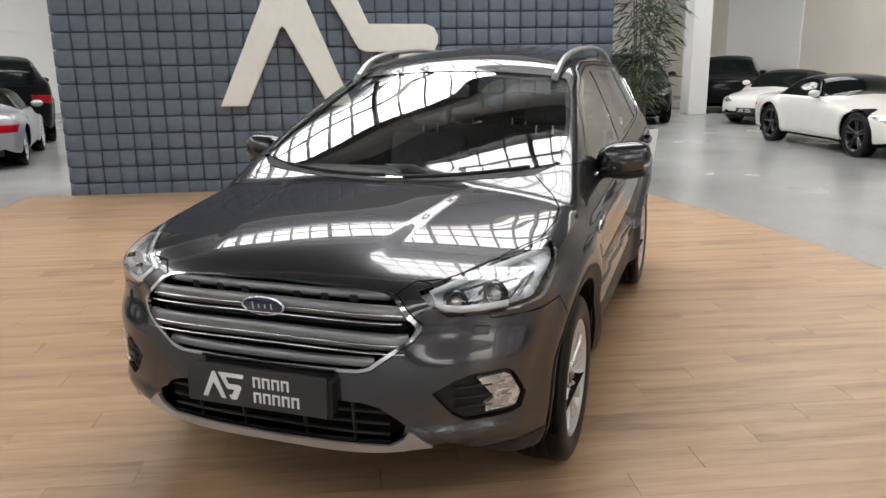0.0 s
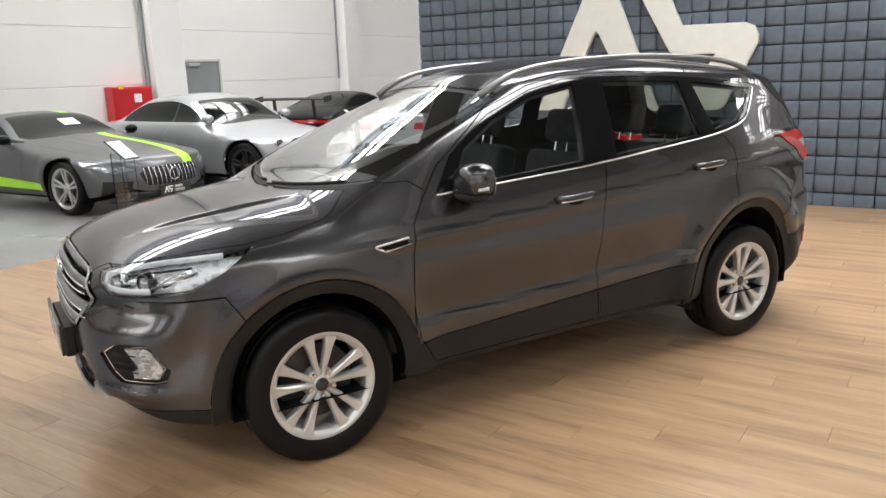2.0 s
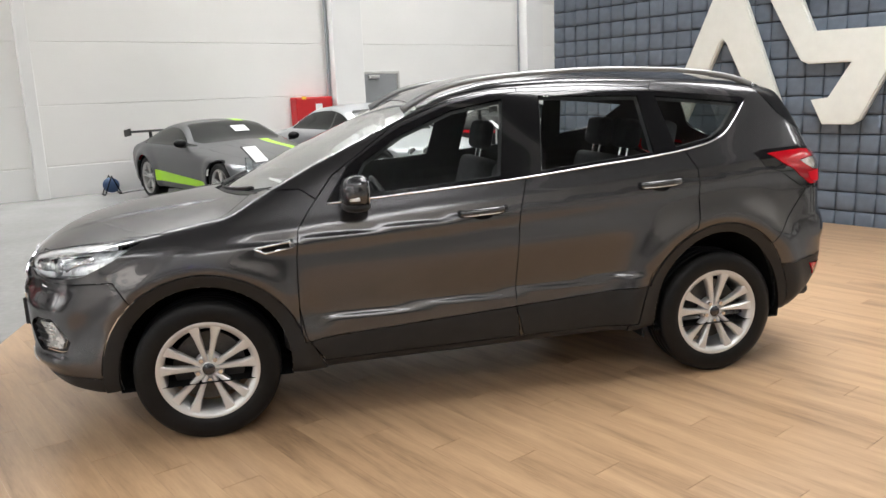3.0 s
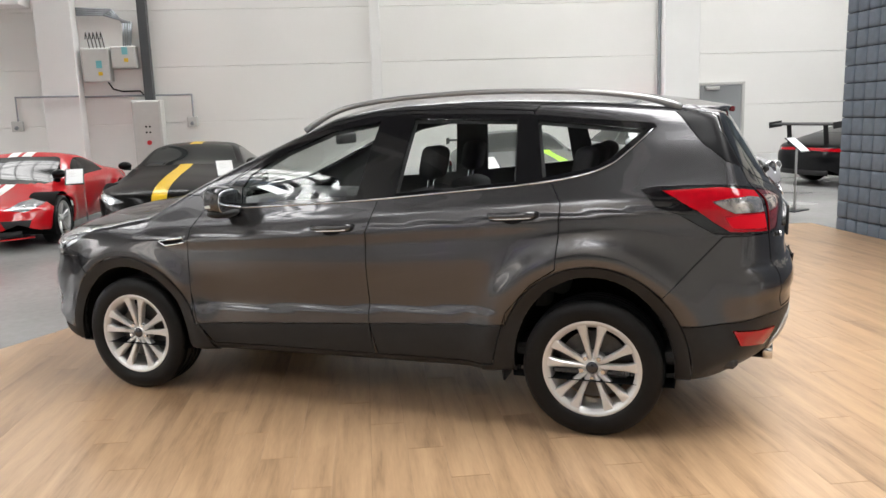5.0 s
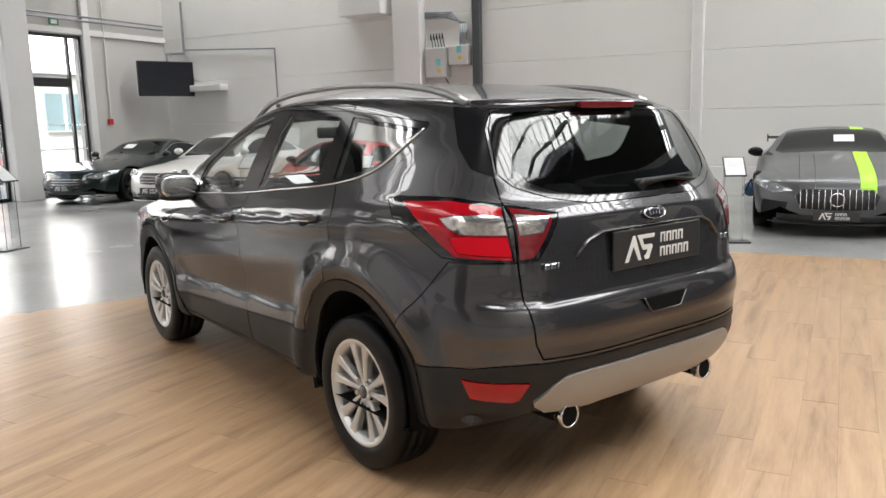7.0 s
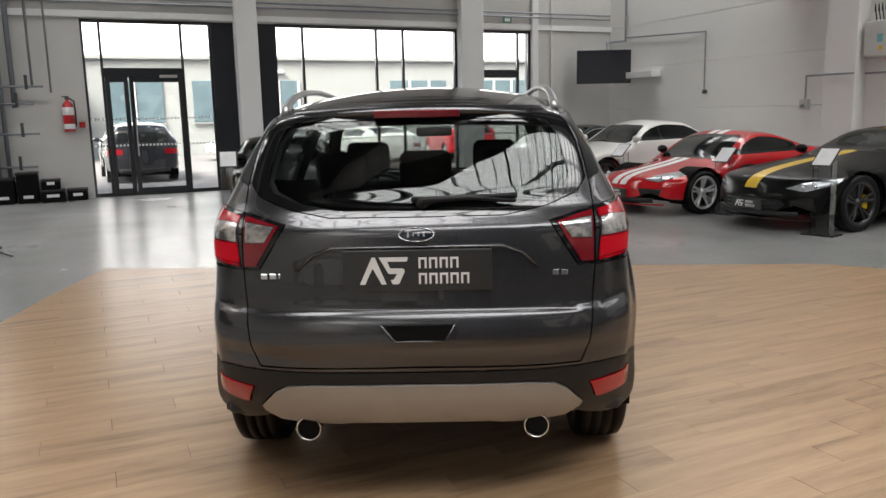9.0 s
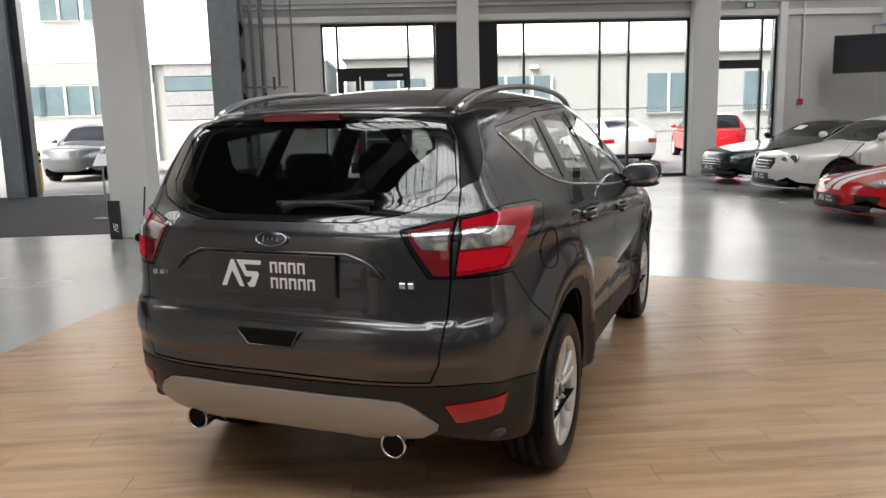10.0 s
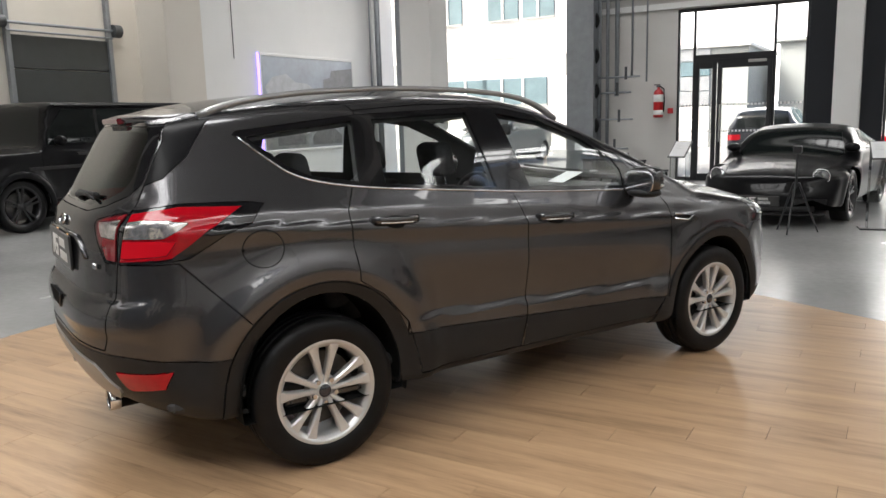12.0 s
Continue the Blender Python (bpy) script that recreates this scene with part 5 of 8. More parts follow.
# east wall of sandwich panels with real seams
bm = bmesh.new()
zs = [0.56, 1.61, 2.69, 3.78, 4.86, 5.94, 7.02, ROOF]
for z0, z1 in zip(zs, zs[1:]):
    block(bm, UE, UE + 0.15, -30, VN + 0.2, z0 + 0.006, z1 - 0.006, 0.006)
block(bm, UE + 0.02, UE + 0.2, -30, VN + 0.2, 0, ROOF)
fixed("wall_east", bm, M_WALL, "white panelled east wall with fine seams")
fixed("baseboard", boxm(UE - 0.02, UE + 0.05, -30, VN, 0.0, 0.545, 0.006), M_COLUMN, "white concrete plinth of the east wall", "plinth")
for v0, v1, d in ((5.60, 6.28, 0.3), (-0.25, -0.05, 0.12), (-6.85, -6.10, 0.3), (-12.55, -11.95, 0.3), (-18.9, -18.2, 0.3)):
    col = fixed("column", boxm(UE - d, UE + 0.02, v0, v1, 0, ROOF, 0.012), M_COLUMN, "white painted wall column", "column")

# south end, far behind
fixed("wall_south", boxm(-16, UE + 0.2, -30.2, -30, 0, ROOF), M_WALL, "white far south wall")
# north wall: pier, window band, gate opening
bm = bmesh.new()
block(bm, -4.42, UE, VN, VN + 0.3, 3.70, ROOF)            # above the windows
block(bm, 8.76, UE, VN, VN + 0.3, 0, 3.70)                # behind the television
block(bm, -4.42, -1.98, VN, VN + 0.3, 0, 3.70)            # pier with pipes
block(bm, 6.64, 7.28, VN - 0.02, VN + 0.3, 0, 3.70)
block(bm, 1.14, 1.62, VN - 0.02, VN + 0.3, 0, 3.70)
north = fixed("wall_north", bm, M_GREYWALL, "grey painted north wall above tall windows")
for u0, u1 in ((1.13, 1.61), (6.62, 7.24)):
    fixed("column", boxm(u0, u1, VN - 0.28, VN - 0.03, 0, ROOF, 0.015), M_COLUMN, "white painted column between windows", "column")
fixed("column", boxm(8.76, 8.95, VN - 0.10, VN - 0.004, 0, ROOF, 0.01), M_COLUMN, "white painted window pier", "column")
fixed("trim", boxm(-3.9, UE, VN - 0.06, VN - 0.004, 3.72, 3.85, 0.006), M_COLUMN, "pale cable trunking above the windows", "trim")


def glazed(name, u0, u1, bars, z0, z1, rails=(), bar=0.055):
    """A window of anthracite bars with panes between them, in the north wall."""
    w = thing(name, "tall window with black metal frame", "window", HALL, kind="structure")
    edges = [u0] + list(bars) + [u1]
    for u in edges:
        part("window_bar", boxm(u - bar / 2, u + bar / 2, VN + 0.02, VN + 0.12, z0, z1, 0.005), M_FRAME, w)
    for z in (z0 + 0.04, z1 - 0.03):
        part("window_rail", boxm(u0, u1, VN + 0.025, VN + 0.115, z - 0.04, z + 0.04, 0.005), M_FRAME, w)
    for a, b, z in rails:
        part("window_rail", boxm(a, b, VN + 0.025, VN + 0.115, z - 0.05, z + 0.05, 0.005), M_FRAME, w)
    for a, b in zip(edges, edges[1:]):
        ob = part("pane", boxm(a + bar / 2, b - bar / 2, VN + 0.062, VN + 0.074, z0 + 0.06, z1 - 0.06), M_PANE, w)
        ob.visible_shadow = False
        if z0 < 1:      # row of safety dots on the glass
            bm = bmesh.new()
            for z in (1.06, 1.62):
                n = int((b - a) / 0.075)
                for k in range(n):
                    x = a + bar / 2 + 0.03 + k * 0.075
                    block(bm, x, x + 0.042, VN + 0.057, VN + 0.060, z, z + 0.042)
            part("glass_marking", bm, M_WHITE, w, "row of white dots on the glass")
    return w


glazed("window_1", -1.96, 0.61, (-1.62, 0.00), 0.0, 3.70, ((-1.62, 0.00, 2.66), (-1.62, 0.00, 2.56)))
glazed("window_2", 2.05, 6.60, (2.69, 4.49, 5.18), 0.0, 3.70)
glazed("window_3", 7.28, 8.73, (8.40,), 0.0, 3.70, ((7.28, 8.40, 2.66), (7.28, 8.40, 2.56)))
dr = thing("door_1", "black framed glass entrance door", "door", HALL, kind="structure")
for u0, u1 in ((-1.59, -1.14), (-1.12, -0.03)):
    for a, b in ((u0, u0 + 0.09), (u1 - 0.09, u1)):
        part("door_stile", boxm(a, b, VN - 0.01, VN + 0.06, 0.02, 2.55, 0.006), M_FRAME, dr)
    for z in (0.09, 2.48):
        part("door_rail", boxm(u0 + 0.09, u1 - 0.09, VN - 0.008, VN + 0.058, z - 0.07, z + 0.07, 0.006), M_FRAME, dr)
hd = bmesh.new()
rod(hd, (-1.05, VN - 0.06, 0.85), (-1.05, VN - 0.06, 1.65), 0.014)
part("door_handle", hd, M_SATIN, dr, "steel pull handle")
part("door_closer", boxm(-0.50, -0.14, VN - 0.06, VN - 0.012, 2.50, 2.56, 0.008), M_SATIN, dr)
for u0, u1 in ((0.64, 1.125), (1.62, 2.02)):
    fixed("trim", boxm(u0, u1, VN + 0.0, VN + 0.05, 0, 3.69, 0.006), M_CURTAIN, "black panel beside the window column", "panel")
# gate opening in the north wall with its frame
gt = thing("gate_frame", "grey steel frame of the open hall gate", "gate", HALL, kind="structure")
part("gate_post", boxm(-4.39, -3.74, VN - 0.45, VN - 0.01, 0, 5.2, 0.01), M_STEELGREY, gt, "galvanised gate side panel")
part("gate_post", boxm(-9.05, -8.66, VN - 0.50, VN - 0.01, 0, 5.2, 0.01), M_STEELGREY, gt)
part("gate_rail", boxm(-8.66, -8.48, VN - 0.30, VN - 0.02, 0, 5.2, 0.008), M_FRAME, gt, "dark guide rail")
part("gate_drum", boxm(-9.0, -4.0, VN - 0.5, VN - 0.02, 5.2, 5.8, 0.05), M_STEELGREY, gt)
fixed("wall_gate", boxm(-9.6, -4.45, VN, VN + 0.3, 5.0, ROOF), M_GREYWALL, "grey wall above the gate")
# west wall with the large poster, and the deeper bay with the shutter
fixed("wall_west", boxm(UW - 0.25, UW, 6.95, VN + 0.2, 0, ROOF), M_COLUMN, "white west wall carrying a large poster")
fixed("column", boxm(UW - 0.6, UW + 0.05, 6.05, 6.95, 0, ROOF, 0.012), M_WALLW, "beige painted wall corner", "column")
fixed("wall_bay", boxm(-13.3, -13.0, -30, 8.3, 0, ROOF), M_WALLW, "warm white wall of the shutter bay")
fixed("wall_bay_north", boxm(-13.0, UW - 0.25, 8.2, 8.45, 0, ROOF), M_WALLW, "warm white side wall of the shutter bay")
fixed("column", boxm(-4.37, -3.83, 6.08, 6.60, 0, ROOF, 0.012), M_COLUMN, "white free-standing column", "column")
fixed("column", boxm(-9.3, -8.75, -17.9, -17.3, 0, ROOF, 0.012), M_COLUMN, "white column among parked cars", "column")

# roof with glazed strips between dark sheets
bm = bmesh.new()
us = sorted({-16.0, UE + 0.2} | {e for r in SKYLIGHTS_AND_FILL for e in r[:2]})
vs = sorted({-30.2, VN + 0.3} | {e for r in SKYLIGHTS_AND_FILL for e in r[2:]})
for c, d in zip(vs, vs[1:]):
    for a, b in zip(us, us[1:]):
        if not any(r[0] <= a and b <= r[1] and r[2] <= c and d <= r[3] for r in SKYLIGHTS_AND_FILL):
            block(bm, a, b, c, d, ROOF, ROOF + 0.2)
fixed("ceiling", bm, M_CEIL, "dark roof sheets between long skylights", "ceiling")
bm = bmesh.new()
for a, b, c, d in SKYLIGHTS_AND_FILL:
    n = round((b - a) / 0.6)
    for k in range(n + 1):
        u = a + (b - a) * k / n
        w = 0.055 if k % 5 == 2 else 0.02
        block(bm, u - w, u + w, c, d, ROOF - 0.06, ROOF + 0.10)
    for q in (0.26, 0.57) if d - c < 4 else (0.1, 0.2, 0.3, 0.4, 0.5, 0.6, 0.7, 0.8, 0.9):
        v = c + (d - c) * q
        block(bm, a, b, v - 0.025, v + 0.025, ROOF - 0.03, ROOF + 0.08)
fixed("skylight_bars", bm, M_RIB, "dark bars across the roof glazing", "skylight")
bm = bmesh.new()
for v in (-18, -11.1, -5.0, 0.4, 5.75, 11.1):
    block(bm, -15.9, UE, v - 0.12, v + 0.12, ROOF - 0.75, ROOF - 0.02)
fixed("roof_beams", bm, M_COLUMN, "pale roof beams below the ceiling", "beam")

# unseen boards added over the roof openings to keep sun and sky out
bm = bmesh.new()
for a, b, c, d in SKYLIGHTS_AND_FILL:
    block(bm, a - 0.3, b + 0.3, c - 0.3, d + 0.3, ROOF + 0.55, ROOF + 0.60)
fixed("skylight_cover", bm, M_FACADEW, "unseen white boards added above the roof openings to block sun", "skylight")

# bright overcast sky far behind the yard
bm = bmesh.new()
block(bm, -110, 110, 88.0, 88.2, -1.0, 60.0)
fixed("backdrop", bm, lit("overcast_sky", (0.96, 0.98, 1.0), 0.60), "bright overcast sky far behind the yard", "sky")
# yard outside: long grey building, white block, kerb
def far_window(parent, u0, u1, v, z0, z1, bars):
    wn = part("window", boxm(u0, u1, v - 0.07, v + 0.05, z0, z1, 0.02), M_WINDARK, parent)
    for u in bars:
        part("window_frame", boxm(u - 0.05, u + 0.05, v - 0.12, v - 0.07, z0, z1), M_FACADEW, wn)
    part("window_sill", boxm(u0 - 0.05, u1 + 0.05, v - 0.16, v - 0.07, z0 - 0.08, z0 - 0.01), M_FACADE, wn)


yard = thing("office_building", "long grey flat-roofed building across the yard", "building", HALL)
part("wall", boxm(-2.5, 34, 34, 44, -0.02, 4.42), M_FACADE, yard)
part("roof", boxm(-2.7, 34.2, 33.8, 44.2, 4.42, 4.58, 0.02), M_FACADE, yard)
far_window(yard, 2.6, 6.5, 34, 1.55, 3.46, (4.14, 5.35))
far_window(yard, 6.62, 7.70, 34, 1.57, 3.46, (6.67, 7.65))
far_window(yard, -1.2, 1.3, 34, 1.55, 3.46, (0.05,))
for u in (12.5, 17.5, 22.5):
    far_window(yard, u, u + 3.2, 34, 1.55, 3.46, (u + 1.1, u + 2.2))
part("wall_lamp", boxm(6.55, 6.95, 33.8, 33.98, 3.80, 3.95, 0.02), M_WHITE, yard)
wb = thing("white_building", "white rendered building beyond the gate", "building", HALL)
part("wall", boxm(-36, -10.6, 30, 40, 4.25, 10.5), M_FACADEW, wb)
part("band", boxm(-36, -10.6, 30.02, 39.95, 3.34, 4.25), M_FACADE, wb, "grey cladding band")
part("base_wall", boxm(-36, -10.6, 30.05, 39.9, -0.02, 3.34), M_FACADEW, wb, "white ground floor")
for u in (-27.0, -22.5, -18.0, -15.0, -13.2):
    far_window(wb, u, u + 1.6, 30, 6.0, 7.8, (u + 0.8,))
for u in (-27.0, -22.5, -18.5, -15.4):
    far_window(wb, u, u + 3.4, 30.05, 2.05, 3.28, (u + 1.1, u + 2.2))
lb = thing("low_building", "low grey workshop building beyond the gate", "building", HALL)
part("wall", boxm(-10.6, -3.2, 30.2, 38, -0.02, 4.10), M_FACADE, lb)
part("roof", boxm(-10.6, -3.1, 30.0, 38.2, 4.10, 4.25, 0.02), M_FACADEW, lb)
for u in (-10.15, -7.0):
    part("gate_door", boxm(u, u + 2.3, 30.14, 30.22, 0.0, 1.7, 0.02), M_FACADEW, lb, "pale lower gate")
    for k in range(4):
        part("gate_panel", boxm(u, u + 2.3, 30.10, 30.22, 1.72 + 0.62 * k, 2.31 + 0.62 * k, 0.02), M_STEELGREY if k != 2 else M_WINDARK, lb, "grey sectional gate panel")

bo = thing("bollard", "yellow safety bollard with black bands outside the gate", "bollard", HALL @ pose(-9.15, 14.9, -0.02))
part("post", rod(bmesh.new(), (0, 0, 0), (0, 0, 1.0), 0.085, 18), M_YELLOW, bo)
part("cap", lathe(bmesh.new(), [(0.0, 1.03), (0.06, 1.02), (0.086, 0.995)], 18, "z"), M_YELLOW, bo, "", True)
for z in (0.72, 0.88):
    part("band", rod(bmesh.new(), (0, 0, z), (0, 0, z + 0.08), 0.088, 18), M_DARK, bo, "black band")

# ---- the other cars ----
TOPS = dict(
    gt=((1, .46), (.9, .56), (.6, .66), (.22, .74), (.12, .78), (-.18, .985), (-.3, 1.0), (-.45, .97), (-.75, .80), (-.93, .72), (-1, .66)),
    sedan=((1, .47), (.9, .55), (.55, .64), (.33, .70), (.05, .95), (-.12, 1.0), (-.35, .98), (-.62, .78), (-.7, .74), (-.95, .70), (-1, .62)),
    rear=((1, .42), (.92, .52), (.7, .60), (.42, .68), (.12, .96), (-.02, 1.0), (-.2, .98), (-.6, .80), (-.9, .66), (-1, .58)),
    mid=((1, .40), (.9, .48), (.55, .60), (.40, .66), (.10, .96), (0, 1.0), (-.12, .99), (-.5, .82), (-.85, .74), (-1, .70)),
    open=((1, .46), (.9, .55), (.5, .65), (.22, .72), (.16, .74), (-.05, .98), (-.2, 1.0), (-.38, .96), (-.55, .76), (-.9, .72), (-1, .64)),
    suv=((1, .52), (.93, .60), (.6, .66), (.42, .70), (.18, .95), (.0, 1.0), (-.6, .99), (-.85, .95), (-.95, .90), (-1, .80)),
    box=((1, .56), (.97, .60), (.45, .63), (.42, .66), (.33, .96), (.28, 1.0), (-.93, 1.0), (-1, .97)),
)
SCREEN = dict(gt=(.20, -.14), sedan=(.36, .08), rear=(.44, .14), mid=(.42, .12), open=(.19, -.02), suv=(.44, .17), box=(.425, .325))
GLASS_END = dict(gt=-.62, sedan=-.52, rear=-.50, mid=-.32, open=-.36, suv=-.86, box=-.92)
BACK = dict(gt=(-.48, -.80), sedan=(-.38, -.61), rear=(-.25, -.62), mid=(-.16, -.45), open=(-.38, -.52), suv=None, box=None)
M_CARGLASS = mat("dark_car_glass", (0.008, 0.010, 0.010), 0.03, 0, 0.3, 2, 30, spec=0.24)
M_LAMPCLEAR = mat("clear_head_lamp", (0.42, 0.45, 0.48), 0.12, 0.5, 0.3, 18, 60, coat=1.0)
M_LAMPDARK = mat("dark_lamp_lens", (0.10, 0.105, 0.11), 0.08, 0.4, 0.5, 25, 80, coat=1.0)
M_MESH = mat("black_grille_mesh", (0.012, 0.012, 0.013), 0.5, 0.2, 0.4, 60, 200)


def make_car(name, label, kind, u, v, heading, size, paint_m, wb, wr=0.34, step=0.062, rim_m=None, caliper=None, stripe=None, stripe_m=None, stripe_out=False,
             top_m=None, grille=None, grille_m=None, lamps="round", tails=None, plate="front", spokes=10, sill_m=None, wing=False, base=0.0, extra=None, details=True, group="cars on show", intakes=(), mirror_m=None, trim=False, rounds=(), sheet=None, ring=False, plate_z=0.22):
    """A parked car built from its side line, size and fittings, nose at +y, standing at u, v in the hall with its nose to the given heading."""
    L, W, H = size
    hl = L / 2
    tp = TOPS[kind]
    boxy = kind == "box"
    nose, tail = tp[0][1] * H, tp[-1][1] * H
    belt = (0.66 if kind in ("suv", "box") else 0.70) * H
    sec = ((0.14, 0.86), (0.22, 0.945), (0.35, 0.975), (0.55, 1.0), (0.68, 0.965)) if not boxy else ((0.14, 0.93), (0.2, 0.96), (0.35, 0.97), (0.6, 0.97), (0.66, 0.95))
    up_ = ((0.76, 0.86), (0.90, 0.745), (1.0, 0.66), (1.1, 0.6)) if not boxy else ((0.72, 0.90), (0.95, 0.84), (1.1, 0.80))
    c = dict(
        side=curve(*[(z * H, x * W / 2) for z, x in sec + up_]),
        plan=curve((-hl, 0.86 if not boxy else 0.97), (-hl * 0.82, 0.96 if not boxy else 1.0), (-hl * 0.45, 1.0), (hl * 0.45, 0.99), (hl * 0.8, 0.94 if not boxy else 0.98), (hl, 0.82 if not boxy else 0.95)),
        taper=curve((-hl, 0.22 if not boxy and kind != "suv" else 0.03), (-hl * 0.4, 0.08 if not boxy else 0.0), (0.1, 0.0), (1, 0.0)), belt=belt, high=H,
        arches=[(wb / 2, wr, wr + 0.08, 0.028), (-wb / 2, wr, wr + 0.08, 0.040)],
        top=curve(*[(y * hl, z * H) for y, z in tp]), crown=curve((-hl, 0.10), (0, 0.11), (hl * 0.4, 0.13), (hl, 0.10)) if not boxy else curve((-hl, 0.03), (hl, 0.03)),
        front=curve((0.12, hl - 0.12), (0.22, hl - 0.01), (nose * 0.7, hl), (nose, hl - 0.05), (nose + 0.2, hl - 0.10)), kf=0.50 if not boxy else 0.12, pf=2.4 if not boxy else 4.0,
        rear=curve((0.15, -hl + 0.16), (0.3, -hl + 0.03), (tail * 0.75, -hl), (tail, -hl + 0.05), (H, -hl + (0.36 if kind == "suv" else 0.10))), kr=0.32 if not boxy else 0.06, pr=3.0,
        low=curve((-hl, 0.24), (0, 0.15), (hl, 0.17)) if kind not in ("suv", "box") else curve((-hl, 0.34), (0, 0.26), (hl, 0.30)), soft=0.06 if not boxy else 0.03)
    s = Shell(car_shape(c), (W / 2 + 0.1, -hl - 0.1, hl + 0.1, 0.15, H + 0.1), step, heart=0.5 * H)
    car = thing(name, label, "car", HALL @ pose(u, v, base, 0, 0, heading - 90), group)
    sd = lambda q, n: n.x > 0.2
    y0, y1 = SCREEN[kind][0] * hl, SCREEN[kind][1] * hl
    ye = GLASS_END[kind] * hl
    ztop = lambda y: float(c["top"](y))
    if details:
        s.cut("door", "side", [(y0 + 0.02, 0.24 * H), (y0 + 0.06, belt - 0.02), (y0 - 0.95, belt + 0.02), (y0 - 1.12, belt - 0.2), (y0 - 1.02, 0.24 * H)], sd)
        s.cut("hood", "top", [(0, hl - 0.14), (W * 0.28, hl - 0.26), (W * 0.36, hl * 0.62), (W * 0.37, y0 + 0.10), (0, y0 + 0.22)], lambda q, n: n.z > 0.4 and q.z < belt + 0.12)
    sill = "lower_skirt"
    s.cut(sill, "side", [(hl + 0.2, 0.1), (hl + 0.2, 0.165 * H + 0.02), (-hl - 0.2, 0.165 * H + 0.02), (-hl - 0.2, 0.1)])
    if stripe:
        a, b = stripe
        s.cut("stripe", "top", [(a, hl + 0.2), (b, hl + 0.2), (b, -hl - 0.2), (a, -hl - 0.2)], lambda q, n: n.z > 0.25 and q.z > nose * 0.9)
        if stripe_out:
            s.cut("side_stripe", "side", [(wb / 2 - wr - 0.08, 0.24 * H), (wb / 2 - wr - 0.10, 0.31 * H), (-wb / 2 + wr + 0.10, 0.40 * H), (-wb / 2 + wr + 0.08, 0.26 * H)], sd)
    if top_m:
        s.cut("roof_top", "side", [(y0 - 0.05, belt + 0.02), (y1, H + 0.2), (ye, H + 0.2), (ye - 0.35, belt - 0.02)], lambda q, n: q.z > belt)
    zb, zt = ztop(y0) + 0.01, ztop(y1) - 0.015
    s.cut("windscreen", "front", [(0, zb), (W * 0.34, zb - 0.03), (W * 0.375, zb), (W * 0.305, zt - 0.03), (W * 0.27, zt), (0, zt + 0.02)], lambda q, n: y1 - 0.2 < q.y < y0 + 0.15 and n.y > 0.1 and q.z > belt - 0.06)
    pts = []
    ys = np.linspace(y0 - 0.16 if not boxy else y0 - 0.12, ye, 11)
    for y in ys:
        z = ztop(float(y)) - (0.105 if not boxy else 0.12)
        if z > belt + 0.015:
            pts.append((float(y), z))
    s.cut("side_window", "side", pts + [(ye - 0.02, belt + 0.03), (y0 - 0.06, belt + 0.005)], sd)
    if kind in ("suv", "box", "sedan"):
        for yy in ((y0 + ye) / 2 + 0.12,) if kind != "box" else (y0 - 1.0, y0 - 1.95):
            s.cut("pillar", "side", [(yy - 0.03, belt - 0.1), (yy + 0.03, belt - 0.1), (yy + 0.0, H + 0.1), (yy - 0.06, H + 0.1)], sd, ["side_window"])
    if BACK[kind]:
        b0, b1 = BACK[kind][0] * hl, BACK[kind][1] * hl
        s.cut("back_window", "top", [(0, b0), (W * 0.24, b0 - 0.04), (W * 0.29, b1), (0, b1 - 0.04)], lambda q, n: n.y < -0.05 and q.z > belt * 0.9)
    else:
        s.cut("back_window", "rear", [(0, belt), (W * 0.34, belt), (W * 0.30, H * 0.93), (0, H * 0.94)], lambda q, n: q.y < -hl * 0.7)
    if grille:
        s.cut("grille", "front", [(x * W / 2, z * H) for x, z in grille], lambda q, n: q.y > hl * 0.6)
    fl = {"round": [(.60, .90, .44), (.62, .82, .52), (.80, .80, .52), (.84, .84, .43), (.72, .90, .39)], "slim": [(.50, .95, .44), (.62, .84, .50), (.86, .66, .545), (.88, .72, .49), (.72, .90, .41)], "square": [(.52, .97, .42), (.52, .96, .53), (.86, .93, .53), (.88, .93, .43)]}[lamps]
    if not rounds:
        s.cut("head_lamp", (0.5, 0.87) if lamps != "square" else (0, 1), [(x * W / 2, y * hl, z * H) for x, y, z in fl], lambda q, n: q.y > hl * 0.5)
    for k, q in enumerate(intakes):
        s.cut("intake_%d" % k, "front", [(x * W / 2, z * H) for x, z in q], lambda q, n: q.y > hl * 0.45)
    tl = tails or [(.55, .56), (.55, .47), (.92, .46), (.95, .55)]
    s.cut("tail_lamp", "rear", [(x * W / 2, z * H) for x, z in tl], lambda q, n: q.y < -hl * 0.6)
    for y in (wb / 2, -wb / 2):
        s.cut("wheel_opening", "side", arc(y, wr, wr + 0.045, -35, 215, 22), sd)
    P = s.panel
    P("body", car, paint_m, gap=0.001)
    for n, m, lab in (("hood", paint_m, ""), ("roof_top", top_m, ""), ("windscreen", M_CARGLASS, "dark windscreen"), ("back_window", M_CARGLASS, ""), ("grille", grille_m or M_MESH, "front grille")):
        P(n, car, m, lab, "each" if n == "grille" and grille and min(x for x, z in grille) > 0 else "both", gap=0.002)
    side_of = lambda ob: sum(v.co.x for v in ob.data.vertices) > 0
    stripes = list(P("stripe", car, stripe_m, "contrasting racing stripe", "each", gap=0.002, split=True))
    for ob in stripes:
        if stripe_out and side_of(ob) == side_of(stripes[0]):       # one stripe alone is coloured
            ob.data.materials[0] = paint_m
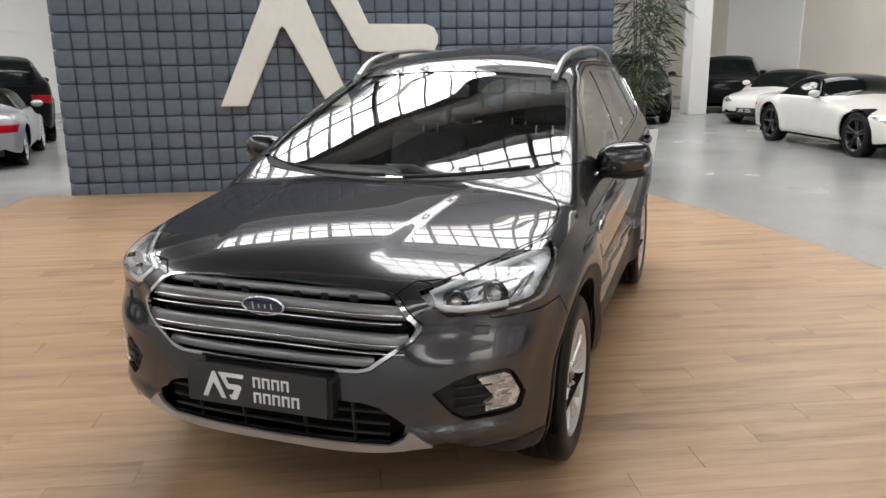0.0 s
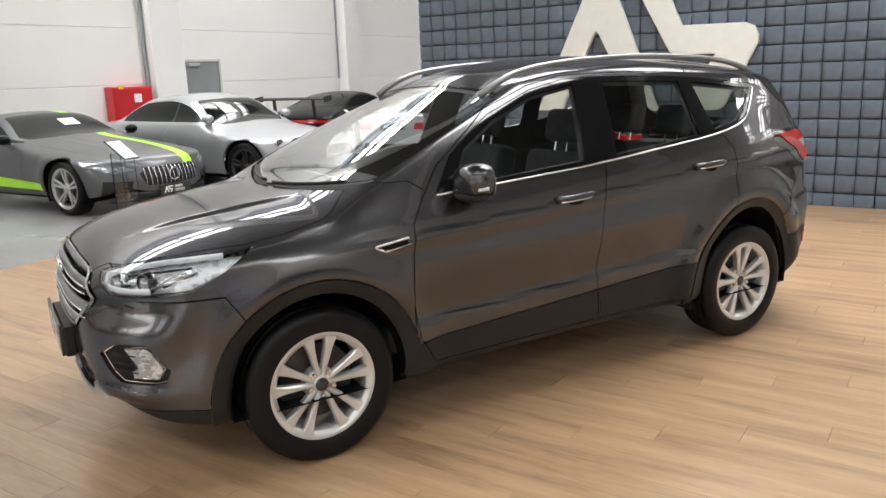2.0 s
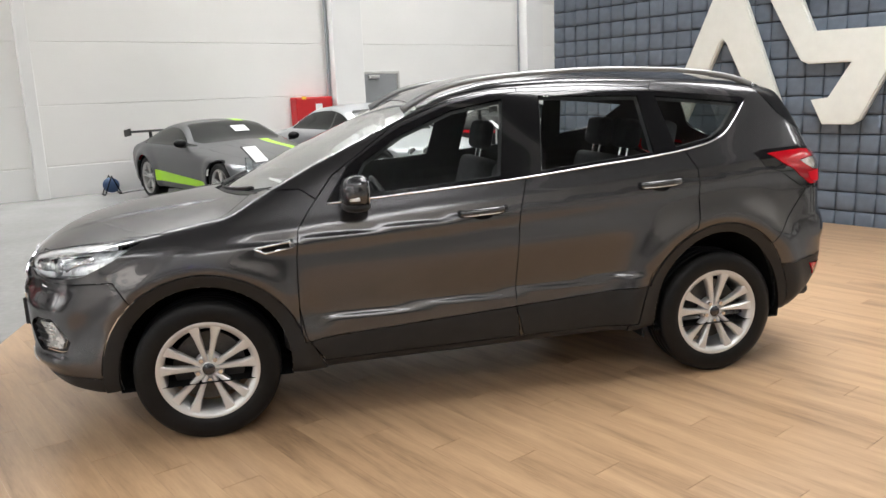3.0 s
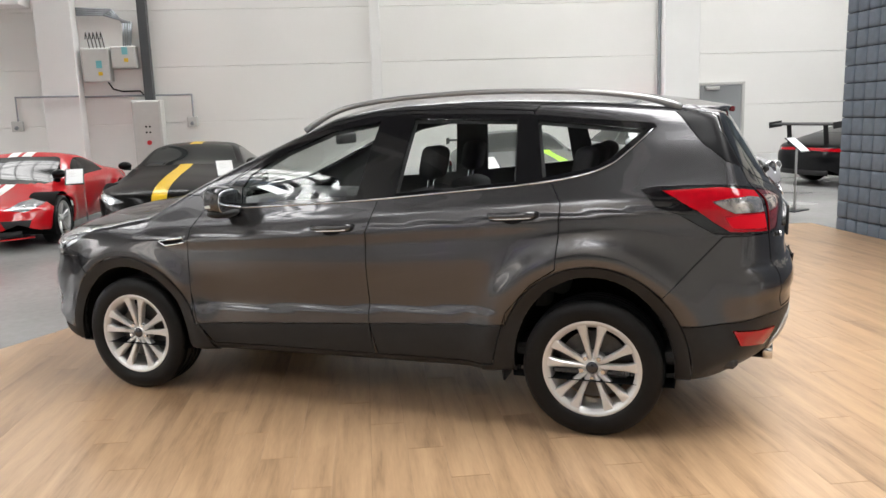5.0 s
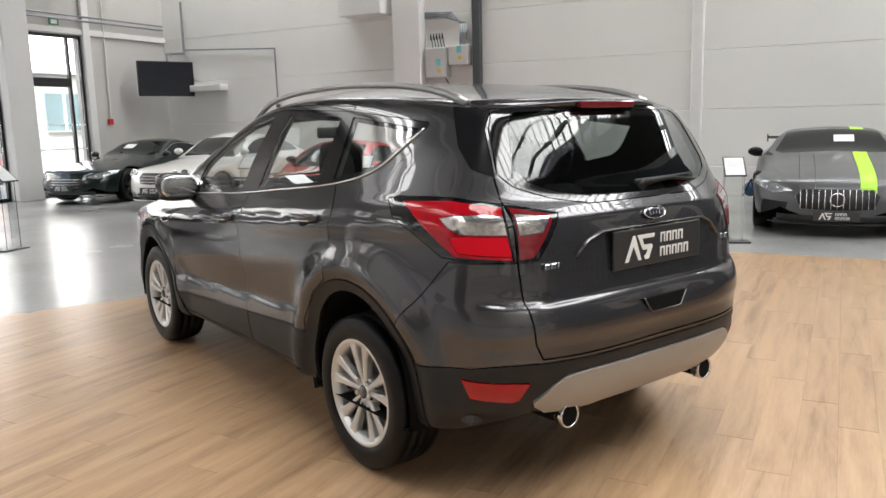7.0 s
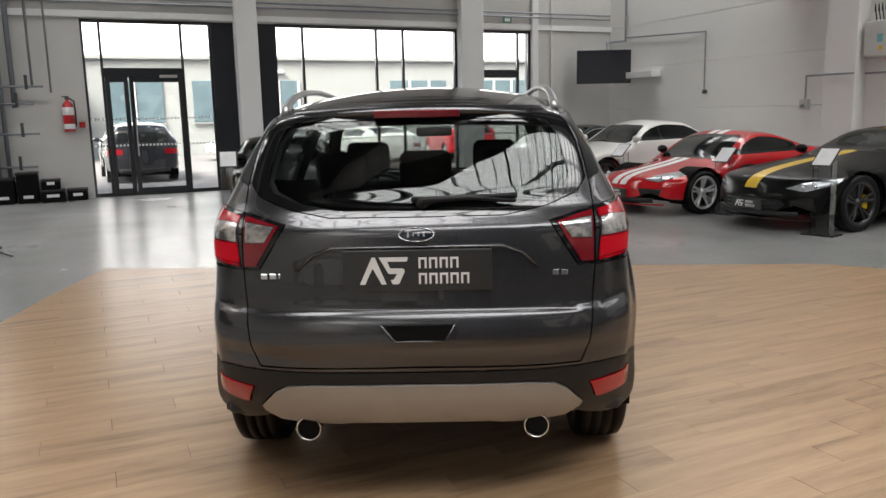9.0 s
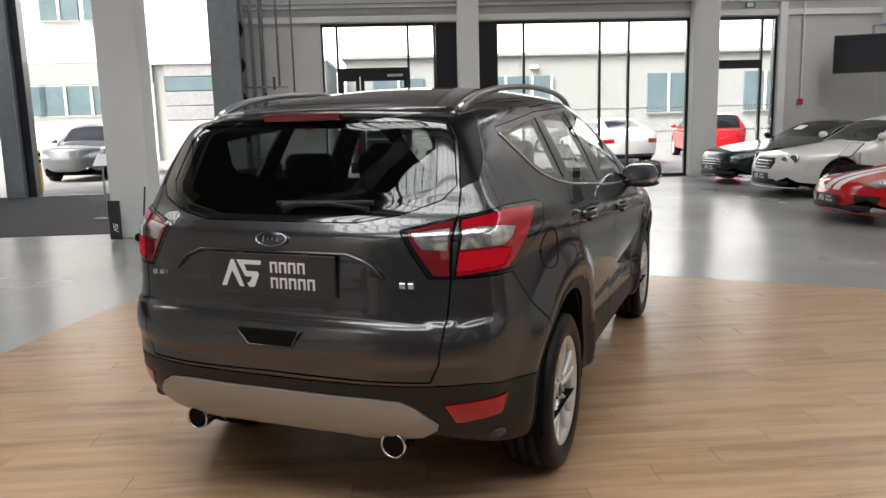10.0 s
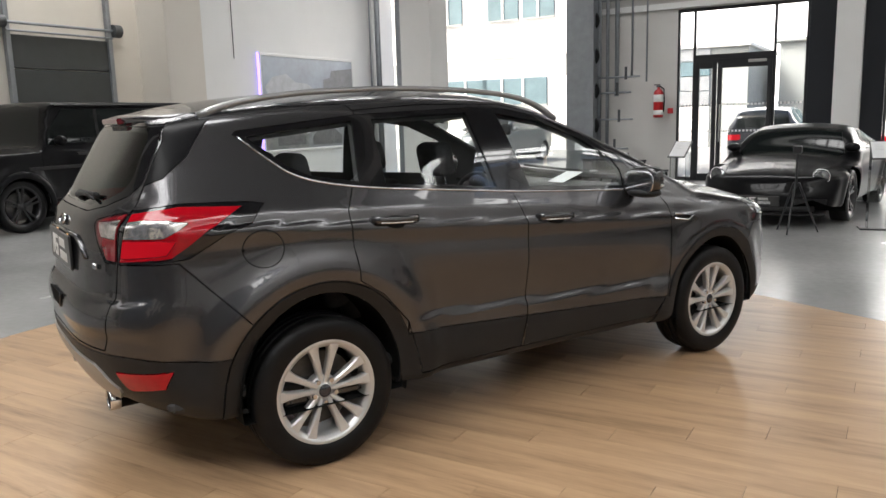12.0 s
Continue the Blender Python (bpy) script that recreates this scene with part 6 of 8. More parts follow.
    for k in range(len(intakes)):
        P("intake_%d" % k, car, M_MESH, "black air intake", "each" if min(x for x, z in intakes[k]) > 0 else "both", "air_intake", gap=0.0, sink=0.012, lip=-0.012)
    P("side_stripe", car, stripe_m, "lime green side stripe", "each", gap=0.002)
    for n, m, lab in (("door", paint_m, ""), (sill, sill_m or M_BLACKPL, ""), ("side_window", M_CARGLASS, "dark side glass"), ("pillar", M_GLOSSBLK, ""), ("head_lamp", M_LAMPCLEAR, "clear head lamp"), ("tail_lamp", M_RED, "red tail lamp")):
        P(n, car, m, lab, "each", gap=0.002, obname=n)
    for sg in (-1, 1):
        for k, y in enumerate((wb / 2, -wb / 2)):
            make_wheel(car, wr, 0.24, wr * 0.74, spokes // 2 if spokes % 2 == 0 else spokes, rim_m or M_ALLOY, pose(sg * (W / 2 - 0.155), y, wr, 0, 0, 0 if sg > 0 else 180), 0.16 if spokes % 2 == 0 else 0.0, None, caliper, 0.036, detail=False)
            bm = lathe(bmesh.new(), [(wr + 0.05, 0.0), (wr + 0.05, 0.36), (0.05, 0.36)], 28)
            for q in [q for q in bm.verts if q.co.z < -wr * 0.5]:
                q.co.z = -wr * 0.5
            part("wheel_housing", bm, M_DARK, car, "", True, pose(sg * (W / 2 - 0.05), y, wr, 0, 0, 180 if sg > 0 else 0))
        bm = bmesh.new()
        bmesh.ops.create_uvsphere(bm, u_segments=16, v_segments=10, radius=1)
        big = 1.25 if boxy else 1.0
        bmesh.ops.scale(bm, vec=(0.105 * big, 0.07, 0.065 * big), verts=bm.verts[:])
        mr = part("door_mirror", bm, mirror_m or paint_m, car, "", True, pose(sg * (s.x_at(y0 - 0.25, belt) + 0.10), y0 - 0.22, belt + 0.06))
        part("mirror_arm", boxm(-0.09, 0.02, -0.02, 0.02, -0.05, 0.0, 0.006), M_BLACKPL, mr, m=pose(0, 0, -0.02, 0, 0, 0 if sg > 0 else 180))
        if trim:
            line = [(y, z) for y, z in pts] + [(ye - 0.02, belt + 0.03)]
            part("window_trim", sweep(bmesh.new(), [(sg * (s.x_at(y, z) + 0.004), y, z) for y, z in line], 0.010, 0.014), M_CHROME, car, "bright window trim", True)
        for fx, fz, r in rounds:
            lm = Matrix.Translation((sg * fx * W / 2, s.y_at(fx * W / 2, fz * H, 1) - 0.008, fz * H)) @ Vector((sg * 0.35, 0.93, 0.12)).to_track_quat("X", "Z").to_matrix().to_4x4()
            rl_ = part("round_lamp", lathe(bmesh.new(), [(r, -0.03), (r, 0.012), (r - 0.008, 0.018), (r - 0.014, 0.010), (r - 0.016, 0.004)], 24), M_CHROME, car, "chrome lamp ring", True, lm)
            part("lamp_lens", lathe(bmesh.new(), [(0.0, 0.012), (r * 0.6, 0.009), (r - 0.014, 0.003)], 24), M_LAMPDARK, rl_, "dark clear lens", True)
        if lamps != "square" and not rounds:
            for dx in (0.66, 0.78):
                bm = bmesh.new()
                bmesh.ops.create_uvsphere(bm, u_segments=14, v_segments=8, radius=0.030)
                z = 0.455 * H
                part("lamp_bulb", bm, M_CHROME, car, "", True, pose(sg * dx * W / 2, s.y_at(dx * W / 2, z, 1) - 0.03, z))
    part("underbody", boxm(-W * 0.36, W * 0.36, -wb / 2 - 0.3, wb / 2 + 0.3, s.shape and 0.17, 0.24, 0.02), M_DARK, car)
    if plate == "front":
        show_plate(car, pose(0, s.y_at(0, (plate_z + 0.05) * H, 1) + 0.02, plate_z * H, 0, 0, 180), 0.50, 0.125)
        part("air_intake", sweep(bmesh.new(), [(x, s.y_at(abs(x), 0.19 * H, 1) - 0.004, 0.19 * H) for x in np.linspace(-W * 0.33, W * 0.33, 13)], 0.03, 0.075), M_MESH, car, "dark lower air intake", True)
        part("front_splitter", sweep(bmesh.new(), [(x, s.y_at(abs(x), 0.145 * H, 1) + 0.01, 0.135 * H) for x in np.linspace(-W * 0.38, W * 0.38, 13)], 0.06, 0.02), M_BLACKPL if sill_m is None else sill_m, car, "", True)
    else:
        if plate == "rear":
            show_plate(car, pose(0, s.y_at(0, 0.5 * H, -1) - 0.012, 0.46 * H, 0, 0, 0), 0.50, 0.125)
        part("rear_diffuser", sweep(bmesh.new(), [(x, s.y_at(abs(x), 0.22 * H, -1) - 0.004, 0.21 * H) for x in np.linspace(-W * 0.34, W * 0.34, 13)], 0.03, 0.10), M_BLACKPL, car, "", True)
    if sheet:
        yy = y1 + (y0 - y1) * 0.38
        zz = ztop(yy) - float(c["crown"](yy)) * sheet ** 2
        slope = math.degrees(math.atan2(ztop(yy - 0.05) - ztop(yy + 0.05), 0.1))
        part("price_sheet", boxm(-0.13, 0.13, -0.10, 0.10, 0.004, 0.006), M_PAPER, car, "white sheet at the windscreen", m=pose(sheet, yy, zz, -slope, 0, 0))
    if ring:
        q = [(0.078 * math.cos(t), s.y_at(0, 0.365 * H, 1) + 0.024, 0.365 * H + 0.078 * math.sin(t)) for t in np.linspace(0, 2 * math.pi, 29)]
        part("grille_ring", sweep(bmesh.new(), q, 0.012, 0.012, (0, 1, 0)), M_CHROME, car, "chrome ring on the grille", True)
    if wing:
        zw = wing
        wg = part("rear_wing", boxm(-W * 0.46, W * 0.46, -0.16, 0.12, -0.012, 0.012, 0.008), M_BLACKPL, car, "black rear wing", m=pose(0, -hl + 0.16, zw, 6, 0, 0))
        for sg in (-1, 1):
            part("wing_post", boxm(-0.012, 0.012, -0.05, 0.05, -zw + tail * 0.97, 0.0, 0.004), M_BLACKPL, wg, m=pose(sg * W * 0.26, 0, 0))
            part("wing_plate", boxm(-0.008, 0.008, -0.17, 0.14, -0.07, 0.05, 0.004), M_BLACKPL, wg, m=pose(sg * W * 0.46, 0, 0))
    if extra:
        extra(car, s, L, W, H)
    return car


P_RED = paint("bright_red_paint", (0.50, 0.008, 0.014))
P_BLACK = paint("black_paint", (0.006, 0.006, 0.007), coat=0.2)
P_BLACKMAT = paint("deep_black_paint", (0.005, 0.005, 0.005), 0, 0.3, 0.2)
P_GREEN = paint("dark_green_paint", (0.008, 0.017, 0.016), 0.3)
P_WHITE = paint("white_paint", (0.74, 0.73, 0.70))
P_SILVER = paint("silver_paint", (0.40, 0.41, 0.43), 0.45, 0.34, 0.7)
P_LSILVER = paint("light_silver_paint", (0.42, 0.43, 0.45), 0.5, 0.32)
P_MATGREY = paint("matt_grey_paint", (0.125, 0.128, 0.134), 0.5, 0.38, 0.3)
P_LIME = mat("lime_green_film", (0.42, 0.80, 0.03), 0.4, 0, 0.05, 6, 100)
P_BLUE = paint("deep_blue_paint", (0.010, 0.018, 0.16), 0.3)
G_WIDE = ((0, .42), (.42, .42), (.50, .36), (.40, .26), (0, .25))
G_OVAL = ((0, .40), (.36, .40), (.44, .33), (.36, .24), (0, .22))
G_LOW = ((0, .34), (.46, .33), (.52, .28), (.42, .22), (0, .21))


def upright_bars(car, s, L, W, H, n=13, z0=.26, z1=.415, hw=.40, m=None):
    for k in range(n):
        x = (-hw + 2 * hw * k / (n - 1)) * W / 2
        part("grille_bar", sweep(bmesh.new(), [(x, s.y_at(abs(x), z * H, 1) + 0.008, z * H) for z in np.linspace(z0, z1, 5)], 0.012, 0.02, (0, 1, 0)), m or M_CHROME, car, "", True)


def level_bars(car, s, L, W, H, zs=(.29, .33, .37, .41), hw=.36, m=None):
    for z in zs:
        part("grille_bar", sweep(bmesh.new(), [(x, s.y_at(abs(x), z * H, 1) + 0.008, z * H) for x in np.linspace(-hw * W / 2, hw * W / 2, 9)], 0.016, 0.016), m or M_CHROME, car, "", True)


def mesh_grille(car, s, L, W, H):
    bm = bmesh.new()
    hw = 0.41 * W / 2
    for k in range(-22, 23):
        for sg in (-1, 1):
            q = [(k * 0.044 + sg * (z - 0.365) * 0.62 * H, z) for z in np.linspace(.28, .45, 9)]
            q = [(x, s.y_at(abs(x), z * H, 1) + 0.006, z * H) for x, z in q if abs(x) < hw]
            if len(q) > 1:
                sweep(bm, q, 0.008, 0.009)
    tagged(part("grille_lattice", bm, M_CHROME, car, "bright crossed grille bars"), kind="stuff")
    part("grille_post", sweep(bmesh.new(), [(0, s.y_at(0, z * H, 1) + 0.012, z * H) for z in (.25, .35, .45)], 0.02, 0.02, (0, 1, 0)), M_CHROME, car, "", True)


make_car("sports_coupe", "very dark green grand touring coupe by the window", "gt", 8.65, 11.80, 190, (4.70, 1.90, 1.28), P_GREEN, 2.74, 0.35, grille=G_WIDE, extra=lambda *a: level_bars(*a), lamps="slim", trim=True, rim_m=M_DARKALLOY, sheet=0.2)
make_car("sports_coupe", "white two-door coupe with dark wheels on show", "sedan", 8.45, 8.80, 183, (4.65, 1.80, 1.39), P_WHITE, 2.72, 0.33, rim_m=M_DARKALLOY, grille=((0, .50), (.30, .50), (.36, .44), (.30, .36), (0, .35)), extra=lambda *a: level_bars(*a, zs=(.38, .42, .46), hw=.28), sill_m=P_WHITE, rounds=((.53, .475, .072), (.70, .485, .088)), lamps="square", intakes=(((0, .235), (.40, .235), (.46, .20), (.36, .145), (0, .14)), ((.50, .235), (.60, .235), (.84, .175), (.80, .155), (.62, .16))))
make_car("sports_car", "bright red mid-engined sports car with white stripes", "mid", 7.65, 5.33, 181, (4.48, 1.92, 1.23), P_RED, 2.60, 0.33, stripe=(0.03, 0.17), stripe_m=M_WHITE, lamps="slim", grille=((0.44, .335), (.78, .325), (.74, .235), (.52, .215)), sill_m=P_RED, mirror_m=P_BLACK)
make_car("sports_coupe", "gloss black grand tourer with yellow stripe", "gt", 8.05, 2.95, 180, (4.62, 1.94, 1.28), P_BLACKMAT, 2.72, 0.36, rim_m=M_DARKALLOY, caliper=M_YELLOW, stripe=(0.0, 0.10), stripe_m=M_YELLOW, grille=G_LOW, lamps="slim", extra=lambda *a: level_bars(*a, zs=(.24, .28, .32), hw=.40, m=M_DARKALLOY), intakes=(((.56, .33), (.80, .36), (.82, .22), (.62, .19)),))
make_car("sports_coupe", "matt grey coupe with lime green stripes", "gt", 8.45, -2.50, 183, (4.55, 1.98, 1.29), P_MATGREY, 2.63, 0.35, rim_m=M_SATIN, plate_z=0.165, stripe=(0.24, 0.42), stripe_m=P_LIME, stripe_out=True, grille=((0, .46), (.38, .455), (.46, .39), (.40, .275), (0, .265)), lamps="slim", wing=1.10, extra=lambda *a: upright_bars(*a, z0=.275, z1=.45), mirror_m=P_BLACK, ring=True, sheet=-0.15, intakes=(((.54, .33), (.84, .345), (.86, .20), (.60, .18)), ((0, .225), (.46, .215), (.44, .165), (0, .16))))
make_car("luxury_coupe", "silver two-door luxury coupe with mesh grille", "sedan", 7.78, -4.85, 182, (4.85, 1.95, 1.45), P_SILVER, 2.85, 0.37, rim_m=M_DARKALLOY, caliper=M_REDBOX, grille=((0, .46), (.42, .45), (.50, .38), (.44, .27), (0, .26)), lamps="square", extra=mesh_grille, sill_m=P_SILVER, trim=True, sheet=0.25, rounds=((.64, .485, .100), (.83, .50, .066), (.74, .30, .062)), intakes=(((0, .225), (.50, .225), (.56, .19), (.46, .155), (0, .15)), ((.62, .335), (.86, .345), (.84, .25), (.66, .25))))
make_car("sports_coupe", "black coupe with tall rear wing, tail to the hall", "rear", 9.95, -10.5, -80, (4.55, 1.90, 1.30), P_BLACK, 2.46, 0.35, rim_m=M_DARKALLOY, wing=1.20, plate="none", tails=[(0, .58), (0, .54), (.9, .52), (.92, .57)])
make_car("roadster", "light silver roadster with black soft top", "open", 7.40, -10.25, -75, (4.05, 1.74, 1.29), P_LSILVER, 2.45, 0.32, top_m=P_BLACKMAT, plate="rear", sill_m=P_LSILVER, tails=[(.52, .56), (.50, .46), (.93, .46), (.95, .55)])
make_car("suv", "large black four-wheel-drive car parked behind", "suv", 8.95, -14.55, -65, (5.0, 2.05, 1.87), P_BLACK, 2.92, 0.40, plate="none", details=False)
make_car("sports_coupe", "deep blue car half hidden by the padded wall", "sedan", 4.75, -10.9, -82, (4.6, 1.85, 1.40), P_BLUE, 2.8, 0.35, plate="none", details=False)
make_car("convertible", "white open sports car with black rims", "open", -8.23, -8.71, 90, (4.57, 1.94, 1.30), P_WHITE, 2.67, 0.36, rim_m=M_DARKALLOY, top_m=M_CARGLASS, lamps="slim", grille=G_LOW, sill_m=P_WHITE)
make_car("sports_car", "white sports car with black lower bumper", "rear", -10.4, -14.85, 35, (4.40, 1.85, 1.29), P_WHITE, 2.45, 0.34, top_m=P_BLACKMAT, lamps="slim", grille=((0, .26), (.70, .25), (.74, .19), (0, .18)), sill_m=P_BLACKMAT)
make_car("suv", "black off-road car facing the hall behind plants", "suv", -6.6, -16.4, 75, (4.9, 2.0, 1.75), P_BLACK, 2.95, 0.38, grille=G_WIDE, lamps="slim", details=False)
make_car("sedan", "black saloon parked at the back wall", "suv", -11.0, -19.6, 60, (4.9, 1.95, 1.66), P_BLACK, 2.9, 0.36, plate="none", details=False)
make_car("sports_coupe", "black coupe parked beside the white convertible", "gt", -11.3, -9.9, 85, (4.6, 1.9, 1.32), P_BLACK, 2.7, 0.35, plate="none", details=False)
make_car("sports_coupe", "gloss black rear-engined coupe by the glass door", "rear", 1.08, 8.85, 263, (4.52, 1.90, 1.30), P_BLACK, 2.45, 0.35, rim_m=M_DARKALLOY, lamps="square", rounds=((.70, .50, .105),), grille=((.42, .30), (.80, .28), (.78, .20), (.45, .19)))


def off_road_extra(car, s, L, W, H):
    hl = L / 2
    for sg in (-1, 1):
        part("side_strip", boxm(-0.012, 0.014, -hl * 0.62, hl * 0.55, 0.47 * H, 0.495 * H, 0.006), M_BLACKPL, car, m=pose(sg * s.x_at(0, 0.48 * H), 0, 0))
        part("running_board", boxm(-0.10, 0.10, -0.95, 0.85, 0.33, 0.39, 0.015), M_STEELGREY, car, "brushed metal running board", m=pose(sg * (W / 2 - 0.02), 0, 0))
        for y in (0.35, -0.60):
            part("door_handle", boxm(-0.02, 0.03, -0.09, 0.09, -0.02, 0.02, 0.01), M_BLACKPL, car, m=pose(sg * s.x_at(y, 0.58 * H), y, 0.58 * H))
        part("roof_gutter", boxm(-0.02, 0.02, -hl * 0.94, hl * 0.30, -0.015, 0.015, 0.006), P_BLACK, car, m=pose(sg * (s.x_at(0, 0.955 * H) + 0.012), 0, 0.965 * H))
        part("arch_flare", sweep(bmesh.new(), [(sg * (W / 2 + 0.01), 1.42 + 0.47 * math.cos(a), 0.40 + 0.47 * math.sin(a)) for a in np.linspace(-0.2, math.pi + 0.2, 15)], 0.10, 0.05, (1, 0, 0)), P_BLACK, car, "", True)
        part("arch_flare", sweep(bmesh.new(), [(sg * (W / 2 + 0.01), -1.42 + 0.47 * math.cos(a), 0.40 + 0.47 * math.sin(a)) for a in np.linspace(-0.2, math.pi + 0.2, 15)], 0.10, 0.05, (1, 0, 0)), P_BLACK, car, "", True)
    part("spare_wheel", lathe(bmesh.new(), [(0.0, 0.12), (0.30, 0.12), (0.36, 0.08), (0.37, 0.0), (0.0, 0.0)], 36), P_BLACK, car, "", True, pose(0, -hl - 0.01, 0.52 * H, 0, 0, -90))


make_car("off_road_car", "black boxy off-road car near the shutter", "box", -9.75, 3.92, -88, (4.62, 1.86, 1.95), P_BLACK, 2.85, 0.40, rim_m=M_DARKALLOY, lamps="square", grille=((0, .53), (.44, .53), (.44, .42), (0, .42)), extra=off_road_extra, plate="none")
for _k, (_n, _l, _t, _u, _v, _h, _s, _p, _w) in enumerate((
        ("suv", "dark grey estate parked outside the glass door", "suv", -0.8, 19.6, 92, (4.8, 1.9, 1.62), paint("outdoor_dark_paint", (0.03, 0.033, 0.04), 0.4), 2.8),
        ("saloon", "white saloon parked in the yard", "sedan", 2.8, 20.6, 88, (4.8, 1.85, 1.43), P_WHITE, 2.85),
        ("saloon", "white fastback parked in the yard", "gt", 6.5, 20.3, 94, (4.9, 1.92, 1.43), P_WHITE, 2.9),
        ("hatchback", "red hatchback parked in the yard", "suv", 10.3, 21.2, 80, (4.2, 1.78, 1.52), P_RED, 2.6),
        ("suv", "grey car parked beyond the gate", "suv", -9.5, 20.1, 266, (4.7, 1.88, 1.66), paint("outdoor_grey_paint", (0.10, 0.11, 0.12), 0.4), 2.75),
        ("saloon", "silver saloon in the second parking row", "sedan", 4.6, 28.5, 180, (4.7, 1.82, 1.44), P_LSILVER, 2.8))):
    make_car(_n, _l, _t, _u, _v, _h, _s, _p, _w, 0.33, step=0.09, plate="none", details=False, group="cars in the yard", base=-0.02, lamps="square" if _t == "box" else "slim", sill_m=_p)

# ---- things along the walls and on the floor ----
def tube(path, r, seg=8):
    bm = bmesh.new()
    pts = [Vector(p) for p in path]
    for a, b in zip(pts, pts[1:]):
        rod(bm, a, b, r, seg)
    for p in pts[1:-1]:
        bmesh.ops.create_uvsphere(bm, u_segments=seg, v_segments=6, radius=r, matrix=Matrix.Translation(p))
    return bm


def standing(name, bm, material, label, category, smooth=False, group=""):
    ob = link_bm(name, bm, material, smooth)
    ob.matrix_world = HALL
    return tagged(ob, label, category, group)


# east wall
grey = thing("door_2", "grey steel side door in white wall", "door", HALL, kind="structure")
part("door_leaf", boxm(UE - 0.035, UE - 0.002, -7.92, -7.00, 0.02, 2.04, 0.006), M_GREYDOOR, grey)
part("door_frame", boxm(UE - 0.045, UE - 0.003, -7.99, -6.93, 2.045, 2.10, 0.006), M_BOXGREY, grey)
for v in (-7.99, -6.99):
    part("door_frame", boxm(UE - 0.045, UE - 0.003, v, v + 0.06, 0.0, 2.045, 0.006), M_BOXGREY, grey)
part("door_closer", boxm(UE - 0.10, UE - 0.036, -7.40, -7.10, 1.94, 2.01, 0.01), M_SATIN, grey)
rb = thing("hydrant_cabinet", "red fire hose cabinet on white wall", "cabinet", HALL)
part("body", boxm(UE - 0.26, UE - 0.001, -6.01, -5.13, 0.92, 1.585, 0.012), M_REDBOX, rb)
part("door", boxm(UE - 0.275, UE - 0.262, -5.98, -5.16, 0.95, 1.555, 0.006), M_REDBOX, rb)
part("sticker", boxm(UE - 0.278, UE - 0.2755, -5.74, -5.58, 1.28, 1.44), M_WHITE, rb, "white picture sticker")
part("sticker", boxm(UE - 0.278, UE - 0.2755, -5.36, -5.26, 1.54, 1.60), M_YELLOW, rb, "yellow sticker")
for v0, v1, z0, z1, door in ((5.00, 5.52, 2.435, 3.08, True), (4.50, 4.96, 2.68, 3.10, True)):
    cb = thing("switch_box", "light grey electric switch box", "switch box", HALL, "switch boxes")
    part("body", boxm(UE - 0.22, UE - 0.001, v0, v1, z0, z1, 0.012), M_BOXGREY, cb)
    part("lid", boxm(UE - 0.235, UE - 0.222, v0 + 0.02, v1 - 0.02, z0 + 0.02, z1 - 0.02, 0.006), M_BOXGREY, cb)
    part("label_plate", boxm(UE - 0.238, UE - 0.2355, v0 + 0.14, v0 + 0.25, z0 + 0.26, z0 + 0.40), mat("cyan_label", (0.15, 0.45, 0.50), 0.5), cb)
    part("warning_plate", boxm(UE - 0.238, UE - 0.2355, v0 + 0.14, v0 + 0.22, z0 + 0.12, z0 + 0.19), M_YELLOW, cb)
tb = thing("switch_cabinet", "tall light grey distribution cabinet at the wall", "cabinet", HALL)
part("body", boxm(UE - 0.30, UE - 0.001, 4.10, 4.65, 0.0, 2.06, 0.012), M_BOXGREY, tb)
part("door", boxm(UE - 0.315, UE - 0.302, 4.13, 4.62, 0.05, 2.03, 0.006), M_BOXGREY, tb)
for v, z in ((4.40, 1.55), (4.33, 1.55), (4.40, 1.44), (4.33, 1.44)):
    part("button", rod(bmesh.new(), (UE - 0.335, v, z), (UE - 0.316, v, z), 0.018, 12), M_DARK, tb)
part("main_switch", rod(bmesh.new(), (UE - 0.35, 4.36, 1.24), (UE - 0.316, 4.36, 1.24), 0.045, 14), M_REDBOX, tb, "red and yellow main switch")
standing("cable_duct", boxm(UE - 0.16, UE - 0.001, 4.25, 4.42, 2.07, ROOF - 0.1, 0.008), M_DUCT, "dark vertical cable duct on the wall", "duct")
ht = tube([(UE - 0.06, 6.88, 1.72), (UE - 0.06, 6.88, 2.19), (UE - 0.06, 6.32, 2.185)], 0.018)
standing("conduit", ht, M_STEELGREY, "thin grey cable conduit on the wall", "pipe", group="wall conduits")
standing("conduit", tube([(UE - 0.33, 6.30, 2.18), (UE - 0.33, 5.60, 2.17)], 0.018), M_STEELGREY, "thin grey cable conduit on the column", "pipe", group="wall conduits")
standing("conduit", tube([(UE - 0.05, 5.58, 2.165), (UE - 0.05, 3.54, 2.155), (UE - 0.05, 3.54, 1.70)], 0.018), M_STEELGREY, "thin grey cable conduit on the wall", "pipe", group="wall conduits")
for k in range(4):
    standing("cable_pipe", tube([(UE - 0.05 - 0.03 * k, 4.75 - 0.05 * k, 3.10), (UE - 0.06, 4.72 - 0.05 * k, 3.55), (UE - 0.06, 4.92 + 0.05 * k, 3.80 - 0.03 * k), (UE - 0.06, 5.58, 3.84 - 0.04 * k)], 0.022), M_STEELGREY, "bent grey cable pipe above the switch box", "pipe", True, "cable pipes")
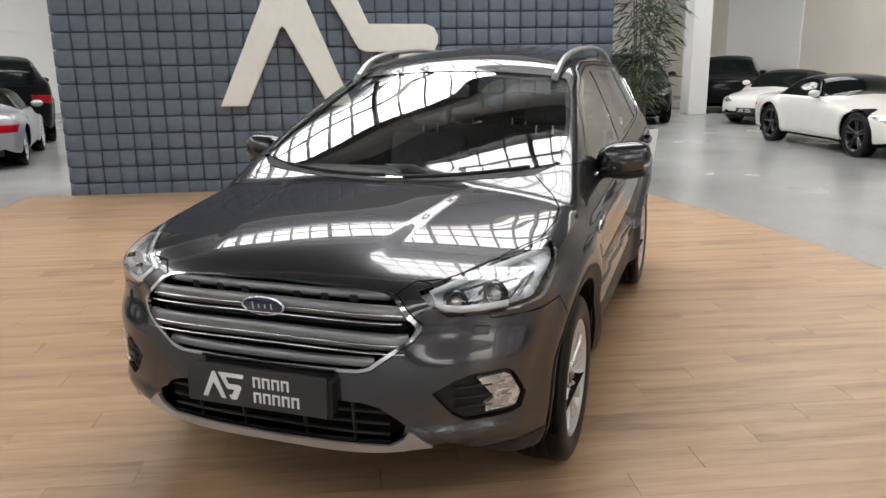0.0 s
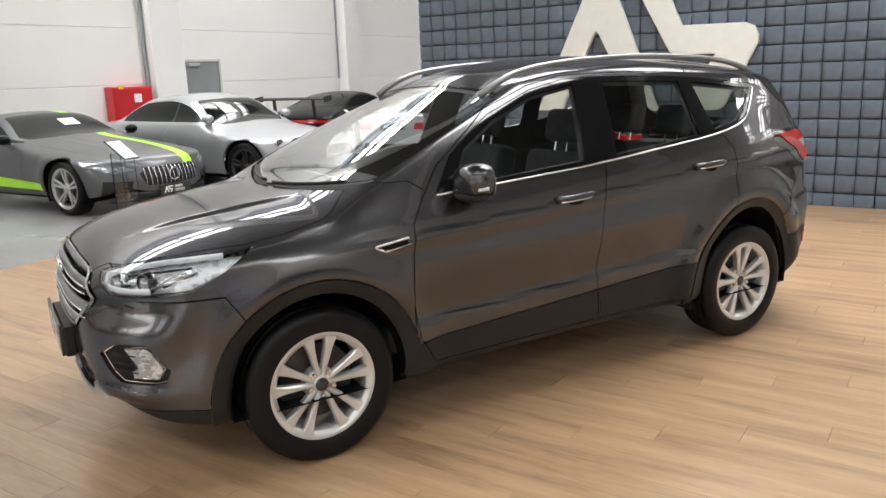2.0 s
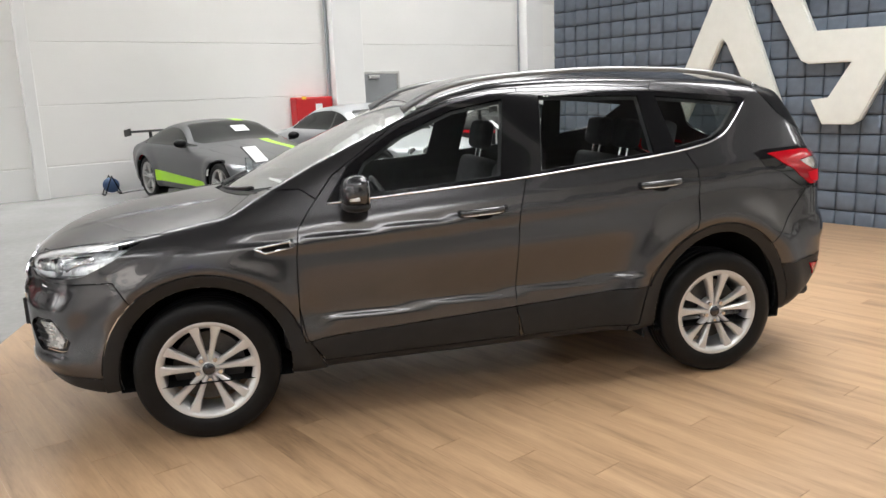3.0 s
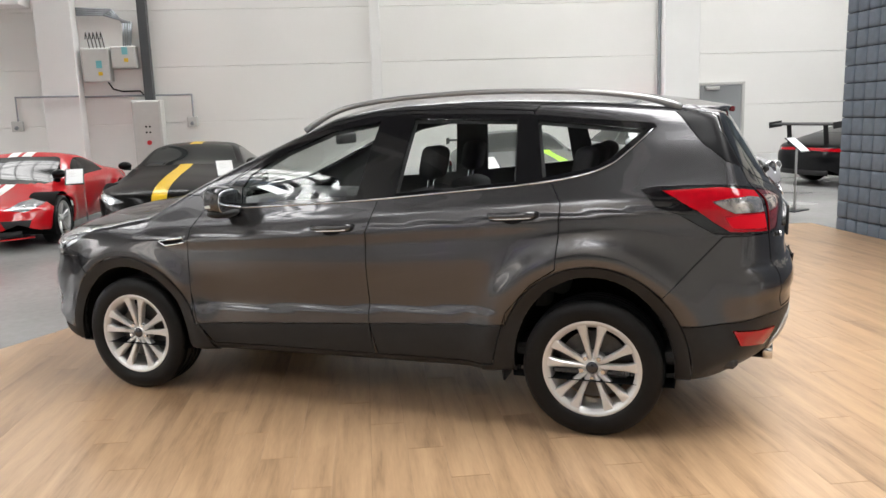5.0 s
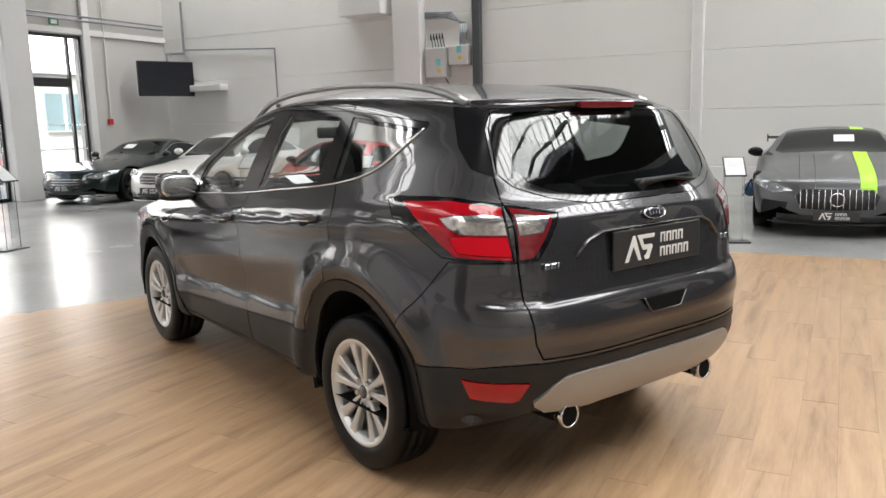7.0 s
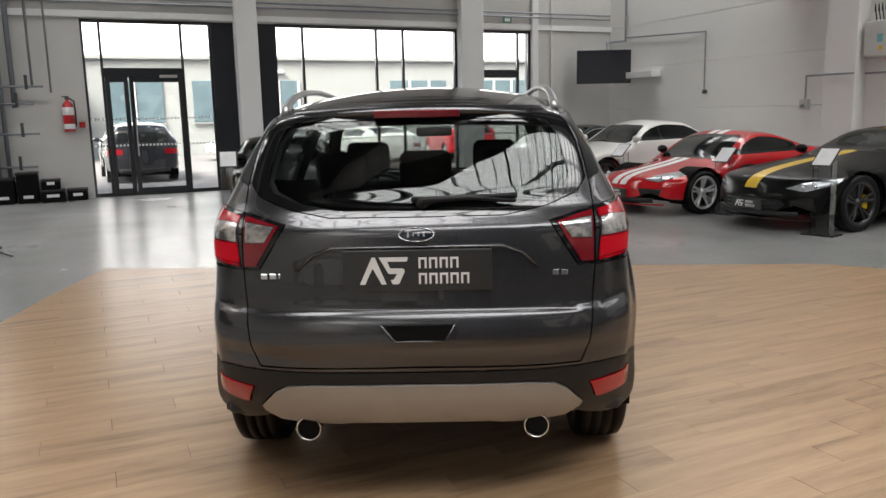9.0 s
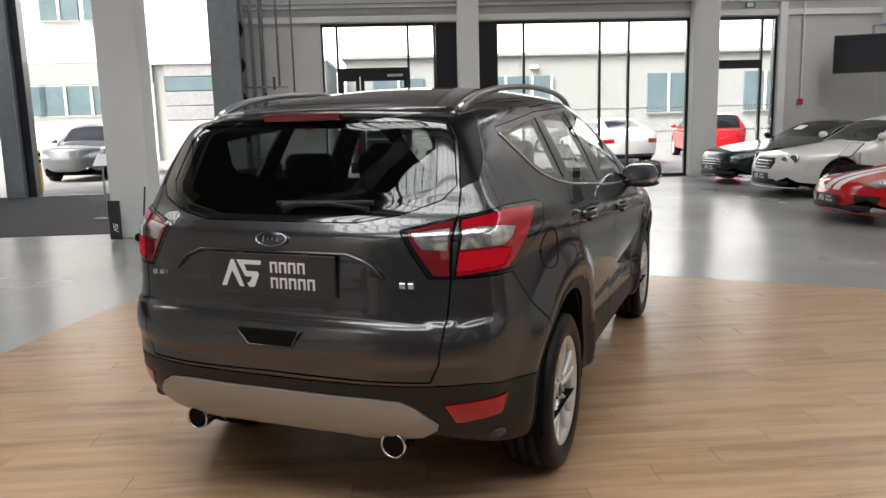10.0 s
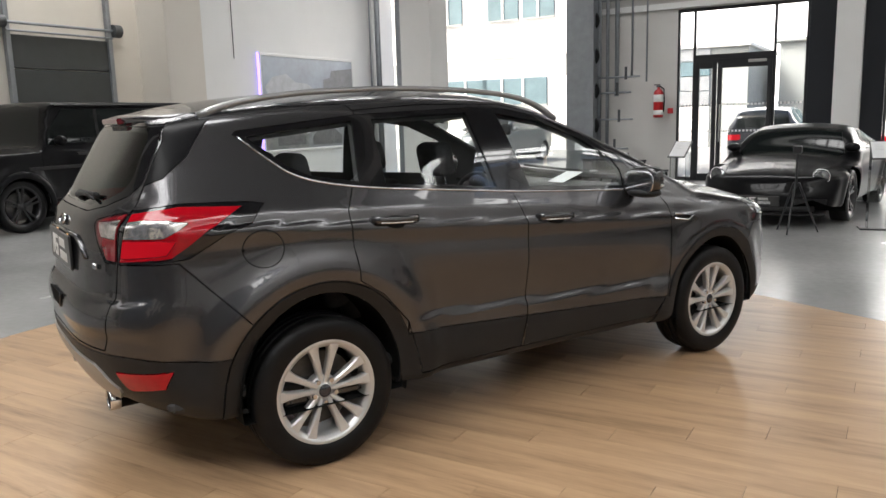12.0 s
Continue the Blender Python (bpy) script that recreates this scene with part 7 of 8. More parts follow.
for k in range(5):
    q = 5.10 + 0.07 * k
    standing("cable_loop", sweep(bmesh.new(), [(UE - 0.10, q, 3.08), (UE - 0.12, q + 0.02, 3.26), (UE - 0.10, q + 0.05, 3.38), (UE - 0.06, q + 0.08, 3.26)], 0.02, 0.02), M_DARK, "black cable looped above the switch box", "cable", True, "cable loops")
standing("cable", sweep(bmesh.new(), [(UE - 0.08, 5.10, 2.435), (UE - 0.08, 5.02, 2.30), (UE - 0.06, 4.85, 2.25), (UE - 0.05, 4.52, 2.25), (UE - 0.05, 4.44, 2.15)], 0.03, 0.03), M_DARK, "black cable hanging below the switch box", "cable", True)
for v, z in ((6.90, 1.63), (3.56, 1.62), (-12.17, 1.50)):
    sk = thing("wall_socket", "grey industrial wall socket", "socket", HALL, "wall sockets")
    part("body", boxm(UE - 0.10, UE - 0.001, v - 0.10, v + 0.10, z - 0.10, z + 0.10, 0.012), M_BOXGREY, sk)
    part("outlet", rod(bmesh.new(), (UE - 0.14, v, z - 0.04), (UE - 0.10, v, z - 0.02), 0.035, 14), M_STEELGREY, sk)
standing("conduit", tube([(UE - 0.06, 12.7, 3.50), (UE - 0.06, 9.75, 3.36), (UE - 0.06, 9.74, 2.03)], 0.018), M_STEELGREY, "thin grey cable conduit on the wall", "pipe", group="wall conduits")
standing("conduit_end", boxm(UE - 0.09, UE - 0.001, 9.70, 9.78, 1.94, 2.03, 0.006), M_DUCT, "small dark conduit end box", "socket")
standing("wall_unit", boxm(UE - 0.55, UE - 0.001, 6.42, 7.50, 3.86, 4.6, 0.012), M_COLUMN, "white heater unit high on the wall", "heater")
standing("downpipe", tube([(UE - 0.10, -6.05, 0.56), (UE - 0.10, -6.05, ROOF)], 0.035), M_STEELGREY, "grey downpipe beside the column", "pipe")
standing("downpipe", tube([(UE - 0.08, -11.85, 1.6), (UE - 0.08, -11.85, ROOF)], 0.025), M_STEELGREY, "grey downpipe beside the column", "pipe")
standing("wall_shelf", boxm(UE - 0.30, UE - 0.001, 11.35, 12.5, 2.42, 2.58, 0.01), M_COLUMN, "white box shelf on the wall", "shelf")
# cable reel on the floor by the wall
rl = thing("cable_reel", "blue cable reel on a black stand", "cable reel", HALL @ pose(10.9, -1.2, 0))
part("drum", lathe(bmesh.new(), [(0.0, -0.06), (0.13, -0.06), (0.13, -0.05), (0.08, -0.05), (0.08, 0.05), (0.13, 0.05), (0.13, 0.06), (0.0, 0.06)], 28), mat("blue_plastic", (0.03, 0.07, 0.16), 0.4), rl, "", True, pose(0, 0, 0.17))
part("stand", tube([(-0.09, -0.14, 0.01), (-0.09, 0, 0.34), (-0.09, 0.14, 0.01), (0.09, 0.14, 0.01), (0.09, 0, 0.34), (0.09, -0.14, 0.01), (-0.09, -0.14, 0.01)], 0.01), M_DARK, rl)
_q = [(10.8 + 0.25 * math.sin(k * 0.9), -1.3 - 0.28 * k, 0.008) for k in range(12)]
standing("floor_cable", sweep(bmesh.new(), _q, 0.014, 0.014), M_DARK, "black cable lying on the floor", "cable", True)

# television on its bracket
tv = thing("television", "black television hung from a wall bracket", "television", HALL @ pose(10.47, 12.60, 0, 0, 0, -23))
part("casing", boxm(-0.71, 0.71, 0.0, 0.08, 2.31, 3.17, 0.012), M_FRAME, tv)
part("screen", boxm(-0.69, 0.69, -0.004, -0.001, 2.335, 3.15), M_SCREEN, tv, "dark screen")
part("bracket", tube([(0.1, 0.09, 3.0), (0.1, 0.14, 3.36), (0.66, 0.42, 3.42), (0.66, 0.42, 4.7)], 0.03), M_STEELGREY, tv)
for k, z in enumerate((4.02, 4.12)):
    standing("conduit", tube([(-4.0, VN - 0.10, z), (UE - 0.1, VN - 0.10, z + 0.02)], 0.022), M_STEELGREY, "long grey conduit under the ceiling", "pipe", group="wall conduits")
standing("conduit", tube([(9.37, VN - 0.05, 1.78), (9.37, VN - 0.05, ROOF)], 0.02), M_COLUMN, "thin white conduit on the wall", "pipe", group="wall conduits")
standing("alarm_button", boxm(9.30, 9.44, VN - 0.06, VN - 0.002, 1.63, 1.77, 0.01), M_REDBOX, "small red alarm button", "alarm button")
ex = thing("exit_sign", "small green and white exit sign", "sign", HALL)
part("panel", boxm(7.90, 8.15, VN - 0.09, VN - 0.07, 3.88, 4.03, 0.004), mat("exit_green", (0.05, 0.25, 0.12), 0.5), ex)
part("arrow", boxm(7.95, 8.10, VN - 0.094, VN - 0.091, 3.91, 4.00), M_WHITE, ex)

# pier with pipes, extinguisher, wheels on the wall and boxes
fx = thing("fire_extinguisher", "red fire extinguisher with white labels on pipe wall", "fire extinguisher", HALL @ pose(-2.34, VN - 0.14, 1.40))
part("cylinder", lathe(bmesh.new(), [(0.0, 0.0), (0.095, 0.0), (0.108, 0.012), (0.108, 0.50), (0.098, 0.56), (0.06, 0.605), (0.032, 0.62), (0.030, 0.66), (0.0, 0.66)], 28, "z"), M_REDBOX, fx, "", True)
part("valve_head", boxm(-0.045, 0.045, -0.03, 0.03, 0.655, 0.70, 0.01), M_DUCT, fx, "dark valve head")
part("trigger", boxm(-0.10, 0.035, -0.014, 0.014, 0.705, 0.725, 0.005), M_BLACKPL, fx, "black trigger lever")
part("hose", tube([(0.04, -0.02, 0.68), (0.125, -0.03, 0.62), (0.135, -0.03, 0.35), (0.125, -0.03, 0.12)], 0.013), M_RUBBER, fx, "black hose", True)
part("bracket", boxm(-0.05, 0.05, 0.085, 0.138, 0.10, 0.50, 0.01), M_STEELGREY, fx)
for z0, z1 in ((0.34, 0.50), (0.06, 0.16)):
    part("label_plate", lathe(bmesh.new(), [(0.1085, z0), (0.1095, z0 + 0.001), (0.1095, z1 - 0.001), (0.1085, z1)], 28, "z"), M_WHITE, fx, "white paper label", True)
standing("alarm_button", boxm(-2.16, -2.04, VN - 0.06, VN - 0.002, 1.48, 1.60, 0.01), M_REDBOX, "small red alarm button", "alarm button")
for u, r, z0 in ((-3.72, 0.055, 0.1), (-3.52, 0.04, 0.1), (-3.30, 0.05, 1.9), (-2.95, 0.025, 2.3), (-2.62, 0.02, 2.2)):
    standing("riser_pipe", tube([(u, VN - 0.12, z0), (u, VN - 0.12, ROOF)], r, 12), M_STEELGREY, "grey vertical service pipe", "pipe", True, "service pipes")
for z, u1 in ((2.32, -2.75), (1.98, -2.95), (1.38, -2.90), (0.72, -3.0)):
    standing("branch_pipe", tube([(-3.72, VN - 0.18, z), (u1, VN - 0.18, z)], 0.022), M_STEELGREY, "grey branch pipe on the pier", "pipe", True, "service pipes")
    vl = standing("valve", rod(bmesh.new(), (u1 - 0.3, VN - 0.25, z - 0.06), (u1 - 0.3, VN - 0.25, z + 0.22), 0.03, 10), M_DUCT, "dark valve on a pipe", "valve", group="valves")
for k in range(4):
    standing("hose_coil", lathe(bmesh.new(), [(0.10, -0.06), (0.20, -0.07), (0.24, 0.0), (0.20, 0.07), (0.10, 0.06)], 24), M_RUBBER, "black coil hung on the gate post", "hose coil", True, "hose coils").matrix_world = HALL @ pose(-3.90, VN - 0.26, 1.25 + 0.78 * k, 0, 0, 90)
for u0, u1, z0, z1, d in ((-3.95, -3.45, 0, 0.52, 0.45), (-3.40, -3.02, 0, 0.62, 0.42), (-2.98, -2.55, 0, 0.25, 0.45), (-2.96, -2.62, 0.252, 0.46, 0.40), (-2.50, -2.12, 0, 0.24, 0.40)):
    bx = thing("storage_box", "black plastic storage box by the pier", "storage box", HALL, "storage boxes")
    part("body", boxm(u0, u1, VN - 0.08 - d, VN - 0.06, z0, z1 - 0.05, 0.02), M_DARK, bx)
    part("lid", boxm(u0 - 0.012, u1 + 0.012, VN - 0.09 - d, VN - 0.05, z1 - 0.05, z1, 0.012), M_BLACKPL, bx)
    part("label_plate", boxm(u0 + 0.1, u1 - 0.1, VN - 0.084 - d, VN - 0.081 - d, z0 + 0.1, z0 + 0.16), M_PAPER, bx)

# west wall poster, box, pipes, shutter
M_PHOTO = mat("street_photo", (0.27, 0.31, 0.37), 0.4, 0, 0.25, 1.6, 9, coat=0.2)
po = thing("poster", "large framed street photograph on white wall", "poster", HALL @ pose(0, 0.62, -0.01))
part("picture", boxm(UW + 0.002, UW + 0.030, 7.90, 11.15, 0.92, 2.98), M_PHOTO, po, "blue-grey street photograph")
for name, d, col, var, sc, pts in (
        ("cloud_area", 0.0015, (0.40, 0.42, 0.45), 0.25, 4.0, ((8.0, 2.30), (8.25, 2.52), (8.7, 2.60), (9.0, 2.42), (9.4, 2.40), (9.75, 2.22), (9.9, 1.95), (9.5, 1.80), (9.1, 2.0), (8.6, 1.95), (8.1, 2.1))),
        ("tree_area", 0.0030, (0.19, 0.195, 0.19), 0.45, 5.0, ((7.93, 0.95), (7.93, 1.70), (8.25, 1.95), (8.5, 1.78), (8.75, 1.92), (9.1, 1.72), (9.4, 1.80), (9.8, 1.62), (10.2, 1.5), (10.2, 0.95))),
        ("building_area", 0.0045, (0.17, 0.175, 0.19), 0.25, 3.0, ((9.95, 1.55), (9.98, 2.50), (10.25, 2.56), (10.3, 2.72), (11.12, 2.80), (11.12, 1.92))),
        ("lower_building", 0.0045, (0.21, 0.215, 0.23), 0.3, 4.0, ((9.35, 0.95), (9.35, 1.42), (9.95, 1.53), (11.12, 1.88), (11.12, 0.95))),
        ("canopy_edge", 0.0060, (0.50, 0.51, 0.53), 0.2, 6.0, ((9.3, 1.26), (9.3, 1.33), (10.0, 1.50), (10.1, 1.72), (11.12, 1.98), (11.12, 1.91), (10.2, 1.66), (10.1, 1.44)))):
    sh = bmesh.new()
    prism(sh, list(pts), 0.001)
    part(name, sh, mat("photo_" + name, col, 0.4, 0, var, sc, 12, coat=0.2), po, "", False, pose(UW + 0.032 + d, 0, 0, 0, 0, 90))
for v0, v1, z0, z1, c in ((8.3, 9.25, 1.02, 1.36, 0.10), (9.5, 10.6, 1.0, 1.36, 0.09)):
    sh = bmesh.new()
    prism(sh, [(v0, z0), (v0, z0 + (z1 - z0) * 0.5), (v0 + (v1 - v0) * 0.2, z1), (v0 + (v1 - v0) * 0.75, z1), (v1, z0 + (z1 - z0) * 0.55), (v1, z0)], 0.002)
    part("photo_car", sh, mat("photo_car", (c, c, c * 1.05), 0.4, 0, 0.4, 5, 20, coat=0.2), po, "", False, pose(UW + 0.041, 0, 0, 0, 0, 90))
for a in ((7.86, 7.92, 0.88, 3.02), (11.13, 11.19, 0.88, 3.02)):
    part("frame_bar", boxm(UW + 0.001, UW + 0.045, *a, 0.006), M_COLUMN, po)
for z in (0.88, 2.96):
    part("frame_bar", boxm(UW + 0.001, UW + 0.044, 7.92, 11.13, z, z + 0.06, 0.006), M_COLUMN, po)
part("light_edge", boxm(UW + 0.001, UW + 0.05, 7.835, 7.858, 0.88, 3.02), lit("violet_edge_light", (0.25, 0.16, 0.9), 1.3), po, "violet lit edge")
wbx = thing("control_box", "grey control box beside the gate", "switch box", HALL)
part("body", boxm(UW + 0.001, UW + 0.22, 11.85, 12.35, 0.90, 1.58, 0.012), M_BOXGREY, wbx)
part("lid", boxm(UW + 0.222, UW + 0.235, 11.88, 12.32, 0.94, 1.54, 0.006), M_BOXGREY, wbx)
for v, r, m in ((12.5, 0.02, M_STEELGREY), (12.62, 0.06, M_COLUMN), (12.80, 0.05, M_STEELGREY), (12.92, 0.03, M_STEELGREY)):
    standing("riser_pipe", tube([(UW + 0.10, v, 0.02), (UW + 0.10, v, ROOF)], r, 12), m, "vertical pipe beside the gate", "pipe", True, "service pipes")
standing("cable", tube([(UW + 0.02, 7.78, 2.85), (UW + 0.02, 7.80, ROOF)], 0.008), M_DARK, "thin cable running up the wall", "cable")
su = thing("roller_shutter", "dark grey sectional shutter in steel guides", "shutter", HALL)
for k in range(5):
    part("shutter_panel", boxm(-12.99, -12.93, 5.12, 7.32, 0.02 + 0.68 * k, 0.68 * (k + 1), 0.012), mat("shutter_grey", (0.05, 0.055, 0.055), 0.45, 0, 0.1, 4, 80) if k == 0 else bpy.data.materials["shutter_grey"], su)
for v in (5.05, 7.36):
    part("guide_rail", boxm(-12.98, -12.86, v - 0.05, v + 0.05, 0.0, 4.4, 0.008), M_STEELGREY, su)
part("drive_shaft", tube([(-12.85, 4.85, 3.62), (-12.85, 7.55, 3.62)], 0.03), M_STEELGREY, su)
part("spring_drum", rod(bmesh.new(), (-12.85, 4.8, 3.62), (-12.85, 4.98, 3.62), 0.12, 18), M_DUCT, su)
part("spring_drum", rod(bmesh.new(), (-12.85, 7.42, 3.62), (-12.85, 7.6, 3.62), 0.14, 18), M_DUCT, su)
part("counter_spring", tube([(-12.84, 5.0, 3.46), (-12.84, 7.4, 3.46)], 0.022), M_STEELGREY, su)
gw = thing("garage_window", "row of bright glazed panels in a far gate", "window", HALL, kind="structure")
part("gate_panel", boxm(-12.99, -12.95, -24.0, -19.0, 0.0, 4.2), M_WALL, gw)


# info stands: clear pedestal with a tilted white sheet
def info_stand(u, v, turn, tall=1.0, clear=True, mini=False):
    st = thing("info_stand", "clear acrylic stand with tilted white sheet" if clear else "slim black stand with tilted white sheet", "info stand", HALL @ pose(u, v, 0, 0, 0, turn), "info stands")
    part("base", boxm(-0.20, 0.20, -0.13, 0.13, 0.0, 0.018, 0.005), M_FRAME, st, "black base plate")
    if clear:
        for x in (-0.11, 0.11):
            ob = part("side_panel", boxm(x - 0.005, x + 0.005, -0.07, 0.07, 0.02, tall), M_ACRYL, st)
            ob.visible_shadow = False
        ob = part("back_panel", boxm(-0.104, 0.104, 0.06, 0.068, 0.02, tall), M_ACRYL, st)
        ob.visible_shadow = False
    else:
        part("post", boxm(-0.012, 0.012, -0.012, 0.012, 0.02, tall), M_SATIN, st)
    sh = part("sheet_holder", boxm(-0.125, 0.125, -0.17, 0.17, 0, 0.012, 0.003), M_FRAME, st, m=pose(0, 0, tall + 0.03, 38, 0, 0))
    part("sheet", boxm(-0.108, 0.108, -0.152, 0.152, 0.013, 0.015), M_PAPER, sh, "white printed sheet")
    bars = bmesh.new()
    for k in range(4):
        block(bars, -0.07, -0.01 + 0.03 * (k % 2), 0.09 - 0.03 * k, 0.094 - 0.03 * k, 0.0152, 0.0156)
    part("text_bars", bars, M_BOXGREY, sh)
    return st


for u, v, turn, clear, tall in ((6.12, 2.11, -75, True, 0.92), (-0.24, 6.66, -10, True, 0.98), (6.1, -6.2, -60, False, 0.95), (2.15, 6.88, 10, True, 0.95), (5.62, -1.52, -75, True, 0.86), (6.60, 6.74, -75, True, 0.85), (6.65, 4.30, -75, True, 0.85), (-5.3, 8.5, 0, False, 0.95)):
    info_stand(u, v, turn, tall, clear)
# camera tripod
tr = thing("tripod", "black camera tripod with small head", "tripod", HALL @ pose(1.27, 6.25, 0))
for k in range(3):
    a = radians(20 + 120 * k)
    part("leg", rod(bmesh.new(), (0.03 * math.cos(a), 0.03 * math.sin(a), 0.62), (0.28 * math.cos(a), 0.28 * math.sin(a), 0.005), 0.016, 8, 0.010), M_FRAME, tr)
part("column", rod(bmesh.new(), (0, 0, 0.55), (0, 0, 1.0), 0.014, 10), M_FRAME, tr)
part("head", boxm(-0.05, 0.05, -0.04, 0.04, 0.98, 1.07, 0.012), M_FRAME, tr)
# flood light on a stand and a small sign board by the column
fs = thing("display_board", "black board with white dealer mark by the column", "sign", HALL @ pose(-4.25, 5.86, 0, 0, 0, -15))
part("board", boxm(-0.09, 0.09, -0.01, 0.01, 0.02, 0.55, 0.004), M_PLATE, fs)
part("board_mark", mark(bmesh.new(), 1, 0.07, 0.003, False), M_WHITE, fs, m=pose(0.045, -0.014, 0.12, 0, -90, 0))
sw = thing("sweeping_set", "long-handled brush and dustpan at the column", "cleaning tool", HALL @ pose(-3.88, 5.80, 0))
part("handle", rod(bmesh.new(), (0.0, 0, 0.04), (0.05, 0.10, 0.72), 0.012, 8), M_FRAME, sw)
part("brush", boxm(-0.10, 0.10, -0.05, 0.05, 0.0, 0.10, 0.02), M_DARK, sw)
mc = thing("light_stand", "low black folding light stand on the floor", "stand", HALL @ pose(-3.30, 5.95, 0, 0, 0, 20))
part("pan", boxm(-0.22, 0.22, -0.12, 0.12, 0.10, 0.13, 0.01), M_FRAME, mc)
for x, y in ((-0.2, -0.15), (0.2, -0.15), (-0.2, 0.15), (0.2, 0.15)):
    part("foot", rod(bmesh.new(), (x * 0.5, y * 0.5, 0.10), (x * 1.5, y * 1.4, 0.01), 0.012, 8), M_FRAME, mc)

# bamboo in a white planter beside the padded wall
pl = thing("potted_bamboo", "tall bamboo with drooping leaves in white planter", "potted plant", HALL @ pose(-3.07, -5.74, 0))
bm = bmesh.new()
bmesh.ops.create_cube(bm, size=1)
for q in bm.verts:
    k = 0.165 + 0.06 * (q.co.z + 0.5)
    q.co = Vector((math.copysign(k, q.co.x), math.copysign(k, q.co.y), (q.co.z + 0.5) * 0.69))
bmesh.ops.bevel(bm, geom=bm.edges[:], offset=0.012, segments=2, affect="EDGES")
part("planter", bm, M_POT, pl, "tapered white planter")
part("soil", boxm(-0.20, 0.20, -0.20, 0.20, 0.680, 0.694, 0.004), M_SOIL, pl)
rnd = random.Random(7)
leaf = bmesh.new()
for k in range(11):
    a, l = rnd.uniform(0, 6.28), rnd.uniform(1.5, 2.5)
    base = Vector((0.10 * math.cos(a), 0.10 * math.sin(a), 0.69))
    lean = Vector((math.cos(a), math.sin(a), 0)) * rnd.uniform(0.15, 0.5)
    cane = [base + lean * (t * t) * 0.9 + Vector((0, 0, l * t)) for t in np.linspace(0, 1, 9)]
    part("cane", sweep(bmesh.new(), cane, lambda t: 0.018 - 0.012 * t, lambda t: 0.018 - 0.012 * t, (1, 0, 0)), M_BARK, pl, "", True)
    for n in range(105):
        t = rnd.uniform(0.18, 1.0)
        i = min(7, int(t * 8))
        p = cane[i].lerp(cane[i + 1], t * 8 - i)
        b = rnd.uniform(0, 6.28)
        out = Vector((math.cos(b), math.sin(b), rnd.uniform(-0.1, 0.5)))
        p = p + out * rnd.uniform(0.02, 0.26)
        ln = rnd.uniform(0.14, 0.26)
        d = (out + Vector((0, 0, rnd.uniform(-1.1, 0.1)))).normalized()
        w = d.cross(Vector((rnd.uniform(-1, 1), rnd.uniform(-1, 1), rnd.uniform(-1, 1)))).normalized() * rnd.uniform(0.008, 0.014)
        q0, q1, q2 = p, p + d * ln * 0.45 + Vector((0, 0, 0.01)), p + d * ln + Vector((0, 0, -0.03))
        vs = [leaf.verts.new(x) for x in (q0, q1 + w, q2, q1 - w)]
        leaf.faces.new(vs)
tagged(part("leaves", leaf, M_LEAF, pl, "narrow grey-green leaves"), kind="stuff")

# ---- padded wall and board floor, piece by piece ----
def pad_mesh(p):
    bm = bmesh.new()
    h, t = p / 2, 0.045
    rings = [(h - 0.004, 0.0), (h - 0.005, t * 0.55), (h - 0.016, t * 0.85), (h - 0.040, t), ]
    vs = []
    for r, d in rings:
        vs.append([bm.verts.new((x * r, d, z * r)) for x, z in ((-1, -1), (1, -1), (1, 1), (-1, 1))])
    for a, b in zip(vs, vs[1:]):
        for k in range(4):
            bm.faces.new((a[k], b[k], b[(k + 1) % 4], a[(k + 1) % 4]))
    bm.faces.new(vs[-1])
    bmesh.ops.recalc_face_normals(bm, faces=bm.faces[:])
    me = bpy.data.meshes.new("pad")
    bm.to_mesh(me)
    bm.free()
    me.materials.append(M_PADS)
    for q in me.polygons:
        q.use_smooth = True
    return me


PAD = 0.2068
U0, NU, NZ = 4.33, 34, 20
pw = thing("padded_wall", "blue-grey display wall of square padded tiles", "wall", HALL @ pose(0, VP, 0), kind="structure")
part("wall_core", boxm(U0 - NU * PAD, U0, -0.42, -0.047, 0, NZ * PAD - 0.06), M_PADGAP, pw)
pm = pad_mesh(PAD)
rest = bmesh.new()
for i in range(NU):
    for k in range(NZ):
        x, z = U0 - (i + 0.5) * PAD, (k + 0.5) * PAD - 0.056
        if 2 <= k < 12 and i < 30:
            ob = new("pad", pm)
            ob.parent, ob.matrix_basis = pw, pose(x, -0.046, z)
        else:
            n = len(rest.verts)
            rest.from_mesh(pm)
            rest.verts.ensure_lookup_table()
            for v in rest.verts[n:]:
                v.co += Vector((x, -0.046, z))
bm_ob = part("pads", rest, M_PADS, pw, "", True)
tagged(bm_ob, kind="stuff")
# pads on the end face
endp = bmesh.new()
for k in range(NZ):
    for j in range(2):
        n = len(endp.verts)
        endp.from_mesh(pm)
        endp.verts.ensure_lookup_table()
        for v in endp.verts[n:]:
            v.co = Vector((U0 + v.co.y - 0.001, -0.045 - PAD * (j + 0.5) + v.co.x, (k + 0.5) * PAD - 0.056 + v.co.z))
bmesh.ops.recalc_face_normals(endp, faces=endp.faces[:])
tagged(part("end_pads", endp, M_PADS, pw, "", True), kind="stuff")
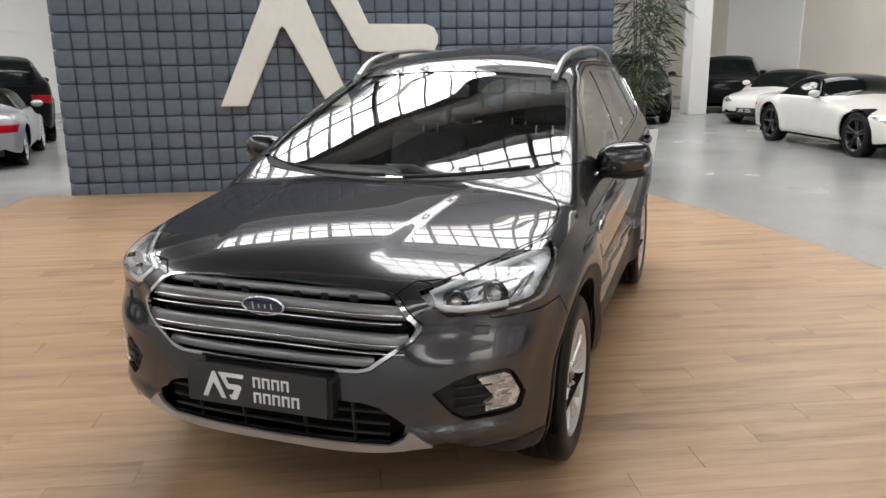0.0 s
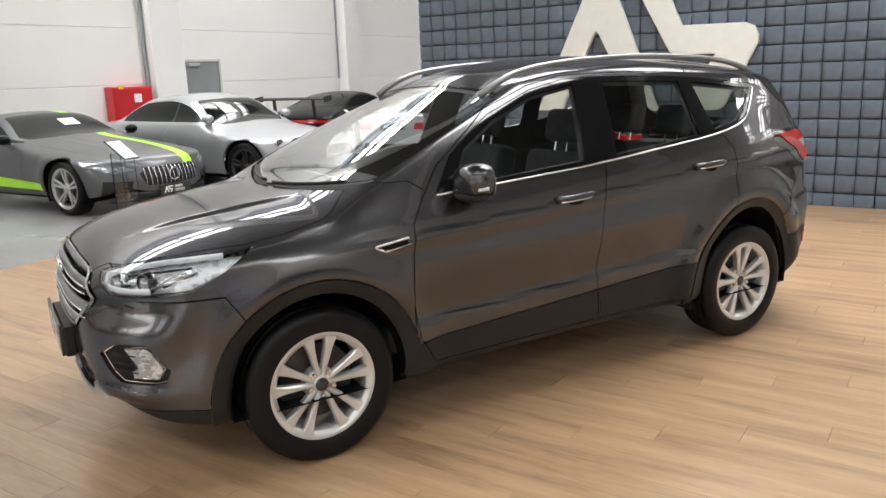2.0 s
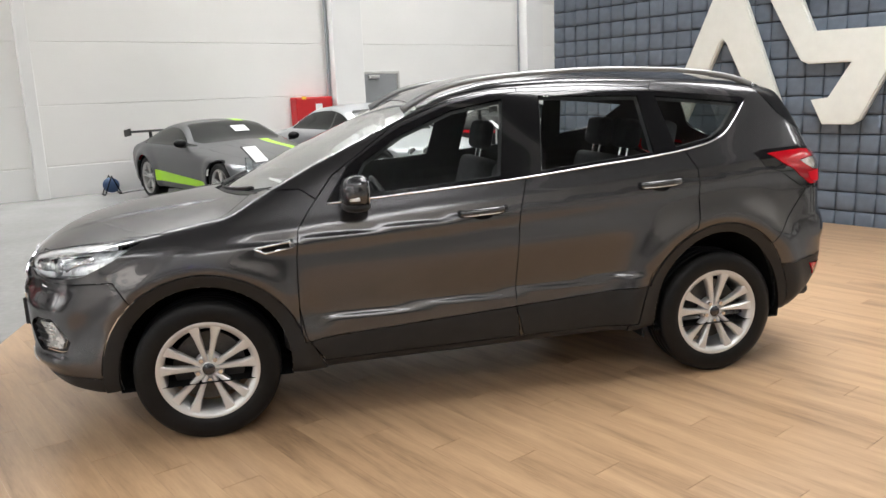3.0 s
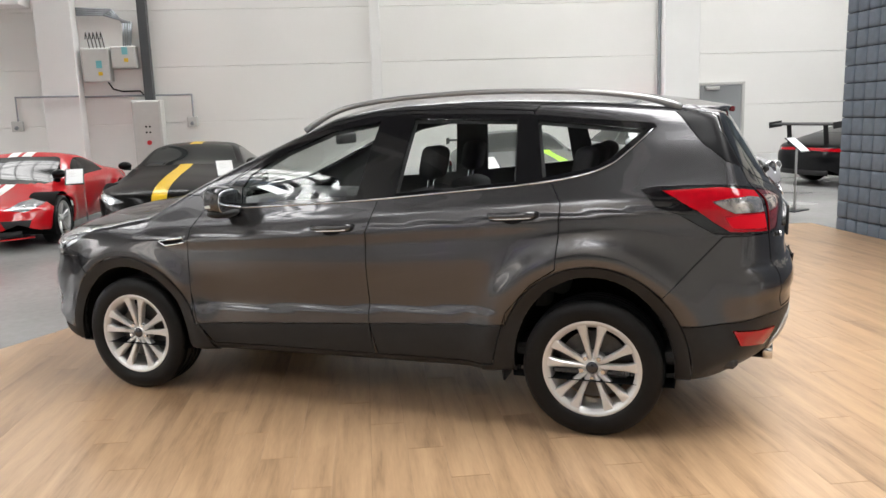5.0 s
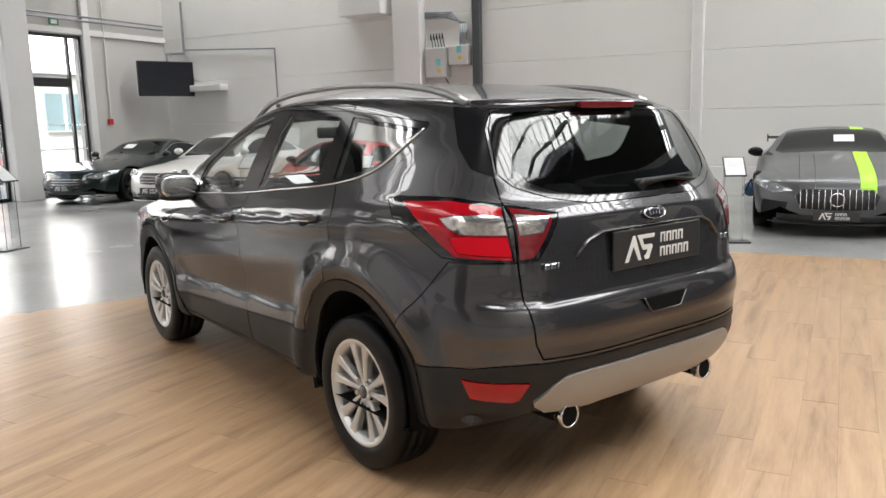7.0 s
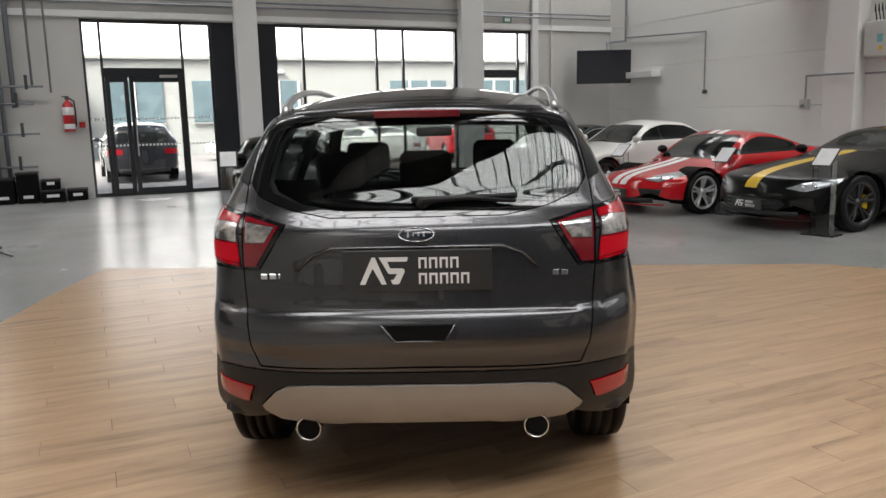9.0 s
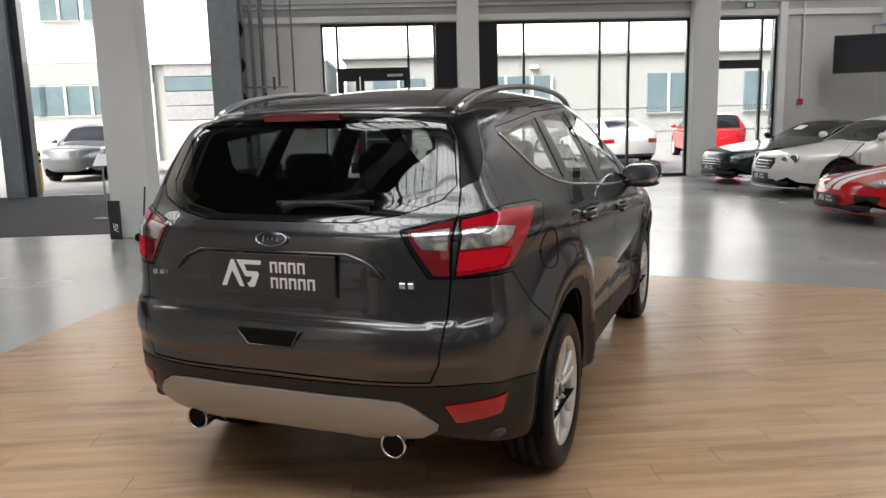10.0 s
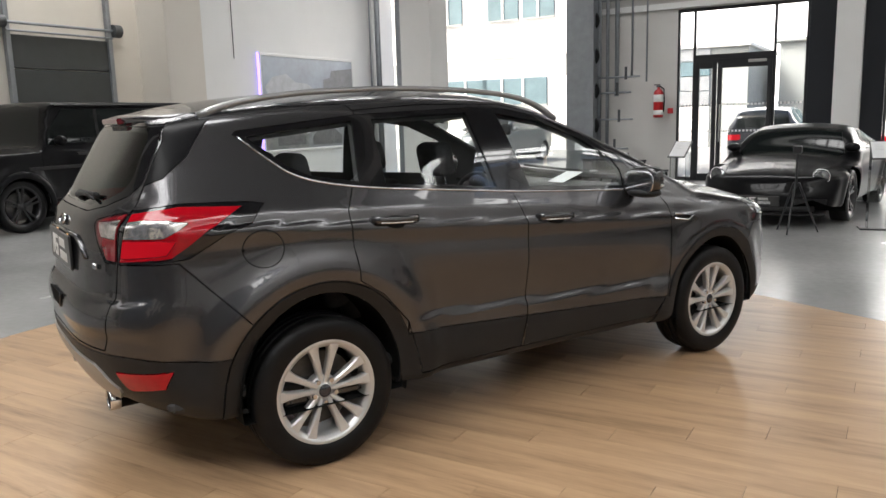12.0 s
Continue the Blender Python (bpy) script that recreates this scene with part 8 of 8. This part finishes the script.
# raised white mark on the wall
lg = thing("wall_logo", "large raised white dealer mark on padded wall", "sign", HALL @ pose(0, VP, 0))
for which in (0, 1):
    bm = bmesh.new()
    mark(bm, 1.0, 1.675, 0.075, letters=False)
    loose = []
    seen = set()
    for v in bm.verts:
        if v in seen:
            continue
        isle, todo = [], [v]
        seen.add(v)
        while todo:
            a = todo.pop()
            isle.append(a)
            for e in a.link_edges:
                b = e.other_vert(a)
                if b not in seen:
                    seen.add(b)
                    todo.append(b)
        if (max(q.co.x for q in isle) > 1.2 * 1.675) == (which == 0):
            loose += isle
    bmesh.ops.delete(bm, geom=loose, context="VERTS")
    bmesh.ops.bevel(bm, geom=[e for e in bm.edges if abs(e.verts[0].co.y - e.verts[1].co.y) < 1e-6 and e.verts[0].co.y < 0.01], offset=0.014, segments=2, affect="EDGES")
    part("logo_letter", bm, M_LOGO, lg, m=pose(2.38, 0.085, 1.09, 0, 0, 180))

DECK = [(-2.45, -5.70), (-2.85, -4.30), (-3.14, -3.10), (-3.30, -1.90), (-3.35, -0.60), (-3.25, 0.50), (-2.95, 1.80), (-2.45, 3.20), (-1.95, 4.42), (4.55, 0.82), (4.85, 0.40), (4.85, -5.70)]


def clipped(poly, deck):
    for k in range(len(deck)):
        (ax, ay), (bx, by) = deck[k], deck[(k + 1) % len(deck)]
        ins = lambda p: (bx - ax) * (p[1] - ay) - (by - ay) * (p[0] - ax) <= 1e-9
        out = []
        for i in range(len(poly)):
            p, q = poly[i - 1], poly[i]
            if ins(p) != ins(q):
                d = (bx - ax) * (q[1] - p[1]) - (by - ay) * (q[0] - p[0])
                t = ((by - ay) * (p[0] - ax) - (bx - ax) * (p[1] - ay)) / d
                out.append((p[0] + t * (q[0] - p[0]), p[1] + t * (q[1] - p[1])))
            if ins(q):
                out.append(q)
        poly = out
        if len(poly) < 3:
            return []
    return poly


dk = thing("platform", "round-edged display platform of oak-look boards", "platform", HALL, kind="structure")
bm = bmesh.new()
lo = [bm.verts.new((x, y, 0.0)) for x, y in DECK]
hi = [bm.verts.new((x, y, 0.004)) for x, y in DECK]
bm.faces.new(hi)
for k in range(len(DECK)):
    bm.faces.new((lo[k], lo[(k + 1) % len(DECK)], hi[(k + 1) % len(DECK)], hi[k]))
bmesh.ops.recalc_face_normals(bm, faces=bm.faces[:])
part("underlay", bm, mat("board_joint", (0.07, 0.045, 0.028), 0.9, 0, 0.2, 20, 200), dk)
PL, PW_, G = 1.30, 0.172, 0.0012
full = None
for r in range(-36, 27):
    v0 = -0.115 + r * PW_
    for c in range(-5, 6):
        u0 = -1.365 + 0.325 * r + c * PL - PL * math.floor((0.325 * r) / PL)
        poly = clipped([(u0 + G, v0 + G / 3), (u0 + G, v0 + PW_ - G / 3), (u0 + PL - G, v0 + PW_ - G / 3), (u0 + PL - G, v0 + G / 3)], DECK)
        if not poly:
            continue
        area = abs(sum(poly[i - 1][0] * poly[i][1] - poly[i][0] * poly[i - 1][1] for i in range(len(poly)))) / 2
        if area < 0.004:
            continue
        cx, cy = u0 + PL / 2, v0 + PW_ / 2
        whole = area > 0.998 * (PL - 2 * G) * (PW_ - G)
        if whole and full:
            me = full
        else:
            bm = bmesh.new()
            tp = [bm.verts.new((x - cx, y - cy, 0.008)) for x, y in poly]
            bt = [bm.verts.new((x - cx, y - cy, 0.004)) for x, y in poly]
            bm.faces.new(tp)
            for k in range(len(poly)):
                bm.faces.new((bt[k], bt[(k + 1) % len(poly)], tp[(k + 1) % len(poly)], tp[k]))
            bmesh.ops.recalc_face_normals(bm, faces=bm.faces[:])
            me = bpy.data.meshes.new("board")
            bm.to_mesh(me)
            bm.free()
            me.materials.append(M_WOOD)
            if whole:
                full = me
        ob = new("board", me)
        ob.parent, ob.matrix_basis = dk, pose(cx, cy, 0)
